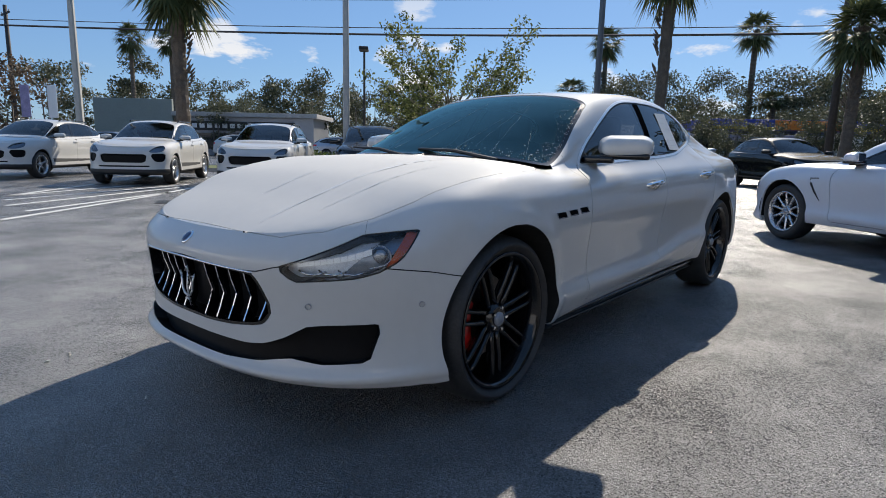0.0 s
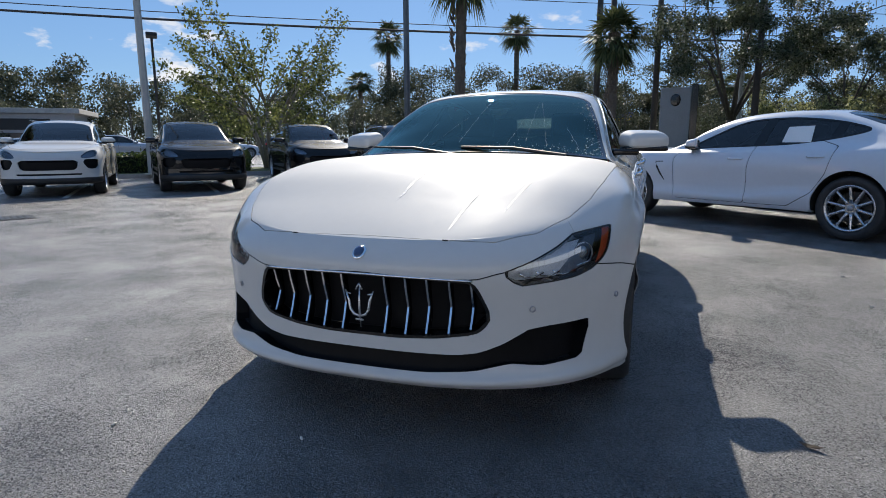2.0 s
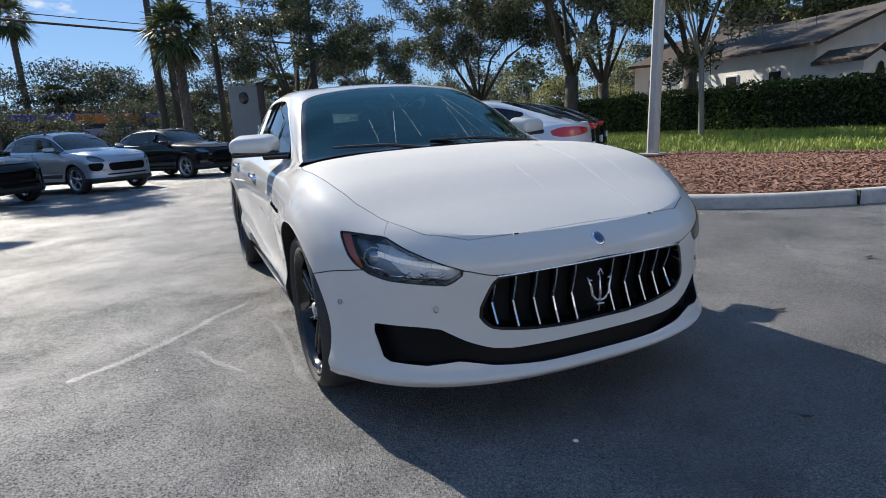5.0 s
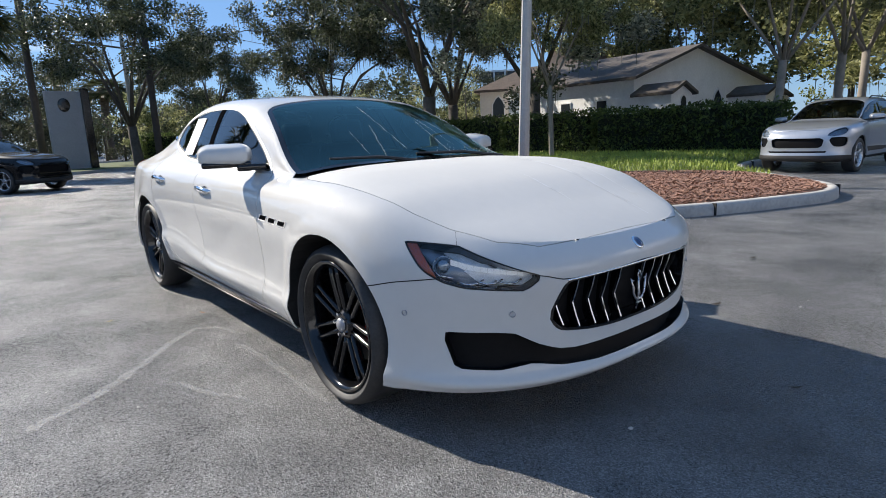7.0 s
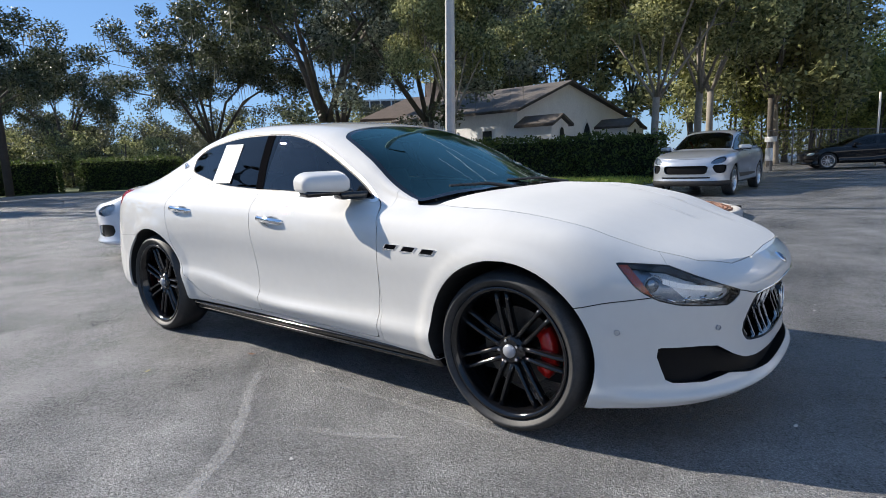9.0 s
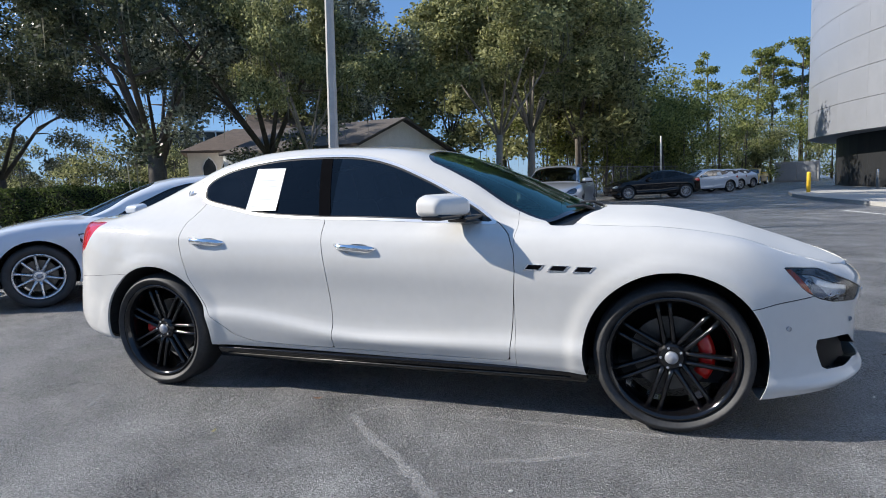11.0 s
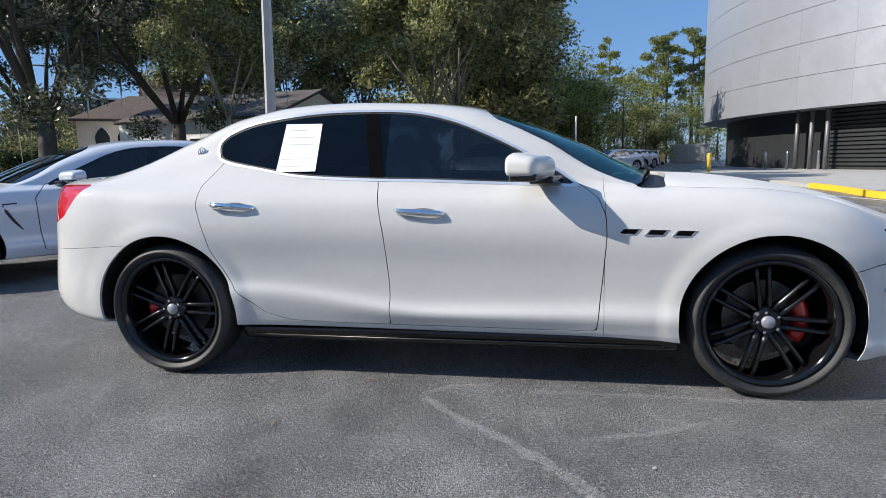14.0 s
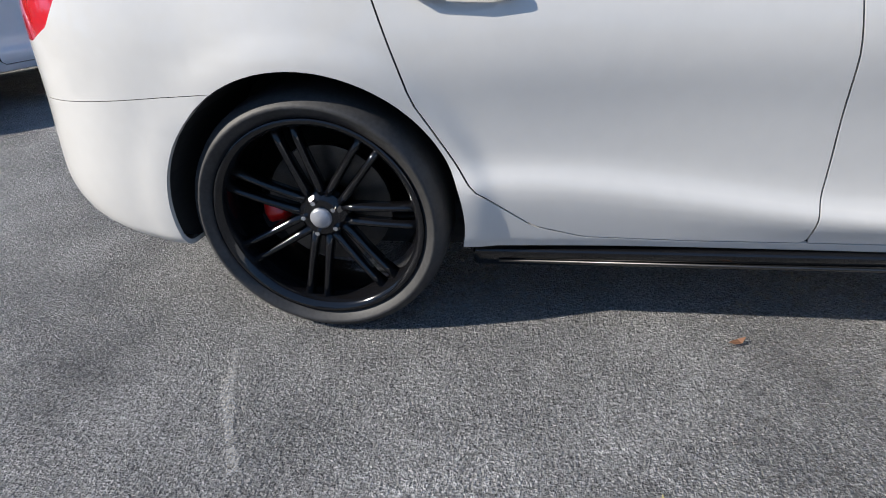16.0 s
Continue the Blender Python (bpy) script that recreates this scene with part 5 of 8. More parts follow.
    for y0, y1, x0, x1 in ((-0.03, -0.08, 0.35, 0.95), (-0.12, -0.25, 0.62, 1.0), (0.28, 0.30, 0.35, 0.92), (0.30, 0.43, 0.38, 0.98), (-0.30, -0.33, 0.7, 0.95), (0.50, 0.60, 0.7, 0.9), (0.25, 0.20, 0.6, 0.98)):
        bm = bmesh.new()
        path = []
        for k in range(15):
            t = k / 14
            x, y = x0 + (x1 - x0) * t, y0 + (y1 - y0) * t + rr.uniform(-0.003, 0.003)
            path.append((x, y, top_z(x, y) + 0.001))
        tube(bm, path, [0.0006 * rr.uniform(0.3, 1.4) for _ in path], 4)
        part("water_run", bm, WATER_RUN, car)
    beads = []
    for k in range(4):
        bm = bmesh.new()
        bmesh.ops.create_icosphere(bm, subdivisions=1, radius=0.0018 + 0.001 * k, matrix=Matrix.Diagonal((1.3, 1, 0.7, 1)))
        me = bpy.data.meshes.new("water_drop")
        bm.to_mesh(me)
        bm.free()
        me.materials.append(WATER_RUN)
        beads.append(me)
    for k in range(260):
        if k < 150:
            x = rr.uniform(0.26, 1.0)
            y = float(np.interp(x, (0.235, 0.32, 0.60, 0.89, 1.0), (0.57, 0.608, 0.682, 0.735, 0.60))) - 0.012 - abs(rr.gauss(0, 0.045))
        else:
            y = rr.uniform(0.10, 0.68)
            x = 1.045 - 0.19 * y * y - abs(rr.gauss(0, 0.05)) - 0.01
        drop = new("water_drop", beads[min(3, int(abs(rr.gauss(0, 1.4))))])
        drop.parent = car
        drop.matrix_basis = pose(x, y, top_z(x, y))
    for y0, y1, x0, x1, w in ((0.40, 0.29, 1.20, 2.25, 0.010), (0.02, 0.0, 1.75, 2.05, 0.006), (0.55, 0.46, 1.5, 2.1, 0.004)):
        bm = bmesh.new()
        prev = None
        for k in range(25):
            t = k / 24
            x, y = x0 + (x1 - x0) * t, y0 + (y1 - y0) * t + 0.004 * math.sin(9 * t + y0 * 40)
            ww = w * (0.8 + 0.25 * math.sin(23 * t + y0 * 90)) * math.sin(math.pi * (0.08 + 0.84 * t))
            row = [bm.verts.new((x, y + q, top_z(x, y + q) + 0.0012)) for q in (-ww, ww)]
            if prev:
                bm.faces.new((prev[0], row[0], row[1], prev[1]))
            prev = row
        part("dew_streak", bm, DEW, car)
    # wipers
    for y0, y1 in ((0.55, -0.05), (-0.05, -0.60)):
        bm = bmesh.new()
        tube(bm, [(1.085, y0, 1.005), (1.05, (y0 + y1) / 2, 1.045), (1.0, y1, 1.050)], [0.011, 0.009, 0.006], 6)
        part("wiper", bm, BLACK_MATT, car)
    bm = bmesh.new()
    block(bm, (0.20, -0.10, 1.30), (0.30, 0.10, 1.36), 0.025)
    part("rear_view_mirror", bm, BLACK_MATT, car)
    bm = bmesh.new()
    block(bm, (-1.95, -0.76, 0.20), (2.15, 0.76, 0.30), 0.03)
    part("underbody", bm, UNDER, car)
    cabin(car)
    return car


def mirrored_turn(poly):
    return np.array(list(poly) + [(-a, b) for a, b in reversed(poly)])


def material_lens():
    return bpy.data.materials.get("projector_glass") or material("projector_glass", (0.25, 0.28, 0.32), 0.05, 0.7, coat=1.0)


INTAKE_FULL = np.array([(-a, b) for a, b in reversed([p for p in INTAKE if p[0] > 0 and p[1] >= 0.33])] + [p for p in INTAKE if p[0] > 0] + [(-a, b) for a, b in reversed([p for p in INTAKE if p[0] > 0 and p[1] < 0.33])])
build_saloon()

# ---- the other cars ----
SUV = dict(
    front=(1.35, 2.30, 2.9), rear=(-1.55, -2.38, 3.2), step=0.05, turn=24, fine=2, fine_cap=5,
    width=[(-1.55, 0.94), (-1.4, 0.955), (-0.9, 0.93), (0, 0.92), (0.9, 0.93), (1.35, 0.955)],
    inset=[
        (2.30, (0.15, 0.05, 0.01, 0.0, 0.015, 0.025, 0.02, 0.03, 0.06, 0.12)), (1.75, (0.12, 0.04, 0.01, 0.0, 0.01, 0.015, 0.01, 0.015, 0.035, 0.09)),
        (0.8, (0.1, 0.03, 0.01, 0.0, 0.005, 0.02, 0.01, 0.0, 0.012, 0.05)), (-0.9, (0.1, 0.03, 0.01, 0.0, 0.005, 0.02, 0.01, 0.0, 0.012, 0.05)), (-2.38, (0.15, 0.08, 0.03, 0.01, 0.0, 0.01, 0.02, 0.03, 0.05, 0.1)),
    ],
    height=[
        (2.30, (0.25, 0.26, 0.29, 0.34, 0.42, 0.52, 0.64, 0.74, 0.82, 0.885)), (1.75, (0.25, 0.26, 0.29, 0.34, 0.43, 0.54, 0.67, 0.79, 0.89, 0.965)),
        (0.8, (0.28, 0.29, 0.31, 0.35, 0.44, 0.54, 0.68, 0.82, 0.94, 1.03)), (-0.9, (0.29, 0.30, 0.32, 0.36, 0.45, 0.56, 0.70, 0.85, 0.98, 1.08)), (-2.38, (0.35, 0.36, 0.39, 0.44, 0.52, 0.62, 0.74, 0.88, 1.0, 1.10)),
    ],
    crown=[(2.30, 0.865), (2.18, 0.915), (1.9, 1.0), (1.5, 1.065), (1.15, 1.10), (1.0, 1.135), (0.7, 1.29), (0.35, 1.46), (0.1, 1.555), (-0.3, 1.61), (-0.9, 1.605), (-1.4, 1.55), (-1.8, 1.45), (-2.05, 1.32), (-2.25, 1.18), (-2.38, 1.12)],
    across=[(2.3, (0.9, 0.72, 0.5, 0.25)), (1.3, (0.91, 0.76, 0.56, 0.28)), (1.0, (0.92, 0.87, 0.80, 0.48)), (0.5, (0.90, 0.83, 0.73, 0.45)), (-0.3, (0.91, 0.82, 0.70, 0.44)), (-1.4, (0.90, 0.81, 0.68, 0.42)), (-2.0, (0.90, 0.80, 0.66, 0.4)), (-2.38, (0.9, 0.75, 0.55, 0.28))],
    rise=[(2.3, (0.5, 0.8, 0.92, 0.98)), (1.3, (0.58, 0.84, 0.94, 0.985)), (1.0, (0.25, 0.35, 0.45, 0.85)), (0.5, (0.15, 0.46, 0.80, 0.95)), (-0.3, (0.12, 0.5, 0.88, 0.97)), (-1.4, (0.13, 0.5, 0.86, 0.96)), (-2.0, (0.2, 0.5, 0.82, 0.95)), (-2.38, (0.5, 0.75, 0.9, 0.98))],
)
COUPE_SALOON = dict(SALOON)
COUPE_SALOON.update(
    step=0.045, turn=26, fine=2, fine_cap=5, rear=(-1.70, -2.46, 2.25),
    crown=[(2.42, 0.68), (2.33, 0.72), (2.05, 0.82), (1.74, 0.92), (1.42, 0.975), (1.15, 1.0), (1.05, 1.01), (0.95, 1.055), (0.75, 1.145), (0.5, 1.255), (0.3, 1.335), (0.1, 1.395), (-0.2, 1.436), (-0.6, 1.452), (-0.9, 1.445), (-1.3, 1.382), (-1.7, 1.25), (-2.05, 1.10), (-2.25, 1.02), (-2.46, 0.96)],
)
SUV_CAR = dict(
    spec=SUV, wheel_x=1.40, wheel_r=0.36, rim=0.255, arch=0.405, track=0.80,
    window=[(-1.80, 1.20), (-1.3, 1.155), (-0.6, 1.125), (0.2, 1.10), (0.86, 1.075), (0.70, 1.19), (0.45, 1.32), (0.15, 1.44), (-0.2, 1.50), (-0.7, 1.515), (-1.2, 1.485), (-1.6, 1.40), (-1.85, 1.28)],
    screen=[(0.99, 0), (0.96, 0.35), (0.87, 0.66), (0.80, 0.68), (0.30, 0.605), (0.18, 0.50), (0.13, 0.25), (0.12, 0)],
    back=[(-1.78, 0), (-1.80, 0.5), (-2.05, 0.60), (-2.22, 0.5), (-2.24, 0)],
    lamp=[(0.56, 0.795), (0.62, 0.85), (0.74, 0.91), (0.92, 0.945), (0.985, 0.92), (0.93, 0.84), (0.80, 0.79), (0.66, 0.778)],
    grille=[(0.0, 0.742), (0.45, 0.742), (0.515, 0.72), (0.49, 0.58), (0.43, 0.54), (0.0, 0.535)],
    intake=[(0.0, 0.475), (0.58, 0.475), (0.62, 0.452), (0.55, 0.425), (0.0, 0.42)],
    side_intake=[(0.60, 0.735), (0.72, 0.755), (0.93, 0.748), (0.95, 0.66), (0.90, 0.575), (0.74, 0.56), (0.655, 0.60)],
    tail=[(-2.02, 1.05), (-2.10, 0.93), (-2.6, 0.93), (-2.6, 1.05)], pillars=((-0.33, -0.22), (-1.30, -1.21)),
    doors=([(0.92, 1.03), (0.97, 0.8), (0.90, 0.42), (-0.25, 0.42), (-0.28, 1.06)], [(-0.28, 1.06), (-0.25, 0.42), (-0.85, 0.44), (-1.02, 0.62), (-1.18, 0.95), (-1.15, 1.09)]), door_y=0.45,
    hood=[(2.10, 0), (2.02, 0.5), (1.85, 0.68), (1.5, 0.76), (1.1, 0.80), (0.98, 0.74), (1.05, 0.4), (1.08, 0)],
    mirror=(0.66, 0.98, 1.15), handles=((-0.20, 0.97), (-1.10, 1.0)), cladding=True,
)
COUPE_CAR = dict(
    spec=COUPE_SALOON, wheel_x=1.46, wheel_r=0.355, rim=0.248, arch=0.395, track=0.785,
    window=[(-1.50, 1.19), (-1.2, 1.10), (-0.75, 1.035), (-0.40, 1.015), (-0.05, 1.0), (0.28, 0.985), (0.55, 0.972), (0.655, 0.968), (0.52, 1.052), (0.38, 1.12), (0.25, 1.18), (0.05, 1.27), (-0.165, 1.33), (-0.417, 1.35), (-0.72, 1.35), (-1.03, 1.32), (-1.30, 1.27)],
    screen=[(1.075, 0), (1.06, 0.3), (0.99, 0.58), (0.93, 0.68), (0.88, 0.70), (0.60, 0.632), (0.32, 0.560), (0.24, 0.53), (0.19, 0.42), (0.165, 0.2), (0.16, 0)], back=[(-1.12, 0), (-1.13, 0.38), (-1.2, 0.46), (-1.45, 0.52), (-1.95, 0.56), (-2.02, 0.4), (-2.04, 0)],
    lamp=[(0.60, 0.62), (0.66, 0.70), (0.80, 0.745), (0.90, 0.74), (0.92, 0.68), (0.84, 0.61), (0.70, 0.585)],
    grille=[(0.0, 0.43), (0.40, 0.43), (0.45, 0.39), (0.40, 0.33), (0.0, 0.32)], intake=[(0.0, 0.27), (0.4, 0.27), (0.4, 0.245), (0.0, 0.245)],
    side_intake=[(0.50, 0.45), (0.85, 0.47), (0.84, 0.33), (0.54, 0.33)],
    tail=rounded([(-1.86, 0.910), (-1.96, 0.965), (-2.12, 0.982), (-2.33, 0.962), (-2.41, 0.910), (-2.28, 0.858), (-2.03, 0.850)]), pillars=((-0.42, -0.30), (-1.22, -1.12)),
    doors=([(0.67, 0.98), (0.775, 0.85), (0.765, 0.52), (0.742, 0.31), (-0.27, 0.315), (-0.285, 0.764), (-0.335, 1.03)], [(-0.335, 1.03), (-0.285, 0.764), (-0.27, 0.315), (-0.80, 0.325), (-1.05, 0.49), (-1.2, 0.72), (-1.27, 1.02), (-1.0, 1.10)]), door_y=0.45,
    hood=[(2.15, 0), (2.10, 0.45), (1.90, 0.70), (1.5, 0.78), (1.14, 0.78), (1.08, 0.60), (1.14, 0.30), (1.155, 0)],
    mirror=(0.45, 0.972, 1.05), handles=((-0.12, 0.86), (-1.08, 0.90)), cladding=False,
)


def build_car(kind, paint, name, label, rim_mat=None, group="", spokes=10, dark=False, vent=False):
    """A car of a kind with its panels, glass, lamps and wheels."""
    car = empty(name, label=label, category="car", group=group)
    sh = Shell(kind["spec"])
    pts = np.array(sh.v)
    sh.side = pts[(pts[:, 1] > 0.5) & (pts[:, 2] > 0.25)]
    r, wx = kind["wheel_r"], kind["wheel_x"]
    for x in (wx, -wx):
        sh.split("body", lambda p, x=x: np.maximum(np.hypot(p[:, 0] - x, p[:, 2] - r - 0.01) - kind["arch"], 0.5 - p[:, 1]), "hole")
    del sh.l["hole"]
    win = rounded(kind["window"])
    sh.split("body", inside(win, "y", lambda p: 0.35 - p[:, 1]), "band")
    sh.split("band", lambda p: inside(win, "y")(p) + 0.02, "glass")
    for k, (a, b) in enumerate(kind["pillars"]):
        sh.split("glass", lambda p, a=a, b=b: np.abs(p[:, 0] - (a + b) / 2 + 0.25 * (p[:, 2] - 1.1)) - (b - a) / 2, "pillar%d" % k)
    sh.split("body", inside(rounded(mirrored(kind["screen"])), "z", lambda p: 0.9 - p[:, 2]), "edge")
    sh.split("edge", lambda p: inside(rounded(mirrored(kind["screen"])), "z")(p) + 0.03, "screen")
    sh.split("body", inside(rounded(mirrored(kind["back"])), "z", lambda p: 0.95 - p[:, 2]), "back")
    sh.cut("body", inside(mirrored(kind["hood"]), "z", lambda p: 0.65 - p[:, 2]), "hood", 0.004)
    front = lambda p: 1.3 - p[:, 0]
    sh.split("body", inside(rounded(kind["lamp"]), "turn", front), "lamp")
    sh.split("body", inside(mirrored_turn([q for q in kind["grille"] if q[0] > 0]), "turn", front), "grille")
    sh.split("body", inside(mirrored_turn([q for q in kind["intake"] if q[0] > 0]), "turn", front), "grille")
    sh.split("body", inside(rounded(kind["side_intake"]), "turn", front), "grille")
    sh.split("body", inside(kind["tail"], "y", lambda p: 0.35 - p[:, 1]), "tail")
    for k, d in enumerate(kind["doors"]):
        sh.cut("body", inside(d, "y", lambda p: kind["door_y"] - p[:, 1]), "door%d" % k, 0.004)
    if kind["cladding"]:
        sh.split("body", lambda p: np.maximum(p[:, 2] - 0.33, np.abs(p[:, 0]) - 1.3), "clad")
        sh.split("body", lambda p: np.maximum(p[:, 2] - 0.385, 1.7 - p[:, 0]), "clad")
        for k in range(2):
            sh.split("door%d" % k, lambda p: p[:, 2] - 0.50 - 0.02 * p[:, 0], "clad")
    else:
        sh.split("body", lambda p: np.maximum(p[:, 2] - 0.42, p[:, 0] + 2.12), "clad")
    sh.panel("body", "body_shell", paint, car, flange=0.02)
    sh.panel("hood", "bonnet", paint, car)
    sh.panel("door0", "front_door", paint, car, "pair")
    sh.panel("door1", "rear_door", paint, car, "pair")
    sh.panel("clad", "lower_cladding", BLACK_MATT, car, text="matt black lower cladding")
    sh.panel("seam", "shut_line", SEAM, car, push=-0.008, flange=0)
    sh.panel("band", "window_trim", BLACK_GLOSS, car, "pair", 0.001, 0.01)
    for k in range(len(kind["pillars"])):
        sh.panel("pillar%d" % k, "door_pillar", BLACK_GLOSS, car, "pair")
    sh.panel("glass", "side_window", GLASS_DARK if dark else GLASS_SIDE, car, "pair", -0.003, 0)
    sh.panel("edge", "windscreen_border", BLACK_GLOSS, car, push=-0.003, flange=0)
    sh.panel("screen", "windscreen", GLASS_SIDE, car, push=-0.003, flange=0)
    sh.panel("back", "rear_window", GLASS_DARK, car, push=-0.003, flange=0)
    sh.panel("grille", "air_intake", GRILLE_BLACK, car, push=-0.04, flange=0, text="black slatted air intakes")
    lens = sh.panel("lamp", "headlamp", GLASS_LAMP, car, "pair", -0.002, 0, "clear headlamp")
    for k, ob in enumerate(sh.panel("lamp", "lamp_housing", LAMP_DARK if kind["cladding"] else HEADLAMP_INSIDE, None, "pair", -0.035, 0)):
        ob.parent = lens[k]
    sh.panel("tail", "tail_lamp", RED_LENS, car, "pair", 0.004, 0.01, "red tail lamp")
    for s in (1, -1):
        for x in (wx, -wx):
            wheel(car, x, s * kind["track"], s, r, kind["rim"], 0.24, spokes, rim_mat or RIM_SILVER, "single")
            arch_liner(car, x, kind["arch"] + 0.012, r, 0.5, 0.91, s)
        mirror_part(car, s, paint, kind["mirror"])
        for x, z in kind["handles"]:
            bm = bmesh.new()
            y = surface_y(sh, x, z)
            tube(bm, [(x - 0.1, s * (y - 0.01), z), (x - 0.07, s * (y + 0.022), z), (x + 0.07, s * (y + 0.022), z), (x + 0.1, s * (y - 0.01), z)], 0.011, 8)
            part("door_handle", bm, paint, car, smooth=True)
        if vent:
            bm = bmesh.new()
            tube(bm, [(x, s * (surface_y(sh, x, z) - 0.004), z) for x, z in ((1.045, 0.785), (1.025, 0.73), (0.975, 0.64), (0.905, 0.54))], [0.010, 0.016, 0.015, 0.007], 6)
            tube(bm, [(x, s * (surface_y(sh, x, z) - 0.002), z) for x, z in ((1.05, 0.797), (0.93, 0.803))], 0.007, 6)
            part("wing_vent", bm, BLACK_MATT, car, "black vent behind the front wheel")
            bm = bmesh.new()
            bm.faces.new([bm.verts.new((x, s * (surface_y(sh, x, z) + 0.005), z)) for x, z in ((-0.95, 1.06), (-0.62, 1.06), (-0.64, 1.24), (-0.92, 1.25))])
            part("window_sheet", bm, PAPER, car, "white paper sheet on the rear window")
    if kind["cladding"]:
        for s in (1, -1):
            bm = bmesh.new()
            tube(bm, [(0.0, s * 0.60, 1.555), (-0.1, s * 0.61, 1.60), (-1.2, s * 0.60, 1.59), (-1.45, s * 0.58, 1.53)], 0.016, 6)
            part("roof_rail", bm, BLACK_GLOSS, car, smooth=True)
    bm = bmesh.new()
    block(bm, (-2.0, -0.75, 0.24), (1.95, 0.75, 0.34), 0.03)
    part("underbody", bm, UNDER, car)
    # plain number plate on the tail, dark exhausts
    bm = bmesh.new()
    back_x = kind["spec"]["rear"][1]
    block(bm, (back_x - 0.012, -0.16, 0.60 if not kind["cladding"] else 0.78), (back_x + 0.03, 0.16, 0.72 if not kind["cladding"] else 0.90), 0.004)
    part("number_plate", bm, PAPER, car, "plain white number plate")
    cabin(car, 0.0, 0.10 if kind["cladding"] else -0.03)
    return car


def stand(x, y, heading):
    return pose(x, y, 0, 0, 0, heading)


ROW = "cars parked along the road side of the yard"
white_suv = build_car(SUV_CAR, PAINT_WHITE, "suv", "white sport utility car parked nose out", None, ROW, 5)
white_suv.matrix_world = stand(-5.93, -11.93, 44)
for x, y, h in ((-3.75, -14.05, 48), (-2.10, -17.75, 42)):
    copy_thing(white_suv, stand(x, y, h))
black_suv = build_car(SUV_CAR, PAINT_BLACK, "suv", "black sport utility car parked nose out in the sun", None, ROW, 5)
black_suv.matrix_world = stand(-7.8, -9.85, 48)
for x, y, h in ((-10.8, -8.34, 44), (-13.0, -6.39, 47), (-18.0, -1.5, 40)):
    copy_thing(black_suv, stand(x, y, h))
silver_suv = build_car(SUV_CAR, PAINT_SILVER, "suv", "silver grey sport utility car parked nose out", None, ROW, 5)
silver_suv.matrix_world = stand(-14.95, -4.1, 40)
tagged(copy_thing(silver_suv, stand(-1.25, 14.0, -91)), "silver sport utility car parked by the hedge", "car", "cars by the fence")

TAILS = "saloons parked tail to the mulch bed"
pale = build_car(COUPE_CAR, PAINT_COOL, "fastback_car", "white fastback saloon with silver ten-spoke wheels", RIM_SILVER, TAILS, 10, vent=True)
PALE_AT, PALE_TURN = Vector((-4.74, 2.49)), -129.5
pale.matrix_world = stand(*PALE_AT, PALE_TURN)
dark = build_car(COUPE_CAR, PAINT_BLACK, "fastback_car", "black fastback saloon parked tail to the bed", RIM_SILVER, TAILS, 10, True)
for k in (1, 2):
    m = stand(PALE_AT.x - 2.26 * k + 0.2 * k, PALE_AT.y + 1.57 * k + 0.25 * k, PALE_TURN)
    if k == 1:
        dark.matrix_world = m
    else:
        copy_thing(dark, m)
FAR = "cars at the far end of the yard"
tagged(copy_thing(dark, stand(1.4, 28.6, 200)), "black saloon parked at the far fence", "car", FAR)
for x, y, hh in ((4.2, 35.3, 215), (5.4, 39.9, 220), (6.8, 44.0, 225), (22.0, 67.0, 215), (24.5, 68.0, 215)):
    tagged(copy_thing(pale, stand(x, y, hh)), "white car parked at the far fence", "car", FAR)
yellow = build_car(COUPE_CAR, PAINT_YELLOW, "fastback_car", "yellow sports car parked at the far fence", RIM_SILVER, FAR, 10, True)
yellow.matrix_world = stand(9.8, 54.0, 250)
tagged(copy_thing(white_suv, stand(7.4, 56.5, 250)), "white sport utility car parked at the far fence", "car", FAR)
STREET = "cars on the far side of the street"
for k, (x, y, hh, src) in enumerate(((-19, -34, 130, white_suv), (-25, -31, 140, silver_suv), (-30, -27, 140, pale), (-34, -24, 140, black_suv), (-13, -40, 130, silver_suv), (-38, -19, 150, pale), (-23, -36, 140, pale))):
    tagged(copy_thing(src, stand(x, y, hh)), "%s car standing along the far street" % {0: "white", 1: "silver", 2: "white", 3: "black", 4: "silver", 5: "white", 6: "white"}[k], "car", STREET)

# ---- trees, palms and hedges ----
def leaf_material(name, colour, light, through_it=0.35, rough=0.55):
    m = bpy.data.materials.new(name)
    m.use_nodes = True
    nt = m.node_tree
    nt.nodes.clear()
    out, mix, dif, tra = (nt.nodes.new(k) for k in ("ShaderNodeOutputMaterial", "ShaderNodeMixShader", "ShaderNodeBsdfPrincipled", "ShaderNodeBsdfTranslucent"))
    geo, ramp = nt.nodes.new("ShaderNodeNewGeometry"), nt.nodes.new("ShaderNodeValToRGB")
    ramp.color_ramp.elements[0].color, ramp.color_ramp.elements[1].color = (*colour, 1), (*light, 1)
    nt.links.new(geo.outputs["Random Per Island"], ramp.inputs["Fac"])
    nt.links.new(ramp.outputs[0], dif.inputs["Base Color"])
    nt.links.new(ramp.outputs[0], tra.inputs["Color"])
    dif.inputs["Roughness"].default_value, dif.inputs["Specular IOR Level"].default_value = rough, 0.3
    mix.inputs[0].default_value = through_it
    nt.links.new(dif.outputs[0], mix.inputs[1])
    nt.links.new(tra.outputs[0], mix.inputs[2])
    nt.links.new(mix.outputs[0], out.inputs["Surface"])
    return m


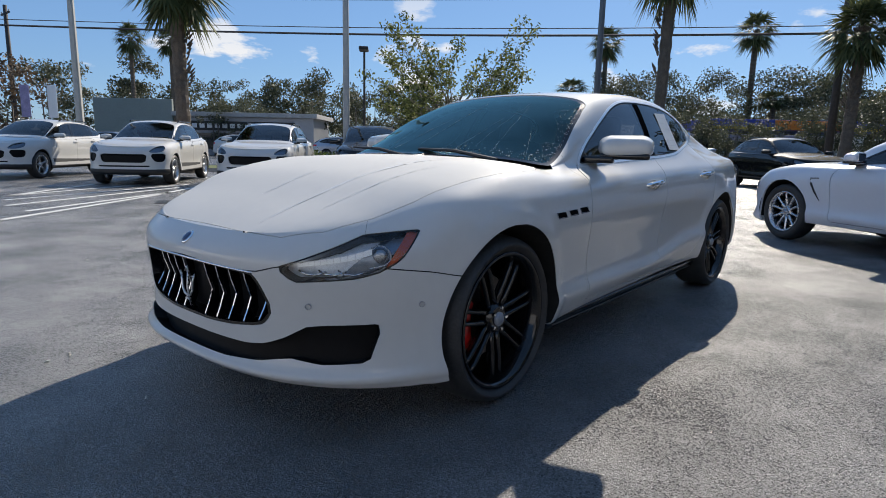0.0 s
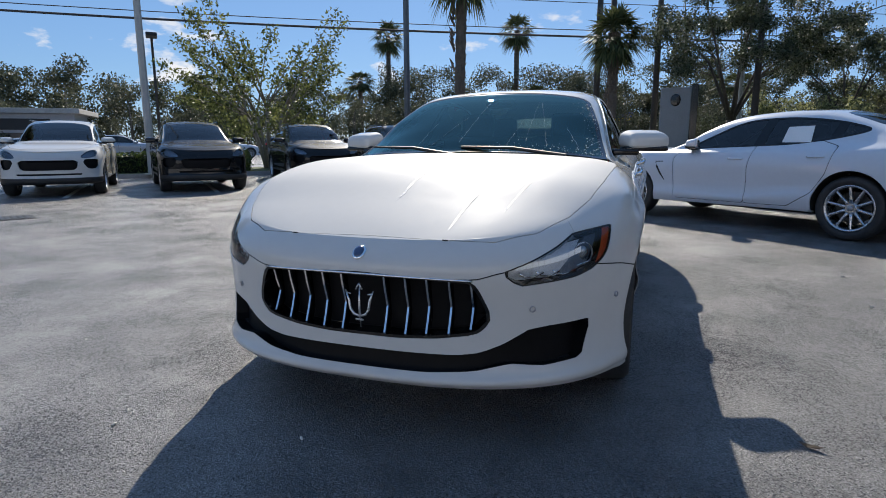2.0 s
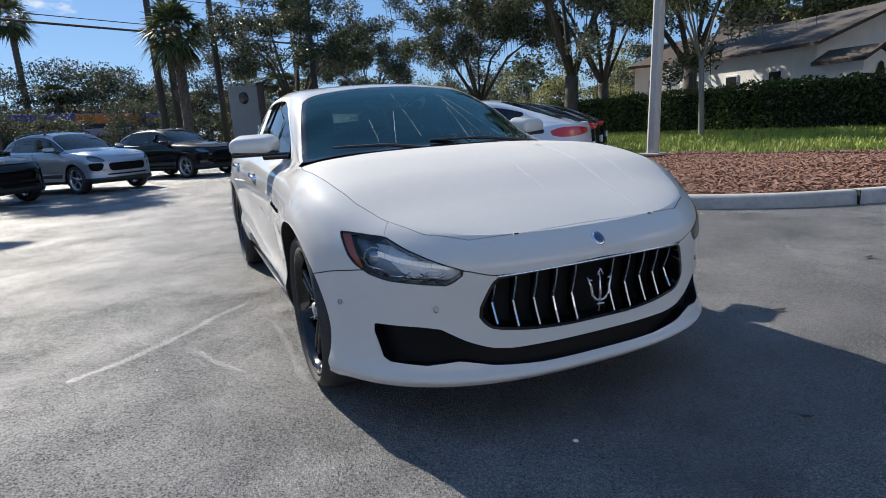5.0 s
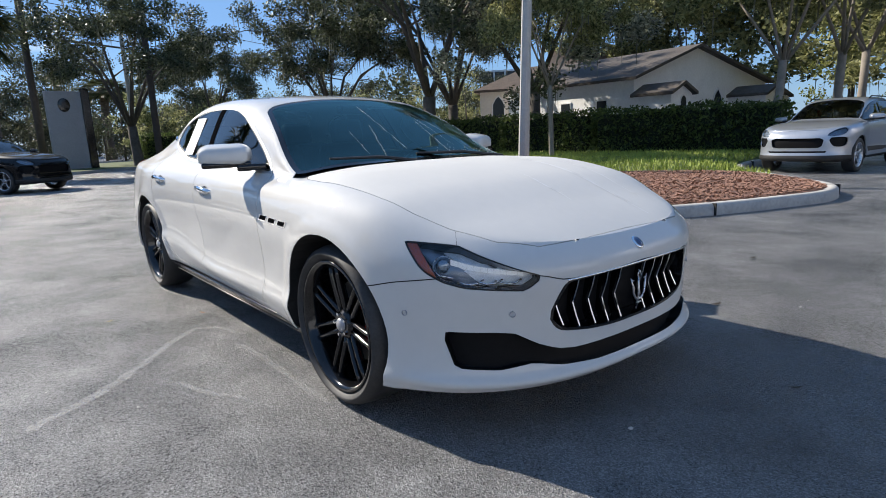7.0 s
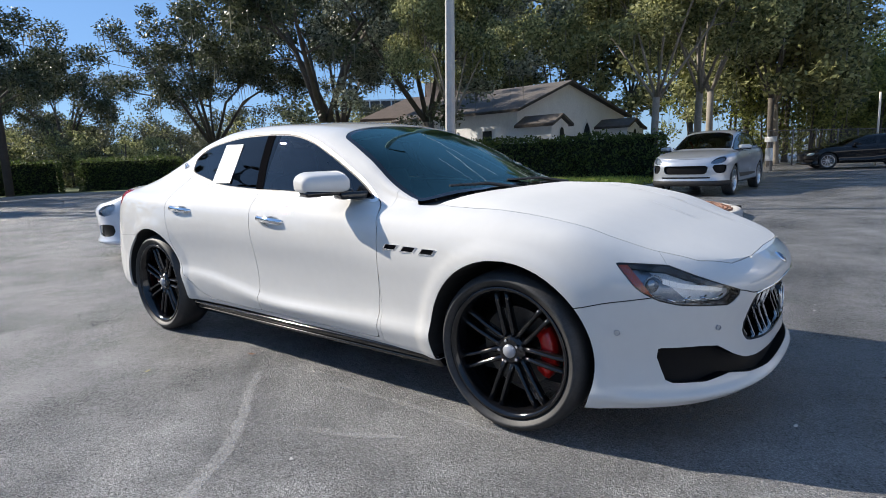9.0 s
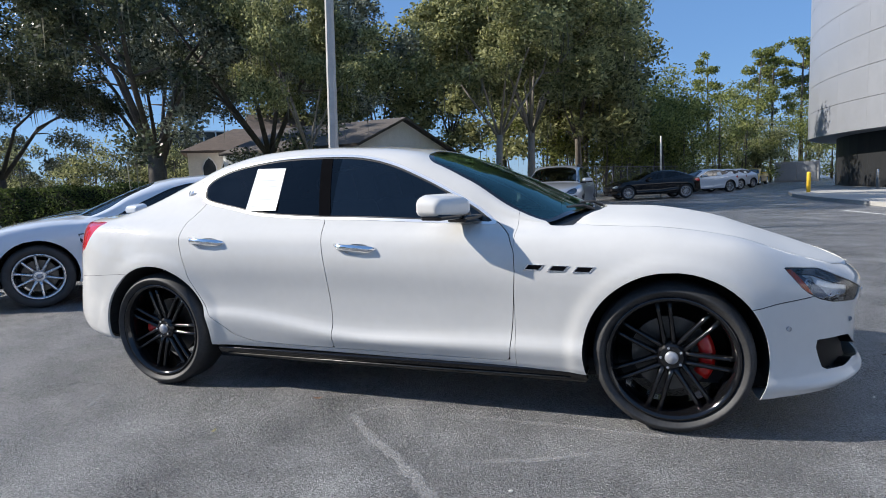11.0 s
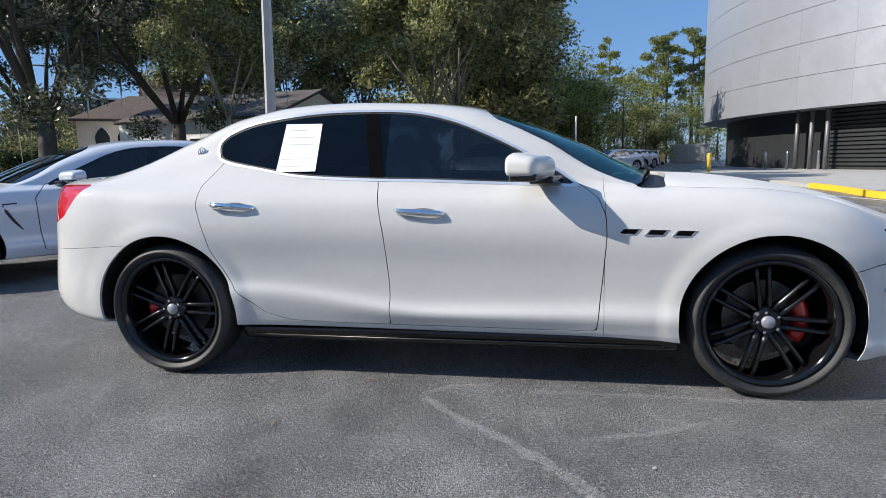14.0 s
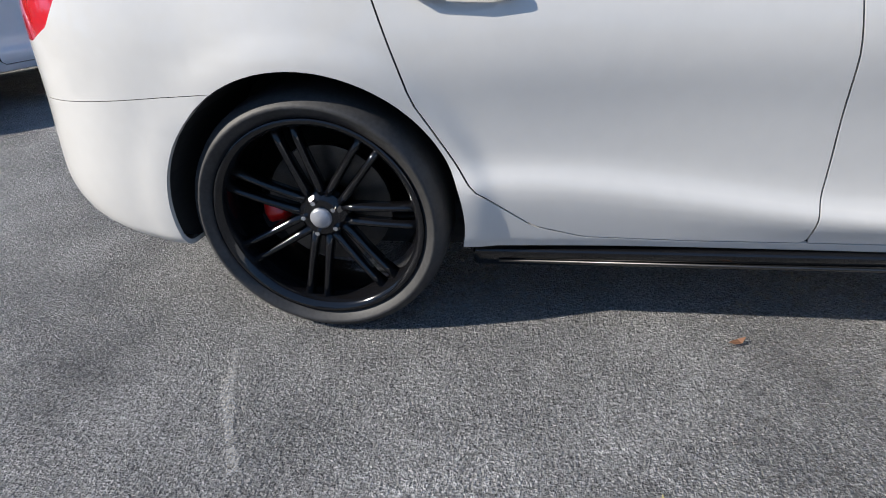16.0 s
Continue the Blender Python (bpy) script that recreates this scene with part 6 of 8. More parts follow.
OAK_LEAF = leaf_material("oak_leaf", (0.020, 0.030, 0.015), (0.14, 0.16, 0.09), 0.25, 0.38)
# oak leaf with a silvery light end: sun sheen put into the colour
SUNLIT_LEAF = leaf_material("sunlit_leaf", (0.030, 0.042, 0.022), (0.46, 0.48, 0.36), 0.28, 0.33)
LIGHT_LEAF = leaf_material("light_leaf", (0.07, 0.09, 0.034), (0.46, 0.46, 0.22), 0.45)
MYRTLE_LEAF = leaf_material("myrtle_leaf", (0.04, 0.055, 0.018), (0.22, 0.24, 0.08), 0.4)
PALM_LEAF = leaf_material("palm_leaf", (0.045, 0.065, 0.025), (0.16, 0.17, 0.075), 0.25)
WOOD_LEAF = leaf_material("woodland_leaf", (0.040, 0.054, 0.022), (0.42, 0.42, 0.19), 0.45)
FAR_LEAF = leaf_material("far_leaf", (0.038, 0.046, 0.026), (0.14, 0.145, 0.085), 0.25)
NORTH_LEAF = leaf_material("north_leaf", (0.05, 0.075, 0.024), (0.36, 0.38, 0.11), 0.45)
RUSSET_LEAF = leaf_material("russet_leaf", (0.07, 0.05, 0.03), (0.17, 0.12, 0.08))
HEDGE_LEAF = leaf_material("hedge_leaf", (0.030, 0.050, 0.016), (0.14, 0.19, 0.05))
MOSS = leaf_material("hanging_moss", (0.10, 0.11, 0.08), (0.22, 0.22, 0.17))
BARK = material("grey_bark", (0.11, 0.095, 0.08), 0.95, vary=0.4, scale=4, bump=0.8, depth=0.03)
BARK_PALE = material("pale_smooth_bark", (0.25, 0.22, 0.185), 0.8, vary=0.25, scale=5, bump=0.3, depth=0.01)
PALM_BARK = material("palm_trunk", (0.16, 0.125, 0.095), 0.95, vary=0.4, scale=6, bump=0.8, depth=0.03)


def leaf_quads(centres, size, r, flat=0.0):
    """Many small pointed leaves, one at each centre."""
    n = len(centres)
    u = r.normal(size=(n, 3))
    u[:, 2] *= 1 - flat
    u /= np.linalg.norm(u, axis=1)[:, None]
    w = np.cross(u, r.normal(size=(n, 3)))
    w /= np.linalg.norm(w, axis=1)[:, None]
    s = (size * r.uniform(0.6, 1.35, n))[:, None]
    v = np.stack([centres - u * s * 0.6, centres + w * s * 0.3, centres + u * s * 0.6, centres - w * s * 0.3], 1).reshape(-1, 3)
    return v, np.arange(4 * n).reshape(-1, 4)


def clump_points(clumps, n, r, shell=0.5):
    """Points in ellipsoids (x, y, z, radius, flatness), thicker towards their outside."""
    c = np.array(clumps)
    k = r.choice(len(c), n, p=c[:, 3] ** 2 / (c[:, 3] ** 2).sum())
    d = r.normal(size=(n, 3))
    d /= np.linalg.norm(d, axis=1)[:, None]
    rad = r.uniform(0, 1, n) ** shell
    p = c[k, :3] + d * (rad * c[k, 3])[:, None] * np.stack([np.ones(n), np.ones(n), c[k, 4]], 1)
    return p + r.normal(scale=0.08, size=(n, 3))


def limbs(bm, base, height, spread, r, forks=5, trunk_r=0.32, trunk_h=2.2, tips=None):
    """A trunk that forks into limbs and boughs; collects the tips."""
    b = Vector(base)
    lean = Vector((r.normal() * 0.15, r.normal() * 0.15, 0))
    top = b + lean + Vector((0, 0, trunk_h))
    tube(bm, [b - Vector((0, 0, 0.1)), b + Vector((0, 0, 0.25)) + lean * 0.2, b + lean * 0.6 + Vector((0, 0, trunk_h * 0.55)), top], [trunk_r * 1.5, trunk_r * 1.1, trunk_r * 0.95, trunk_r * 0.9], 10)
    for k in range(forks):
        a = 2 * math.pi * (k + r.uniform(-0.3, 0.3)) / forks
        out = spread * r.uniform(0.45, 0.75)
        end = top + Vector((math.cos(a) * out, math.sin(a) * out, (height - trunk_h) * r.uniform(0.45, 0.75)))
        mid = top.lerp(end, 0.5) + Vector((r.normal() * 0.3, r.normal() * 0.3, 0.5))
        tube(bm, [top - Vector((0, 0, 0.15)), mid, end], [trunk_r * 0.45, trunk_r * 0.27, trunk_r * 0.10], 7)
        for _ in range(4):
            t = r.uniform(0.35, 1.0)
            s = mid.lerp(end, t) if t > 0.5 else top.lerp(mid, 0.5 + t)
            aa = a + r.uniform(-1.1, 1.1)
            o2 = spread * r.uniform(0.2, 0.5)
            e2 = s + Vector((math.cos(aa) * o2, math.sin(aa) * o2, r.uniform(-0.3, 1.0) * height * 0.16))
            tube(bm, [s, s.lerp(e2, 0.5) + Vector((0, 0, 0.25)), e2], [trunk_r * 0.17, trunk_r * 0.10, trunk_r * 0.04], 5)
            if tips is not None:
                tips.append(e2)
        if tips is not None:
            tips.append(end)


def build_tree(name, label, seed, height, spread, leaves, size, leaf, bark, trunk_r=0.32, trunk_h=2.2, forks=5, clump=1.5, moss=0, group="", low=0.0):
    r = np.random.default_rng(seed)
    tree = empty(name, label=label, category="tree", group=group)
    tips = []
    bm = bmesh.new()
    limbs(bm, (0, 0, 0), height, spread, r, forks, trunk_r, trunk_h, tips)
    part("trunk", bm, bark, tree, smooth=True)
    clumps = [(t.x, t.y, t.z, clump * r.uniform(0.6, 1.2), r.uniform(0.55, 0.85)) for t in tips]
    for _ in range(int(len(tips) * 1.5)):
        a, q = r.uniform(0, 2 * math.pi), r.uniform(0, 1) ** 0.6
        z = height * (r.uniform(0.42, 0.80) + 0.18 * (1 - q))
        clumps.append((math.cos(a) * q * spread * 0.8, math.sin(a) * q * spread * 0.8, z, clump * r.uniform(0.6, 1.1), 0.7))
    for _ in range(int(low)):
        a = r.uniform(0, 2 * math.pi)
        clumps.append((math.cos(a) * spread * 0.85, math.sin(a) * spread * 0.85, trunk_h * r.uniform(0.9, 1.6), clump * 0.75, 0.8))
    v, f = leaf_quads(clump_points(clumps, leaves, r), size, r, 0.3)
    mesh_object("crown", v, f.tolist(), leaf, tree, smooth=False)
    if moss:
        pts = clump_points(clumps, moss, r)
        pts = pts[pts[:, 2] < height * 0.75]
        n = len(pts)
        ln = r.uniform(0.4, 1.5, n)
        w = r.uniform(0.02, 0.05, n)
        a = r.uniform(0, math.pi, n)
        dx = np.stack([np.cos(a) * w, np.sin(a) * w, 0 * a], 1)
        dn = np.stack([r.normal(scale=0.05, size=n), r.normal(scale=0.05, size=n), -ln], 1)
        v = np.stack([pts - dx, pts + dx, pts + dn], 1).reshape(-1, 3)
        mesh_object("moss", v, np.arange(3 * n).reshape(-1, 3).tolist(), MOSS, tree, "grey hanging moss", smooth=False)["kind"] = "stuff"
    return tree


def placed(x, y, turn=0.0, s=1.0, sz=None, z=0.0):
    return Matrix.Translation((x, y, z)) @ pose(0, 0, 0, 0, 0, turn) @ Matrix.Diagonal((s, s, sz or s, 1))


OAKS = "oaks behind the hedge"
oak = build_tree("oak_tree", "large evergreen oak with grey hanging moss", 11, 12.5, 6.8, 42000, 0.14, OAK_LEAF, BARK, 0.30, 2.6, 6, 1.02, 500, OAKS, 2)
oak.matrix_world = placed(-16.4, 13.6, 20, 1.0, z=0.1)
oak2 = build_tree("oak_tree", "large evergreen oak with sun sheen coloured into its crown", 23, 11.0, 6.0, 50000, 0.13, SUNLIT_LEAF, BARK, 0.26, 2.6, 5, 1.02, 300, OAKS, 2)
oak2.matrix_world = placed(-14.5, 18.2, 80, 1.08)
for x, y, t, s, src in ((-27.6, 15.5, 140, 0.85, oak), (-31.6, 5.4, 200, 0.85, oak), (-24.5, 22.0, 60, 1.1, oak), (-47.0, 14.5, 10, 0.9, oak)):
    copy_thing(src, placed(x, y, t, s))
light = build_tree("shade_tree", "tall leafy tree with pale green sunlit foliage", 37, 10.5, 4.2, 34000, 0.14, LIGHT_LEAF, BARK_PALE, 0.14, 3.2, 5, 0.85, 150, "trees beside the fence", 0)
light.matrix_world = placed(-3.4, 20.6, 0)
for x, y, t, s in ((-3.9, 17.2, 70, 0.9), (-4.6, 27.5, 120, 1.2), (-3.0, 36.5, 200, 1.1), (-9.3, 13.3, 300, 0.6)):
    copy_thing(light, placed(x, y, t, s, 0.8 if s < 0.7 else None))
wood_tree = build_tree("woodland_tree", "tall dark woodland tree at the fence", 51, 13.5, 4.4, 16000, 0.29, WOOD_LEAF, BARK, 0.17, 4.0, 5, 1.5, 300, "woodland trees", 12)
wood_tree.matrix_world = placed(-5.0, 38.5, 0)
for x, y, t, s in ((-11.5, 50.0, 40, 1.35), (-3.2, 41.0, 90, 0.95), (-17.5, 51.5, 150, 1.4), (-24, 49, 210, 1.3), (-2.8, 33.0, 20, 0.9), (-6.5, 47.0, 300, 1.25), (-31, 48, 10, 1.2)):
    copy_thing(wood_tree, placed(x, y, t, s))

myrtle = empty("myrtle_tree", placed(-14.8, -12.6, 0), "small multi-stemmed tree with sparse drying leaves", "tree")
r = np.random.default_rng(5)
bm, tips = bmesh.new(), []
for k in range(7):
    a = 2 * math.pi * k / 7 + r.uniform(-0.3, 0.3)
    q = r.uniform(0.5, 1.2)
    fork = Vector((math.cos(a) * q * 0.8, math.sin(a) * q * 0.8, r.uniform(1.7, 2.4)))
    tube(bm, [(0.12 * math.cos(a), 0.12 * math.sin(a), -0.1), fork * 0.5, fork], [0.075, 0.06, 0.05], 6)
    for j in range(5):
        aa = a + r.uniform(-1.0, 1.0)
        e2 = fork + Vector((math.cos(aa) * r.uniform(0.9, 3.3), math.sin(aa) * r.uniform(0.9, 3.3), r.uniform(0.7, 3.5)))
        tube(bm, [fork, fork.lerp(e2, 0.5) + Vector((0, 0, 0.2)), e2], [0.032, 0.02, 0.006], 5)
        tips += [fork.lerp(e2, t) for t in (0.5, 0.65, 0.78, 0.9, 1.0)]
part("trunk", bm, BARK_PALE, myrtle, smooth=True)
v, f = leaf_quads(clump_points([(t.x, t.y, t.z, 0.34, 0.8) for t in tips] + [(1.7 * math.cos(q), 1.7 * math.sin(q), 1.6 + 0.5 * (q % 2), 0.8, 0.8) for q in np.arange(0, 6.2, 0.7)], 10500, r, 0.6), 0.115, r)
mesh_object("crown", v, f.tolist(), MYRTLE_LEAF, myrtle, smooth=False)


def build_palm(label, seed, height, trunk_r, fronds, frond, shaggy=False, group=""):
    """A palm: ringed trunk and fan fronds made of many blades."""
    r = np.random.default_rng(seed)
    palm = empty("palm_tree", label=label, category="palm tree", group=group)
    bm = bmesh.new()
    n = max(14, int(height / 0.22))
    pts, rad = [], []
    for i in range(n + 1):
        t = i / n
        pts.append((0.15 * math.sin(t * 1.7), 0.1 * t * t, -0.1 + (height + 0.1) * t))
        boot = 1.0 + (0.16 if i % 2 else 0.0) + (0.35 if shaggy and t > 0.8 else 0.0)
        rad.append(trunk_r * (1.25 - 0.3 * min(1, t * 4)) * boot)
    tube(bm, pts, rad, 10)
    if shaggy:
        for _ in range(90):
            t = r.uniform(0.45, 1.0)
            a = r.uniform(0, 2 * math.pi)
            p = Vector((math.cos(a) * trunk_r, math.sin(a) * trunk_r, height * t))
            tube(bm, [p, p + Vector((math.cos(a) * 0.16, math.sin(a) * 0.16, 0.2))], [0.05, 0.015], 4)
    part("trunk", bm, PALM_BARK, palm)
    top = Vector(pts[-1])
    v, f = [], []
    for k in range(fronds):
        a = 2.399963 * k + r.uniform(-0.2, 0.2)
        el = radians(80 - 150 * (k / fronds) + r.uniform(-8, 8))
        d = Vector((math.cos(a) * math.cos(el), math.sin(a) * math.cos(el), math.sin(el)))
        stem = frond * 0.5 * r.uniform(0.85, 1.15)
        hub = top + d * stem + Vector((0, 0, -0.12 * stem))
        side = d.cross(Vector((0, 0, 1)))
        side = side.normalized() if side.length > 1e-3 else Vector((1, 0, 0))
        up = side.cross(d)
        for w in (0.02,):
            b = len(v)
            v += [top + side * w, top - side * w, hub - side * w, hub + side * w]
            f.append((b, b + 1, b + 2, b + 3))
        for j in range(25):
            q = radians(-110 + 220 * j / 24)
            out = (d * math.cos(q) + side * math.sin(q)).normalized()
            ln = frond * 0.55 * (0.75 + 0.3 * math.cos(q)) * r.uniform(0.9, 1.1)
            tip = hub + out * ln + Vector((0, 0, -0.45 * ln * r.uniform(0.4, 1.5))) + up * 0.08 * math.cos(q)
            wv = out.cross(up).normalized() * 0.027 * frond
            b = len(v)
            m = hub.lerp(tip, 0.45) + Vector((0, 0, 0.09 * ln))
            v += [hub, m + wv, tip, m - wv]
            f.append((b, b + 1, b + 2, b + 3))
    mesh_object("crown", v, f, PALM_LEAF, palm, smooth=False)
    return palm


PALMS = "palms along the road"
sabal = build_palm("stout cabbage palm with a rough trunk", 3, 6.4, 0.22, 46, 1.75, True, PALMS)
sabal.matrix_world = placed(-6.4, -17.6)
copy_thing(sabal, placed(-24.7, -8.2, 60, 1.18, 1.6))
copy_thing(sabal, placed(-27.3, -0.9, 130, 1.05, 1.0))
slim = build_palm("tall slender fan palm with a small crown", 9, 15.0, 0.30, 36, 2.6, False, PALMS)
slim.matrix_world = placed(-74.4, -34.3, 0, 1.05)
for x, y, s, sz in ((-85, -18, 1.15, 1.10), (-95, 9.6, 1.1, 0.76), (-19.6, -53.2, 0.55, 0.63), (-22.6, -52.0, 0.58, 0.64), (-64, -33.5, 0.9, 0.55), (-80, -14, 1.0, 0.5), (-88, 0.5, 1.0, 0.45), (-52, -48, 0.8, 0.5), (-60, 9, 1.2, 0.42)):
    copy_thing(slim, placed(x, y, 40 * s + x, s, sz))


def woods(name, label, line, height, width, trees, leaves, size, leaf, seed):
    """A belt of woodland along a line, as one mass of trunks and leaf clumps."""
    r = np.random.default_rng(seed)
    line = [Vector(p) for p in line]
    lens = [(b - a).length for a, b in zip(line, line[1:])]
    clumps, bm = [], bmesh.new()
    for _ in range(trees):
        d = r.uniform(0, sum(lens))
        for a, b, l in zip(line, line[1:], lens):
            if d <= l:
                break
            d -= l
        p = a.lerp(b, min(1, d / l)) + Vector((r.normal() * width, r.normal() * width))
        h = height * r.uniform(0.6, 1.15)
        tube(bm, [(p.x, p.y, 0), (p.x + r.normal() * 0.2, p.y, h * 0.75)], [0.10, 0.03], 5)
        for _ in range(7):
            clumps.append((p.x + r.normal() * h * 0.17, p.y + r.normal() * h * 0.17, h * r.uniform(0.3, 0.95), h * r.uniform(0.09, 0.19), r.uniform(0.6, 0.95)))
        clumps.append((p.x + r.normal(), p.y + r.normal(), h * 0.14, h * 0.16, 0.8))
    v, f = leaf_quads(clump_points(clumps, leaves, r), size, r)
    wood = empty(name, label=label, category="woodland", kind="stuff")
    part("trunks", bm, BARK, wood, smooth=True)
    mesh_object("foliage", v, f.tolist(), leaf, wood, smooth=False)


woods("far_woods", "far mixed woodland beyond the road", [(-14, -68), (-34, -58), (-58, -46), (-78, -24), (-88, 2), (-76, 34), (-50, 52)], 7.8, 4.0, 230, 260000, 0.25, FAR_LEAF, 61)
woods("far_woods", "grey-green trees behind the filling station", [(-74, -36), (-82, -20), (-86, -2), (-84, 14)], 12.0, 2.5, 56, 90000, 0.27, FAR_LEAF, 63)
woods("far_woods", "low scrub and trees along the road", [(-24, -44), (-40, -31), (-52, -14), (-54, 6), (-46, 22)], 4.8, 2.5, 110, 110000, 0.15, FAR_LEAF, 67)
woods("russet_woods", "bare russet trees by the road", [(4, -46), (-6, -44), (-11, -42)], 6.2, 2.0, 14, 9000, 0.22, RUSSET_LEAF, 71)
woods("olive_woods", "olive green trees behind the hedge", [(-48, 12), (-42, 24), (-34, 34), (-24, 42)], 5.5, 3.0, 34, 30000, 0.17, WOOD_LEAF, 73)
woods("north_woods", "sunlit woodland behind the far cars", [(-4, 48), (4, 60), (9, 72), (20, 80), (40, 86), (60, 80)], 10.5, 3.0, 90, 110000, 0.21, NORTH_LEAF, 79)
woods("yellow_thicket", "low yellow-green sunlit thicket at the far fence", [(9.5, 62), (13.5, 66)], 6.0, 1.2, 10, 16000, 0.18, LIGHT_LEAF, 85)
woods("undergrowth", "green undergrowth behind the wire fence", [(-6.5, 37), (-3, 39), (0, 46), (3, 54)], 7.5, 1.4, 46, 52000, 0.17, NORTH_LEAF, 97)
# this belt stays out of view; it is added to fill the reflections
woods("reflection_woods", "unseen trees added behind the yard for reflections", [(60, 60), (85, 20), (80, -40), (40, -75), (5, -80)], 10.0, 4.0, 60, 14000, 0.6, WOOD_LEAF, 89)


def build_pine(seed, height):
    """A tall pine: bare trunk, short boughs and needle tufts towards its top."""
    r = np.random.default_rng(seed)
    pine = empty("pine_tree", label="tall thin pine with tufts near its top", category="tree", group="pines above the woodland")
    bm, tufts = bmesh.new(), []
    lean = r.normal(scale=0.4, size=2)
    at = lambda t: Vector((lean[0] * t * t, lean[1] * t * t, height * t))
    tube(bm, [at(t) - Vector((0, 0, 0.1)) for t in (0, 0.3, 0.6, 0.85, 1)], [0.22, 0.18, 0.14, 0.08, 0.03], 7)
    for k in range(16):
        t = 0.5 + 0.5 * (k + r.uniform(0, 1)) / 16
        a = r.uniform(0, 2 * math.pi)
        out = (1.25 - t) * r.uniform(2.6, 4.6)
        end = at(t) + Vector((math.cos(a) * out, math.sin(a) * out, r.uniform(0.2, 1.0)))
        tube(bm, [at(t), at(t).lerp(end, 0.6) + Vector((0, 0, -0.1)), end], [0.06, 0.04, 0.015], 5)
        tufts += [(end.x, end.y, end.z, r.uniform(0.6, 1.05), 0.6), (*at(t).lerp(end, 0.65), r.uniform(0.4, 0.7), 0.6)]
    part("trunk", bm, BARK, pine, smooth=True)
    v, f = leaf_quads(clump_points(tufts, 4200, r), 0.26, r)
    mesh_object("crown", v, f.tolist(), NORTH_LEAF, pine, smooth=False)
    return pine


for k, (x, y, h) in enumerate(((8.3, 80, 15.5), (13.6, 79, 15.5), (15.8, 81, 16.5), (18.6, 79, 16.5), (20.5, 83, 15.5))):
    build_pine(300 + k, h).matrix_world = placed(x, y, 70 * k)


def hedge(name, label, line, height, thick, leaves, seed, base=0.0, leaf=None, size=0.10):
    """A clipped hedge: a box core coloured near black for the shade inside, and a coat of leaves."""
    r = np.random.default_rng(seed)
    thing = empty(name, label=label, category="hedge")
    bm = bmesh.new()
    pts = []
    for a, b in zip(line, line[1:]):
        a, b = Vector(a), Vector(b)
        d = (b - a).normalized()
        n = Vector((-d.y, d.x))
        q = thick / 2 - 0.14
        ia, ib = a + d * 0.2, b - d * 0.2
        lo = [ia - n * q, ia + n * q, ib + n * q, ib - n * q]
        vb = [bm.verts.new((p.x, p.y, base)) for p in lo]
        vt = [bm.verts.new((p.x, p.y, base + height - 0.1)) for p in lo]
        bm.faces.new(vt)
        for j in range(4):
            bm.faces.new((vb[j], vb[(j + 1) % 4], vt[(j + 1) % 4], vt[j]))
        k = int(leaves * (b - a).length / sum(math.dist(p, q2) for p, q2 in zip(line, line[1:])))
        t, u = r.uniform(0, 1, k), r.uniform(0, 1, k)
        wob = 0.12 * np.sin(t * (b - a).length * 2.1) + 0.07 * np.sin(t * (b - a).length * 5.3)
        side = r.choice([-1, 0, 1], k, p=[0.4, 0.2, 0.4])
        off = np.where(side == 0, r.uniform(-1, 1, k) * thick / 2, side * (thick / 2 + wob * 0.6 + r.normal(scale=0.05, size=k)))
        ends = r.uniform(0, 1, k) < 0.8 / (b - a).length
        t = np.where(ends, np.where(t < 0.5, 0.0, 1.0) + r.normal(scale=0.06, size=k) / (b - a).length, t)
        off = np.where(ends, r.uniform(-1, 1, k) * thick / 2, off)
        side = np.where(ends, 1, side)
        z = np.where(side == 0, height + wob * 0.5 + r.normal(scale=0.06, size=k), u * height)
        pts.append(np.stack([a.x + d.x * t * (b - a).length + n.x * off, a.y + d.y * t * (b - a).length + n.y * off, base + z], 1))
    bmesh.ops.recalc_face_normals(bm, faces=bm.faces)
    part("shade_core", bm, material("hedge_shade", (0.012, 0.018, 0.008), 0.95, vary=0.4, scale=3), thing)
    v, f = leaf_quads(np.concatenate(pts), size, r)
    mesh_object("foliage", v, f.tolist(), leaf or HEDGE_LEAF, thing, smooth=False)


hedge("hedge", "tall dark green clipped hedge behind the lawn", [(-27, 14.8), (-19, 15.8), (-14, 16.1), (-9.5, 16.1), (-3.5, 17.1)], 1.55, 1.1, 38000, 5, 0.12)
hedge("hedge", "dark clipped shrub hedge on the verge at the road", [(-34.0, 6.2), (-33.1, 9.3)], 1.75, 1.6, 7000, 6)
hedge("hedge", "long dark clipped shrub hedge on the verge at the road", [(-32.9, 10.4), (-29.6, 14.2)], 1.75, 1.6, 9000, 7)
woods("yellow_thicket", "low yellow-green shrubs beyond the clipped hedges", [(-46, 6), (-43, 12), (-40, 17)], 4.2, 1.2, 14, 16000, 0.17, LIGHT_LEAF, 87)
hedge("hedge", "low clipped verge hedge behind the parked cars", [(-9.2, -16.6), (-11.2, -14.4), (-13.2, -12.4)], 0.75, 0.8, 5000, 8)
hedge("hedge", "low clipped verge hedge behind the parked cars", [(-15.6, -11.0), (-18.4, -8.8), (-22, -5.6)], 0.75, 0.8, 6000, 9)
VERGE = rounded([(-4.5, -20.5), (-7.9, -17.0), (-9.7, -14.2), (-12.2, -11.6), (-14.8, -9.6), (-17.6, -7.5), (-21, -4.0), (-23, -5.5), (-19, -10), (-15, -13.8), (-11.5, -17.5), (-7.5, -22)], 4)
verge = Sheet(-24, -4, -23, -3, 0.5, lambda x, y: 0.12 + 0.0 * x)
verge.split("all", lambda p: outline_distance(p[:, :2], VERGE), "inside")
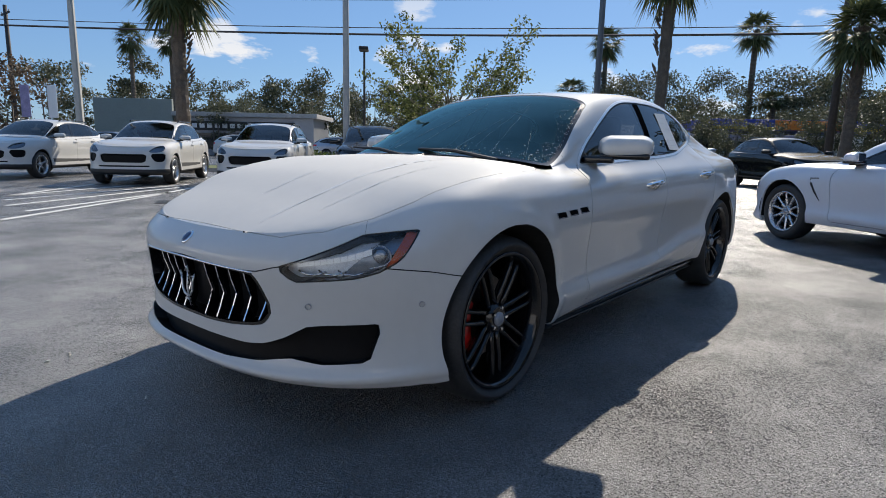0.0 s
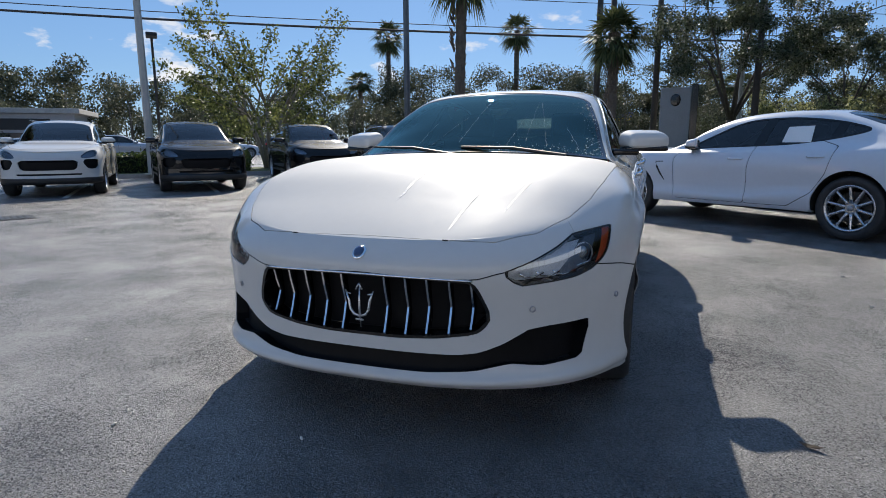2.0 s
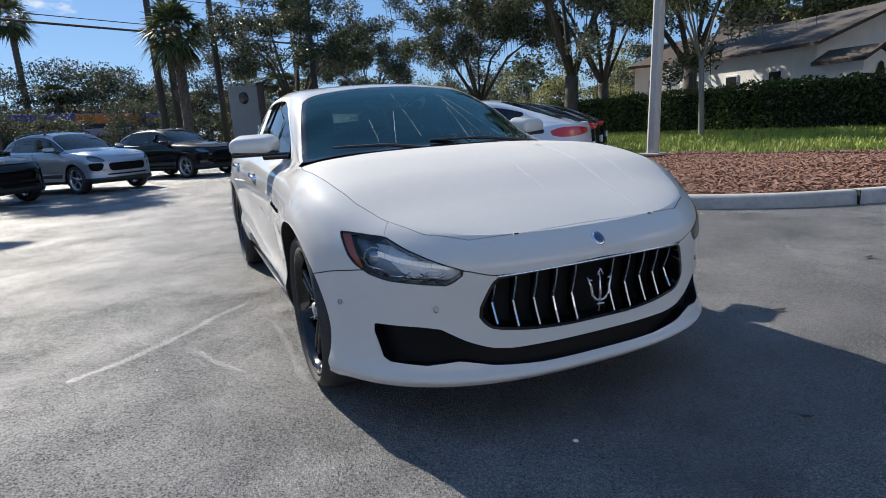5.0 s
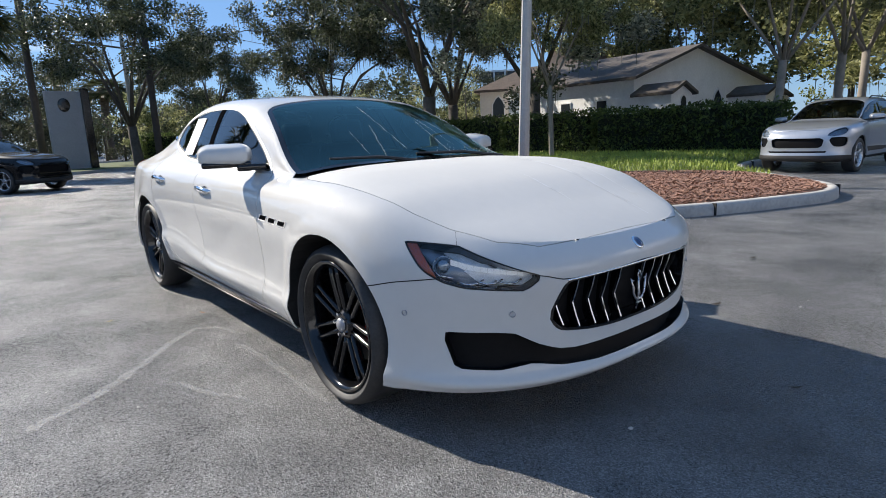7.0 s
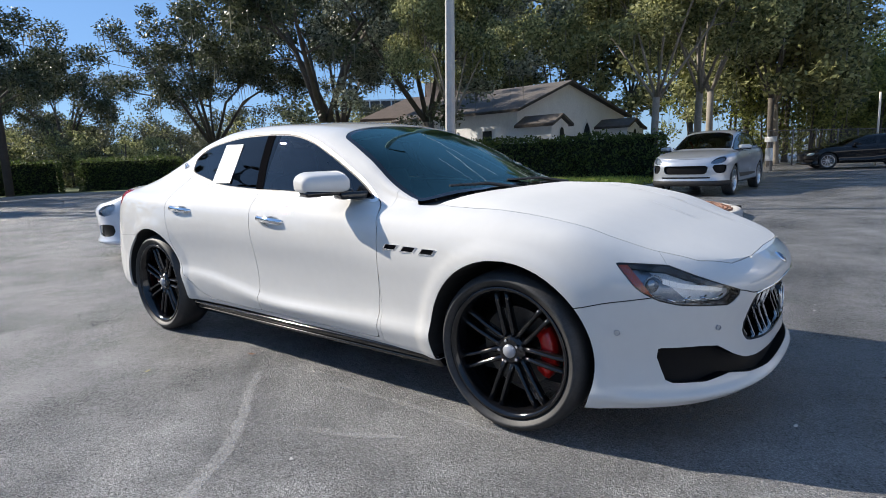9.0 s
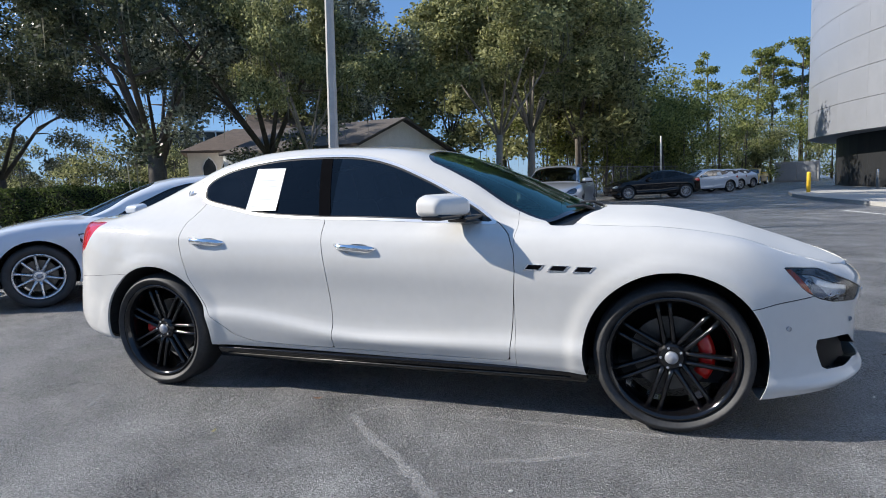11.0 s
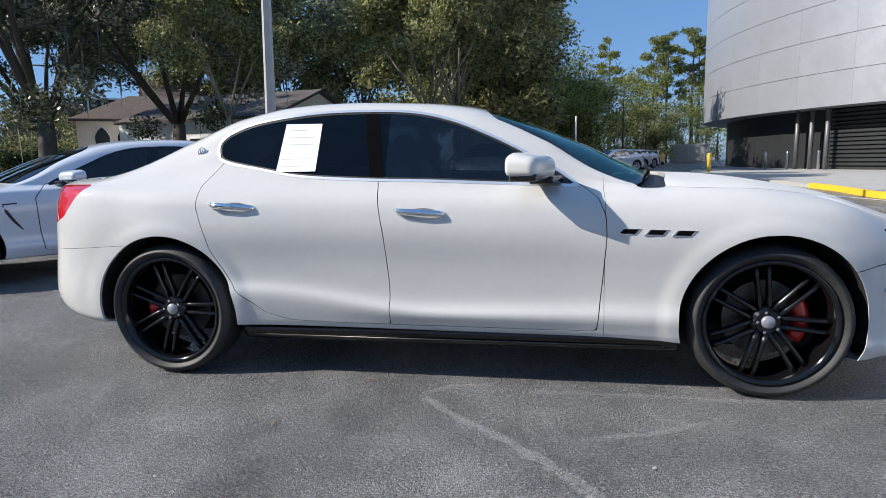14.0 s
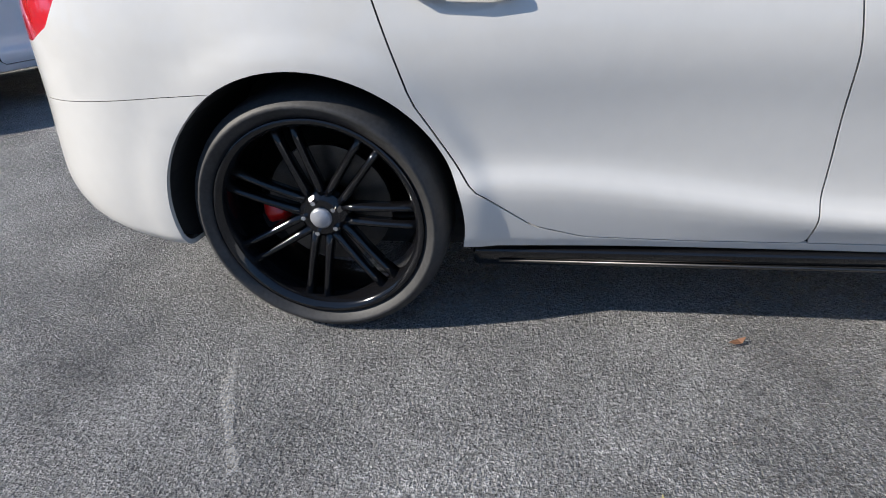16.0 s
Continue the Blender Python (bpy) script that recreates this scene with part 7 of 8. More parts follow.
tagged(verge.make("inside", "verge", LAWN), "grass verge between yard and road", "grass", kind="structure")
v = [(p[0], p[1], z) for p in VERGE for z in (0.0, 0.14)]
n2 = len(VERGE)
tagged(mesh_object("kerb", v, [(2 * i, 2 * ((i + 1) % n2), 2 * ((i + 1) % n2) + 1, 2 * i + 1) for i in range(n2)], CONCRETE, smooth=False), "pale concrete kerb of the verge", "kerb", kind="structure")

FAR_VERGE = rounded([(-27.6, 1.2), (-29.4, 4.0), (-30.3, 6.6), (-29.6, 9.0), (-27.2, 11.6), (-27.0, 13.6), (-31, 17), (-42, 20), (-42, 0), (-34, -1.0)], 4)
far_verge = Sheet(-43, -26, -2, 21, 0.5, lambda x, y: 0.12 + 0.0 * x)
far_verge.split("all", lambda p: outline_distance(p[:, :2], FAR_VERGE), "inside")
tagged(far_verge.make("inside", "verge", LAWN), "grass verge with clipped hedges at the road", "grass", kind="structure")
v = [(p[0], p[1], z) for p in FAR_VERGE for z in (0.0, 0.14)]
n2 = len(FAR_VERGE)
tagged(mesh_object("kerb", v, [(2 * i, 2 * ((i + 1) % n2), 2 * ((i + 1) % n2) + 1, 2 * i + 1) for i in range(n2)], CONCRETE, smooth=False), "pale concrete kerb of the far verge", "kerb", kind="structure")

# ---- poles, wires and signs ----
POLE_CONCRETE = material("pole_concrete", (0.46, 0.45, 0.42), 0.85, vary=0.15, scale=5, bump=0.3, depth=0.004)
POLE_WOOD = material("dark_pole", (0.075, 0.065, 0.06), 0.85, vary=0.3, scale=6, bump=0.4, depth=0.01)
POLE_STEEL = material("grey_steel_pole", (0.16, 0.16, 0.165), 0.5, 0.5, vary=0.15, scale=6)


def lamp_post(x, y, height, w0, w1, mat, label, turn=0.0, head=True, base=0.0, twin=False):
    post = empty("street_lamp", pose(x, y, base, 0, 0, turn), label, "lamp post")
    bm = bmesh.new()
    rows = []
    for z, w in ((-0.05, w0), (height, w1)):
        c = w * 0.22
        rows.append([bm.verts.new((sx, sy, z)) for sx, sy in ((-w / 2 + c, -w / 2), (w / 2 - c, -w / 2), (w / 2, -w / 2 + c), (w / 2, w / 2 - c), (w / 2 - c, w / 2), (-w / 2 + c, w / 2), (-w / 2, w / 2 - c), (-w / 2, -w / 2 + c))])
    for j in range(8):
        bm.faces.new((rows[0][j], rows[0][(j + 1) % 8], rows[1][(j + 1) % 8], rows[1][j]))
    bm.faces.new(rows[1])
    part("pole", bm, mat, post)
    bm = bmesh.new()
    block(bm, (-w0 * 0.95, -w0 * 0.95, 0.0), (w0 * 0.95, w0 * 0.95, 0.04), 0.01)
    part("base_plate", bm, mat, post)
    if twin:
        for q in (-1, 1):
            bm = bmesh.new()
            block(bm, (0.1 if q > 0 else -0.72, -0.48, height - 0.1), (0.72 if q > 0 else -0.1, 0.48, height + 0.08), 0.04)
            part("lamp_head", bm, BLACK_MATT, post)
    elif head:
        bm = bmesh.new()
        block(bm, (0.1, -0.2, height - 0.12), (0.85, 0.2, height + 0.02), 0.04)
        part("lamp_head", bm, BLACK_MATT, post)
    return post


bed_post = lamp_post(-4.95, 7.22, 9.5, 0.205, 0.135, POLE_CONCRETE, "tapered square concrete lamp post leaning slightly in the mulch bed", 20, base=0.26)
bed_post.matrix_world = Matrix.Translation((-4.95, 7.22, 0.255)) @ pose(0, 0, 0, -1.8, 0.9, 0) @ pose(0, 0, 0, 0, 0, 20)
lamp_post(-10.2, -13.7, 9.5, 0.24, 0.16, POLE_CONCRETE, "tall grey concrete lamp post behind parked cars", 45, base=0.1)
lamp_post(-4.9, -22.8, 9.5, 0.26, 0.16, POLE_CONCRETE, "tall grey concrete lamp post in the verge", 45)
lamp_post(-19.4, -8.8, 10.8, 0.24, 0.18, POLE_STEEL, "tall dark steel lamp post with two heads by the road", -35, twin=True)
lamp_post(-35.2, 6.1, 11.5, 0.26, 0.17, POLE_CONCRETE, "tall grey concrete pole behind the far verge", 60, base=0.12)
lamp_post(-14.6, -17.6, 5.2, 0.12, 0.09, POLE_WOOD, "thin black lamp post across the road", 45)
for x, y, h in ((-31.0, -1.9, 13.0), (-33.9, 1.3, 13.0), (-31.5, -1.2, 12.5), (-30.5, 6.2, 10.5), (-11.4, -56.5, 11.5)):
    pole = empty("utility_pole", pose(x, y, 0, 0, 0.8 if x < -33 else 0.0), "tall dark wooden utility pole", "utility pole", "utility poles")
    bm = bmesh.new()
    tube(bm, [(0, 0, -0.1), (0, 0, h / 2), (0.0, 0.05, h)], [0.19, 0.17, 0.14], 10)
    part("pole", bm, POLE_WOOD, pole, smooth=True)
    bm = bmesh.new()
    block(bm, (-0.06, -1.1, h - 0.7), (0.06, 1.1, h - 0.58), 0.01)
    part("cross_arm", bm, POLE_WOOD, pole)
    for q in (-0.95, 0.0, 0.95):
        bm = bmesh.new()
        bmesh.ops.create_cone(bm, cap_ends=True, segments=8, radius1=0.06, radius2=0.04, depth=0.16, matrix=pose(0, q, h - 0.5))
        part("insulator", bm, CONCRETE, pole)
for k, (lift, rad) in enumerate(((0.0, 0.075), (0.45, 0.03), (2.3, 0.025))):
    bm = bmesh.new()
    a, b = Vector((-11.4, -56.0, 9.9 + lift)), Vector((-45.5, 5.5, 8.5 + lift))
    tube(bm, [a.lerp(b, t) - Vector((0, 0, 0.5 * math.sin(math.pi * t))) for t in np.linspace(-0.35, 1.5, 38)], rad, 6)
    tagged(part("overhead_cable", bm, POLE_WOOD), "black overhead cable strung along the road", "cable", "overhead cables")

SIGN_GREY = material("sign_panel_grey", (0.30, 0.31, 0.33), 0.4, 0.3, vary=0.1, scale=2)
sign = empty("sign_pylon", pose(-32.7, 2.6, 0, 0, 0, 3), "tall grey sign pylon with a dark edge", "sign")
bm = bmesh.new()
block(bm, (-0.16, -1.0, 0), (0.16, 0.62, 4.1), 0.03)
part("panel", bm, SIGN_GREY, sign)
bm = bmesh.new()
block(bm, (-0.2, 0.63, 0), (0.2, 1.0, 4.25), 0.02)
part("edge", bm, BLACK_GLOSS, sign)
bm = bmesh.new()
bmesh.ops.create_uvsphere(bm, u_segments=16, v_segments=8, radius=1, matrix=pose(0.17, -0.2, 3.4) @ Matrix.Diagonal((0.02, 0.28, 0.35, 1)))
part("crest", bm, BLACK_GLOSS, sign)

# ---- buildings ----
STUCCO = material("white_stucco", (0.90, 0.89, 0.87), 0.9, vary=0.10, scale=1.2, bump=0.3, depth=0.01)
STUCCO_WARM = material("beige_stucco", (0.74, 0.68, 0.60), 0.9, vary=0.12, scale=1.2, bump=0.3, depth=0.01)
SHINGLE = material("dark_shingle_roof", (0.10, 0.085, 0.075), 0.9, vary=0.35, scale=2.5, bump=0.6, depth=0.02)
SHINGLE_BROWN = material("brown_shingle_roof", (0.125, 0.095, 0.078), 0.9, vary=0.3, scale=2.5, bump=0.6, depth=0.02)
PANE = material("dark_window_pane", (0.03, 0.035, 0.04), 0.12, spec=0.35, vary=0.2)
FRAME_WHITE = material("white_window_frame", (0.75, 0.75, 0.74), 0.5, vary=0.05)
METAL_PANEL = material("silver_metal_cladding", (0.37, 0.385, 0.42), 0.42, 0.4, vary=0.05, scale=0.6, rough_vary=0.06)
SLAT_DARK = material("dark_metal_slats", (0.045, 0.047, 0.05), 0.5, 0.5, vary=0.2, scale=4)


def gabled(parent, x0, x1, y0, y1, eave, ridge, wall, roof, over=0.35, names=("wall", "roof"), hip=0.0):
    """A gabled block with its ridge along x (local), and an overhanging roof with thickness."""
    bm = bmesh.new()
    ym = (y0 + y1) / 2
    ends = []
    for x in (x0, x1):
        ends.append([bm.verts.new(p) for p in ((x, y0, 0), (x, y1, 0), (x, y1, eave), (x, ym, eave + 0.01 if hip and x == x0 else ridge), (x, y0, eave))])
    bm.faces.new(ends[0])
    bm.faces.new(ends[1][::-1])
    for j in range(5):
        bm.faces.new((ends[0][j], ends[0][(j + 1) % 5], ends[1][(j + 1) % 5], ends[1][j]))
    bmesh.ops.recalc_face_normals(bm, faces=bm.faces)
    w = part(names[0], bm, wall, parent)
    bm = bmesh.new()
    slope = (ridge - eave) / (ym - y0)
    for s in (-1, 1):
        ye = ym + s * ((y1 - y0) / 2 + over)
        ze = eave - over * slope
        lo = [(x0 - over, ye, ze), (x1 + over, ye, ze), (x1 + over, ym, ridge + 0.02), (x0 - over + hip, ym, ridge + 0.02)]
        a = [bm.verts.new(p) for p in lo]
        b = [bm.verts.new((p[0], p[1], p[2] + 0.16)) for p in lo]
        bm.faces.new(a)
        bm.faces.new(b)
        for j in range(4):
            bm.faces.new((a[j], a[(j + 1) % 4], b[(j + 1) % 4], b[j]))
    if hip:
        tri = [(x0 - over, y0 - over, eave - over * slope), (x0 - over, y1 + over, eave - over * slope), (x0 - over + hip, ym, ridge + 0.02)]
        a = [bm.verts.new(p) for p in tri]
        b = [bm.verts.new((p[0], p[1], p[2] + 0.155)) for p in tri]
        bm.faces.new(a)
        bm.faces.new(b)
        for j in range(3):
            bm.faces.new((a[j], a[(j + 1) % 3], b[(j + 1) % 3], b[j]))
    bmesh.ops.recalc_face_normals(bm, faces=bm.faces)
    part(names[1], bm, roof, parent)
    return w


def arched_window(parent, x, y, z, w, h, pointed=True):
    """A window in a wall that faces out along local -y."""
    prof = [(-w / 2, 0), (w / 2, 0), (w / 2, h * 0.6)] + ([(w * 0.28, h * 0.85), (0, h), (-w * 0.28, h * 0.85)] if pointed else [(w * 0.35, h * 0.88), (0, h), (-w * 0.35, h * 0.88)]) + [(-w / 2, h * 0.6)]
    frame_ob = None
    for nm, k, d, mat in (("window", 1.18, 0.04, FRAME_WHITE), ("pane", 1.0, 0.06, PANE)):
        bm = bmesh.new()
        a = [bm.verts.new((x + px * k, y - d, z + pz * k - (k - 1) * h * 0.5)) for px, pz in prof]
        b = [bm.verts.new((x + px * k, y + 0.02, z + pz * k - (k - 1) * h * 0.5)) for px, pz in prof]
        bm.faces.new(a)
        for j in range(len(a)):
            bm.faces.new((a[j], a[(j + 1) % len(a)], b[(j + 1) % len(a)], b[j]))
        bmesh.ops.recalc_face_normals(bm, faces=bm.faces)
        made = part(nm, bm, mat, frame_ob or parent)
        frame_ob = frame_ob or made


church = empty("church", Matrix.Translation((-13.2, 31.4, 0)) @ pose(0, 0, 0, 0, 0, 86), "white stucco church with a dark shingle roof", "house")
# local: x along the gabled front, y away from it


def gable_front(parent, x0, x1, xm, y0, y1, eave, ridge, over, names):
    """A gabled block with its ridge along y (local) and an overhanging roof."""
    bm = bmesh.new()
    outline = [(x0, 0), (x1, 0), (x1, eave), (xm, ridge), (x0, eave)]
    near = [bm.verts.new((x, y0, z)) for x, z in outline]
    away = [bm.verts.new((x, y1, z)) for x, z in outline]
    bm.faces.new(near)
    bm.faces.new(away[::-1])
    for j in range(5):
        bm.faces.new((near[j], near[(j + 1) % 5], away[(j + 1) % 5], away[j]))
    bmesh.ops.recalc_face_normals(bm, faces=bm.faces)
    part(names[0], bm, STUCCO, parent)
    bm = bmesh.new()
    for xe in (x0, x1):
        drop = over * (ridge - eave) / abs(xm - xe)
        xo = xe + math.copysign(over, xe - xm)
        lo = [(xo, y0 - over, eave - drop + 0.03), (xo, y1, eave - drop + 0.03), (xm, y1, ridge + 0.03), (xm, y0 - over, ridge + 0.03)]
        a = [bm.verts.new(p) for p in lo]
        b = [bm.verts.new((p[0], p[1], p[2] + 0.15)) for p in lo]
        bm.faces.new(a)
        bm.faces.new(b)
        for j in range(4):
            bm.faces.new((a[j], a[(j + 1) % 4], b[(j + 1) % 4], b[j]))
    bmesh.ops.recalc_face_normals(bm, faces=bm.faces)
    part(names[1], bm, SHINGLE, parent)


gable_front(church, -6.6, 6.6, -1.2, 0, 9.5, 3.5, 5.25, 0.35, ("wall", "roof"))
for x0, half, deep in ((-5.85, 0.85, 2.2), (3.2, 0.9, 2.2), (7.9, 1.25, 0.3)):
    gable_front(church, x0 - half, x0 + half, x0, -deep, -0.01 if x0 < 6 else 3.0, 2.62, 3.02, 0.22, ("porch_wall", "porch_roof"))
    if x0 < 6:
        arched_window(church, x0 + 0.1, -deep, 1.75, 0.42, 0.75, False)
arched_window(church, 1.1, 0.0, 0.9, 1.0, 2.1)
for y in (2.0, 4.6, 7.2):
    bm = bmesh.new()
    block(bm, (-6.66, y - 0.4, 1.5), (-6.59, y + 0.4, 2.6), 0.02)
    made = part("window", bm, FRAME_WHITE, church)
    bm = bmesh.new()
    block(bm, (-6.68, y - 0.32, 1.58), (-6.6, y + 0.32, 2.52), 0.01)
    part("pane", bm, PANE, made)
wing = empty("church_wing", Matrix.Translation((-24.2, 27.5, 0)) @ pose(0, 0, 0, 0, 0, 38.4), "long low beige church wing with arched windows", "house")
gabled(wing, -2.6, 2.6, 0, 8, 3.9, 5.5, STUCCO_WARM, SHINGLE_BROWN, hip=3.2)
for x in (-1.35, -0.2, 1.4):
    arched_window(wing, x, 0.0, 2.1, 0.75, 1.35)
manse = empty("house", Matrix.Translation((-30.8, 41.3, 0)) @ pose(0, 0, 0, 0, 0, 42), "beige stucco house with a brown shingle roof", "house")
gabled(manse, -1.5, 6.0, 0, 9, 5.6, 8.4, STUCCO_WARM, SHINGLE_BROWN)
for x in (0.2, 2.4, 4.6):
    arched_window(manse, x, 0.0, 2.0, 1.1, 1.8, False)
office = empty("office_building", Matrix.Translation((-52.6, 59.4, 0)) @ pose(0, 0, 0, 0, 0, 45), "white framed glass office building beyond trees", "building")
bm = bmesh.new()
block(bm, (-6, 0.1, 0), (6, 10, 9.4))
part("wall", bm, PANE, office)
for k in range(9):
    bm = bmesh.new()
    block(bm, (-6.0 + 1.5 * k - 0.09, -0.05, 0), (-6.0 + 1.5 * k + 0.09, 0.1, 9.5))
    part("mullion", bm, FRAME_WHITE, office)
for z in (0.1, 1.6, 3.1, 4.6, 6.1, 7.6, 9.2):
    bm = bmesh.new()
    block(bm, (-6.1, -0.07, z), (6.1, 0.1, z + 0.2))
    part("transom", bm, FRAME_WHITE, office)

# curved showroom clad in metal panels
DRUM, DRUM_R, SOFFIT, DRUM_TOP = Vector((32.7, 36.7)), 22.0, 3.05, 12.4
show = empty("showroom", Matrix.Translation((DRUM.x, DRUM.y, 0)), "curved showroom clad in silver metal panels above a dark base", "building")
bm = bmesh.new()
ring(bm, [(DRUM_R - 0.12, SOFFIT), (DRUM_R - 0.12, DRUM_TOP - 0.1), (0.5, DRUM_TOP - 0.1), (0.5, SOFFIT)], 96, axis="z")
bmesh.ops.recalc_face_normals(bm, faces=bm.faces)
part("drum_core", bm, METAL_PANEL, show)
bm = bmesh.new()
ring(bm, [(DRUM_R - 1.6, 0), (DRUM_R - 1.6, SOFFIT + 0.05), (DRUM_R - 1.9, SOFFIT + 0.05), (DRUM_R - 1.9, 0)], 96, axis="z")
bmesh.ops.recalc_face_normals(bm, faces=bm.faces)
part("base_wall", bm, SLAT_DARK, show)
panel_mesh = {}
rows_z = np.linspace(SOFFIT, DRUM_TOP, 7)
A0, A1, NA = 165, 300, 18
for i in range(NA):
    mid_a = A0 + (A1 - A0) * (i + 0.5) / NA
    for j in range(6):
        if j not in panel_mesh:
            half = radians((A1 - A0) / NA / 2) - 0.00012
            vv, ff = [], []
            lo, hi = rows_z[j] + 0.010, rows_z[j + 1] - 0.010
            for q in range(7):
                a = -half + 2 * half * q / 6
                vv += [(DRUM_R * math.cos(a), DRUM_R * math.sin(a), z) for z in (lo, hi)]
                if q:
                    ff.append((2 * q - 2, 2 * q, 2 * q + 1, 2 * q - 1))
            for a0, a1, z0, z1 in ((-half, half, lo, lo), (-half, half, hi, hi), (-half, -half, lo, hi), (half, half, lo, hi)):
                k0 = len(vv)
                pa, pb = (a0, z0), (a1, z1)
                vv += [(rr * math.cos(t[0]), rr * math.sin(t[0]), t[1]) for rr in (DRUM_R, DRUM_R - 0.11) for t in (pa, pb)]
                ff.append((k0, k0 + 1, k0 + 3, k0 + 2))
            me = bpy.data.meshes.new("cladding_panel")
            me.from_pydata(vv, [], ff)
            me.shade_smooth()
            me.materials.append(METAL_PANEL)
            panel_mesh[j] = me
        ob = new("cladding_panel", panel_mesh[j])
        ob.parent = show
        ob.matrix_basis = pose(0, 0, 0, 0, 0, mid_a)
for k in range(15):
    bm = bmesh.new()
    z = 0.12 + 0.195 * k
    for a0 in np.arange(204, 236, 4.0):
        p = [((DRUM_R - 1.45) * math.cos(radians(a)), (DRUM_R - 1.45) * math.sin(radians(a))) for a in (a0, a0 + 4.0)]
        q = [((DRUM_R - 1.62) * math.cos(radians(a)), (DRUM_R - 1.62) * math.sin(radians(a))) for a in (a0, a0 + 4.0)]
        vs = [bm.verts.new((x, y, zz)) for (x, y), zz in ((p[0], z), (p[1], z), (p[1], z + 0.12), (p[0], z + 0.12), (q[0], z + 0.03), (q[1], z + 0.03), (q[1], z + 0.15), (q[0], z + 0.15))]
        for f4 in ((0, 1, 2, 3), (3, 2, 6, 7), (4, 5, 1, 0)):
            bm.faces.new([vs[i] for i in f4])
    part("wall_slat", bm, SLAT_DARK, show)
for a in (200, 202.5, 205, 228, 238, 247):
    bm = bmesh.new()
    tube(bm, [((DRUM_R - 1.0) * math.cos(radians(a)), (DRUM_R - 1.0) * math.sin(radians(a)), -0.02), ((DRUM_R - 1.0) * math.cos(radians(a)), (DRUM_R - 1.0) * math.sin(radians(a)), SOFFIT)], 0.11, 12)
    part("column", bm, POLE_STEEL, show, smooth=True)
WALK = rounded([(7.3, 25.5), (8.0, 15.2), (7.75, 10.3), (8.6, 4.0), (16, -6), (36, -8), (50, 20), (40, 46), (20, 46), (10, 35)], 5)
walkway = Sheet(7, 51, -9, 47, 1.0, lambda x, y: 0.12 + 0.0 * x)
walkway.split("all", lambda p: outline_distance(p[:, :2], WALK), "inside")
tagged(walkway.make("inside", "pavement", CONCRETE), "pale concrete pavement round the showroom", "pavement", kind="structure")
for nm, lo, hi, mat, text in (("kerb", 0, len(WALK), CONCRETE, "pale concrete kerb of the pavement"), ("kerb", 5, 12, YELLOW_PAINT, "yellow painted kerb in front of the showroom")):
    v, f = [], []
    idx = [(i % len(WALK)) for i in range(lo, hi + 1)]
    out = 0.0 if mat is CONCRETE else 0.012
    for i in idx:
        c2 = WALK[i] + (WALK[i] - WALK.mean(0)) / np.linalg.norm(WALK[i] - WALK.mean(0)) * out
        cin = WALK[i] - (WALK[i] - WALK.mean(0)) / np.linalg.norm(WALK[i] - WALK.mean(0)) * 0.15
        v += [(c2[0], c2[1], 0), (c2[0], c2[1], 0.13 + out), (cin[0], cin[1], 0.132 + out)]
    for k in range(len(idx) - 1):
        f += [(3 * k, 3 * k + 3, 3 * k + 4, 3 * k + 1), (3 * k + 1, 3 * k + 4, 3 * k + 5, 3 * k + 2)]
    tagged(mesh_object(nm, v, f, mat, smooth=False), text, "kerb", kind="structure")
STEEL_BRIGHT = material("brushed_steel", (0.55, 0.55, 0.56), 0.3, 1.0, vary=0.1, scale=10)
for x, y, mat, text in ((8.3, 27.6, YELLOW_PAINT, "yellow painted steel bollard"), (12.2, 31.5, STEEL_BRIGHT, "brushed steel bollard by the showroom"), (12.9, 30.4, STEEL_BRIGHT, "brushed steel bollard by the showroom"), (13.6, 28.4, STEEL_BRIGHT, "brushed steel bollard by the showroom")):
    bm = bmesh.new()
    tube(bm, [(x, y, 0), (x, y, 0.98), (x, y, 1.04), (x, y, 1.07)], [0.085, 0.085, 0.07, 0.02], 14)
    tagged(part("bollard", bm, mat, smooth=True), text, "bollard", "bollards")

# fence, sign box and bin store at the north end
fence = empty("chain_link_fence", label="grey chain-link fence with steel posts", category="fence")
fa, fb = Vector((-2.6, 31.0)), Vector((9.0, 62.0))
for k in range(15):
    p = fa.lerp(fb, k / 14)
    bm = bmesh.new()
    tube(bm, [(p.x, p.y, 0), (p.x, p.y, 1.9)], 0.035, 8)
    part("fence_post", bm, POLE_STEEL, fence, smooth=True)
for z in (0.08, 1.85):
    bm = bmesh.new()
    tube(bm, [(fa.x, fa.y, z), (fb.x, fb.y, z)], 0.022, 6)
    part("fence_rail", bm, POLE_STEEL, fence, smooth=True)
bm = bmesh.new()
ln = (fb - fa).length
d = (fb - fa).normalized()
for s in (1, -1):
    for k in range(int(ln / 0.22)):
        p = fa + d * (k * 0.22 + (0 if s > 0 else 1.8))
        q = p + d * 1.8 * s
        o = Vector((-d.y, d.x)) * 0.003
        bm.faces.new([bm.verts.new((*(p + o), 0.08)), bm.verts.new((*(p - o + d * 0.008), 0.08)), bm.verts.new((*(q - o + d * 0.008), 1.85)), bm.verts.new((*(q + o), 1.85))])
part("wire_mesh", bm, POLE_STEEL, fence)
store = empty("bin_store", pose(15.0, 63.0, 0, 0, 0, -15), "grey walled bin store with steel gates", "bin store")
bm = bmesh.new()
block(bm, (-1.9, 0, 0), (1.9, 3, 2.0), 0.03)
part("wall", bm, CONCRETE, store)
for x in (-0.85, 0.85):
    bm = bmesh.new()
    block(bm, (x - 0.82, -0.06, 0.1), (x + 0.82, 0.0, 1.85), 0.02)
    part("gate", bm, SIGN_GREY, store)
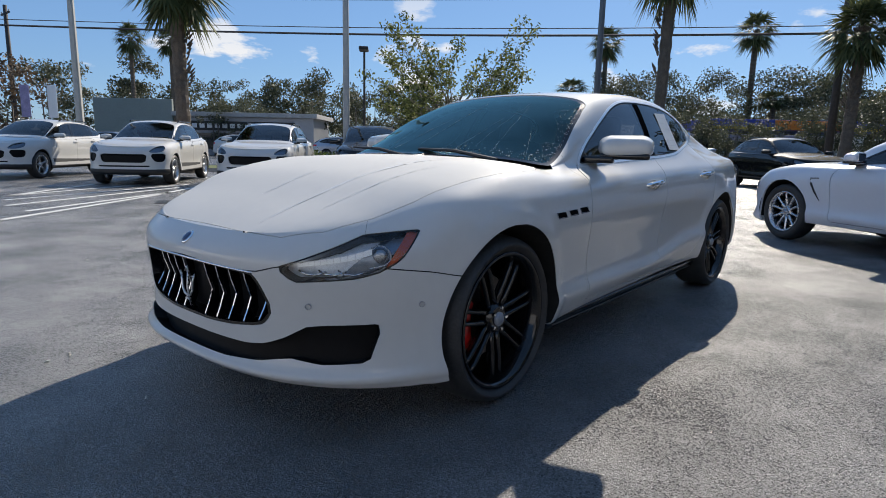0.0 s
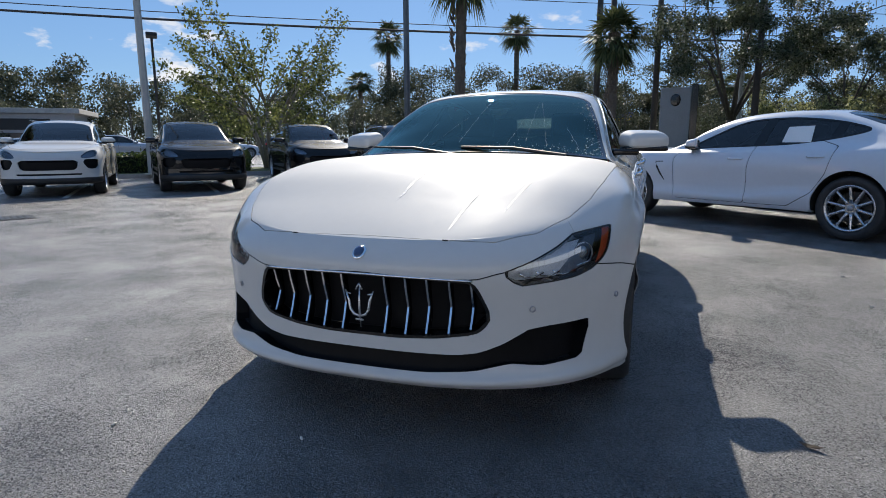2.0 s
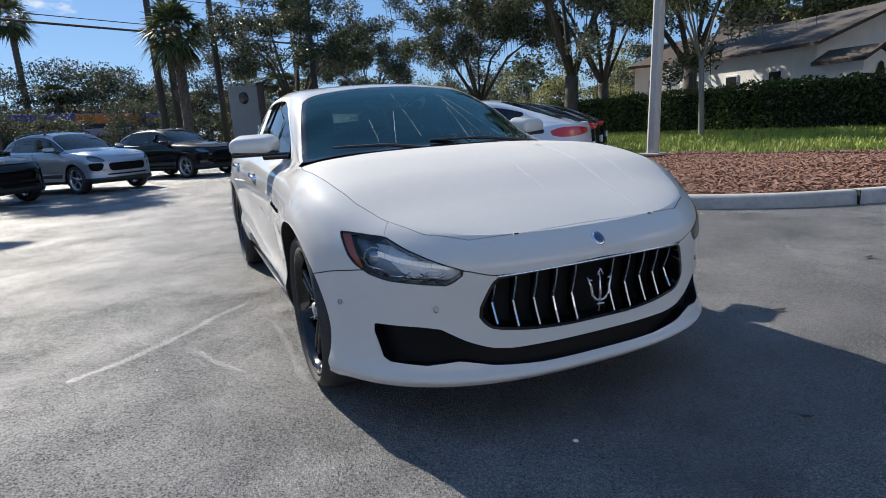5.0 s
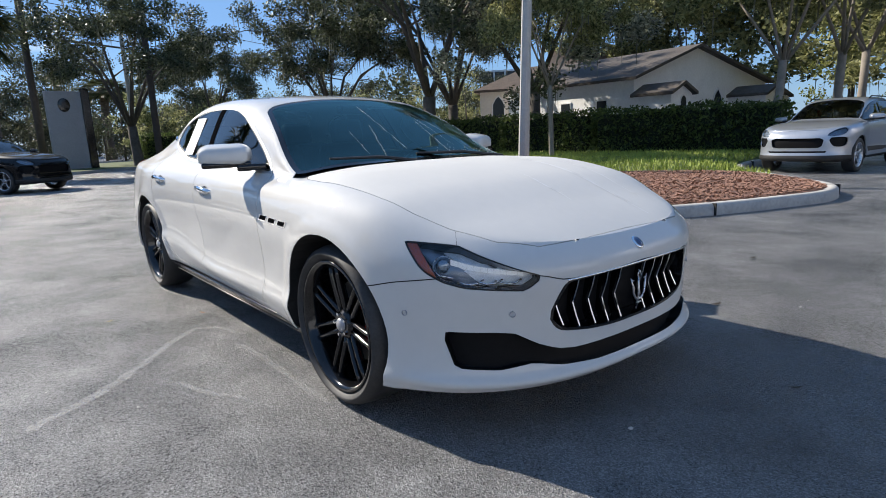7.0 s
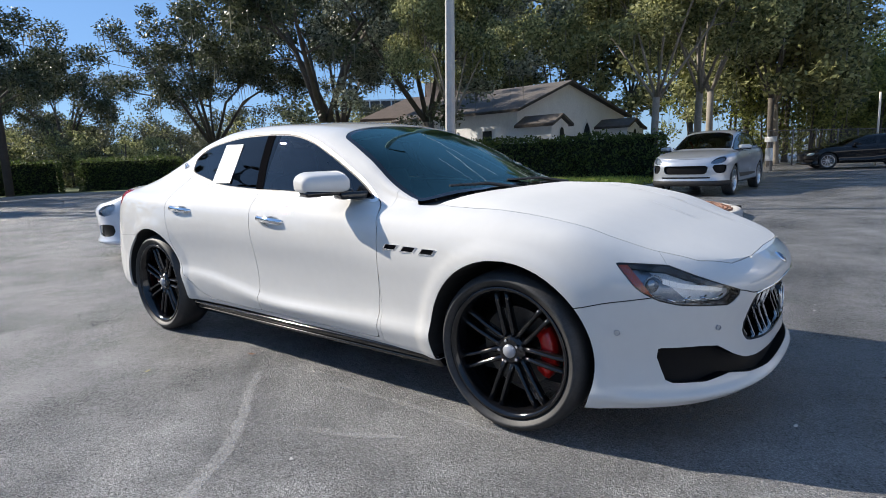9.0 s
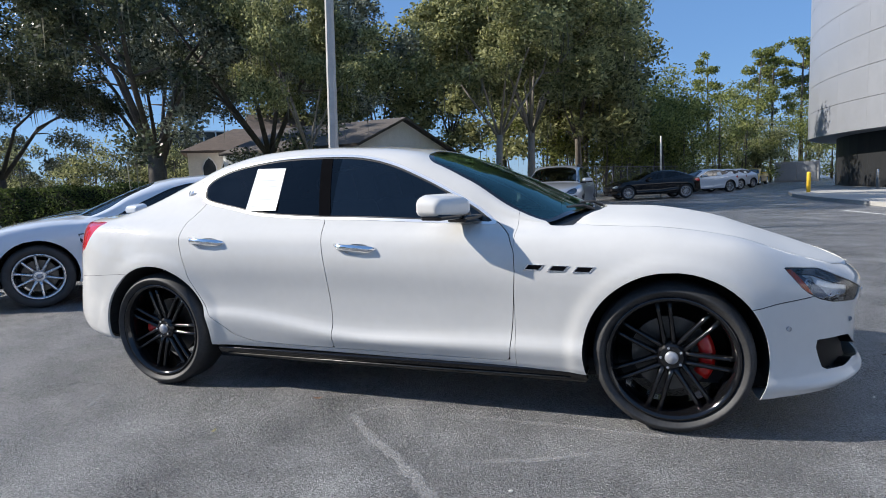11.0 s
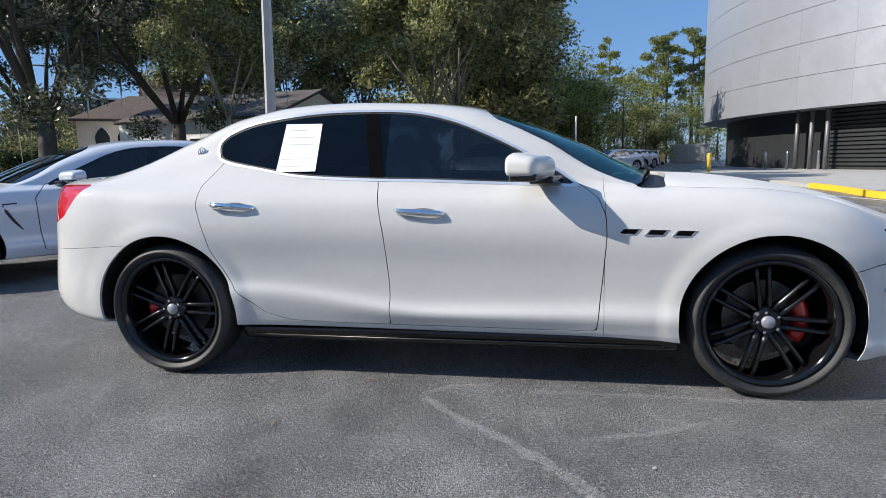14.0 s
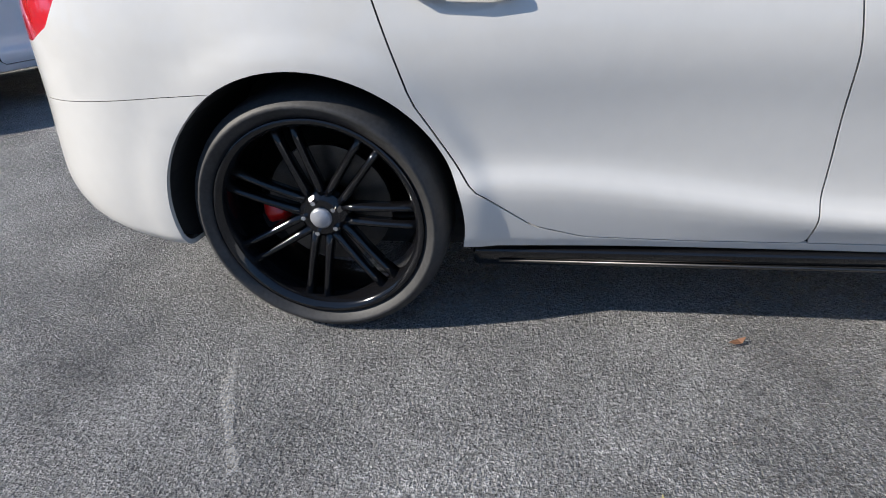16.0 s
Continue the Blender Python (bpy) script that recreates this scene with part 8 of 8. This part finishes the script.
box = empty("sign_post", pose(-1.75, 26.6, 0, 0, 0, -30), "white control box on a steel post", "sign")
for nm, lo, hi, mat in (("post", (-0.05, -0.05, 0), (0.05, 0.05, 1.5), POLE_STEEL), ("box", (-0.14, -0.2, 0.45), (0.14, -0.05, 1.0), FRAME_WHITE), ("sign_board", (-0.3, -0.08, 1.28), (0.3, -0.05, 1.5), FRAME_WHITE)):
    bm = bmesh.new()
    block(bm, lo, hi, 0.01)
    part(nm, bm, mat, box)
bm = bmesh.new()
tube(bm, [(1.9, 30.5, 0), (1.9, 30.5, 3.3)], 0.045, 8)
tagged(part("marker_pole", bm, STUCCO_WARM, smooth=True), "thin pale timber pole at the fence", "pole")

# across the road: fuel station, shop and boards
BLUE = material("station_blue", (0.02, 0.05, 0.30), 0.4, vary=0.1)
ORANGE = material("station_orange", (0.75, 0.20, 0.02), 0.4, vary=0.1)
STRIPE_Y = material("station_yellow", (0.75, 0.50, 0.04), 0.4, vary=0.1)
station = empty("fuel_station", Matrix.Translation((-64, -10, 0)) @ pose(0, 0, 0, 0, 0, 130), "fuel station with a blue and orange striped canopy", "building")
for nm, lo, hi, mat in (
    ("canopy", (-9, -4, 3.3), (9, 4, 4.3), BLUE), ("canopy_stripe", (-3, -4.06, 3.35), (3.5, -4.0, 4.25), ORANGE), ("canopy_stripe", (3.5, -4.06, 3.35), (9.02, -4.0, 3.7), STRIPE_Y), ("canopy_stripe", (-9.0, -4.06, 3.35), (-3, -4.0, 3.6), STRIPE_Y),
    ("column", (-6, -0.2, 0), (-5.6, 0.2, 3.3), FRAME_WHITE), ("column", (5.6, -0.2, 0), (6, 0.2, 3.3), FRAME_WHITE), ("column", (-0.2, -0.2, 0), (0.2, 0.2, 3.3), FRAME_WHITE), ("shop", (-12, 5, 0), (12, 11, 3.2), STUCCO_WARM), ("shop_window", (-9, 4.9, 0.6), (8, 5.0, 2.4), PANE),
):
    bm = bmesh.new()
    block(bm, lo, hi, 0.03)
    part(nm, bm, mat, station)
shop = empty("shop", Matrix.Translation((-23.2, -41.2, 0)) @ pose(0, 0, 0, 0, 0, 129.5), "low grey roadside shop with a dark sign band", "building")
for nm, lo, hi, mat in (("wall", (-5.5, 0, 0), (5.5, 6, 3.1), SIGN_GREY), ("roof_edge", (-5.9, -0.5, 3.1), (5.9, 6.3, 3.45), CONCRETE), ("sign_band", (-5.0, -0.08, 2.0), (4.0, 0.0, 2.75), BLACK_MATT), ("window", (-4.4, -0.06, 0.5), (4.4, 0.0, 1.8), PANE)):
    bm = bmesh.new()
    block(bm, lo, hi, 0.02)
    part(nm, bm, mat, shop)
for k in range(9):
    bm = bmesh.new()
    block(bm, (-4.4 + 0.62 * k, -0.11, 2.2), (-4.0 + 0.62 * k, -0.08, 2.55))
    part("sign_letter_bar", bm, FRAME_WHITE, shop)
board = empty("board_wall", Matrix.Translation((-17.2, -48.0, 0)) @ pose(0, 0, 0, 0, 0, 129.5), "plain grey-green screen wall by the road", "wall")
bm = bmesh.new()
block(bm, (-3.2, 0, 0), (3.2, 0.3, 4.4), 0.02)
part("panel", bm, material("screen_green_grey", (0.26, 0.29, 0.26), 0.8, vary=0.1, scale=1), board)
BANNER = material("banner_violet", (0.30, 0.26, 0.42), 0.7, vary=0.4, scale=3)
for x, y, mat in ((-5.9, -33.7, BANNER), (-6.8, -32.7, FRAME_WHITE)):
    flag = empty("feather_flag", pose(x, y, 0, 0, 0, 30), "tall fabric advertising flag on a pole", "flag", "flags")
    bm = bmesh.new()
    tube(bm, [(0, 0, 0), (0, 0, 3.7)], 0.02, 6)
    part("flag_pole", bm, POLE_STEEL, flag)
    bm = bmesh.new()
    block(bm, (-0.01, 0.02, 2.1), (0.01, 0.55, 3.7), 0.004)
    part("cloth", bm, mat, flag)
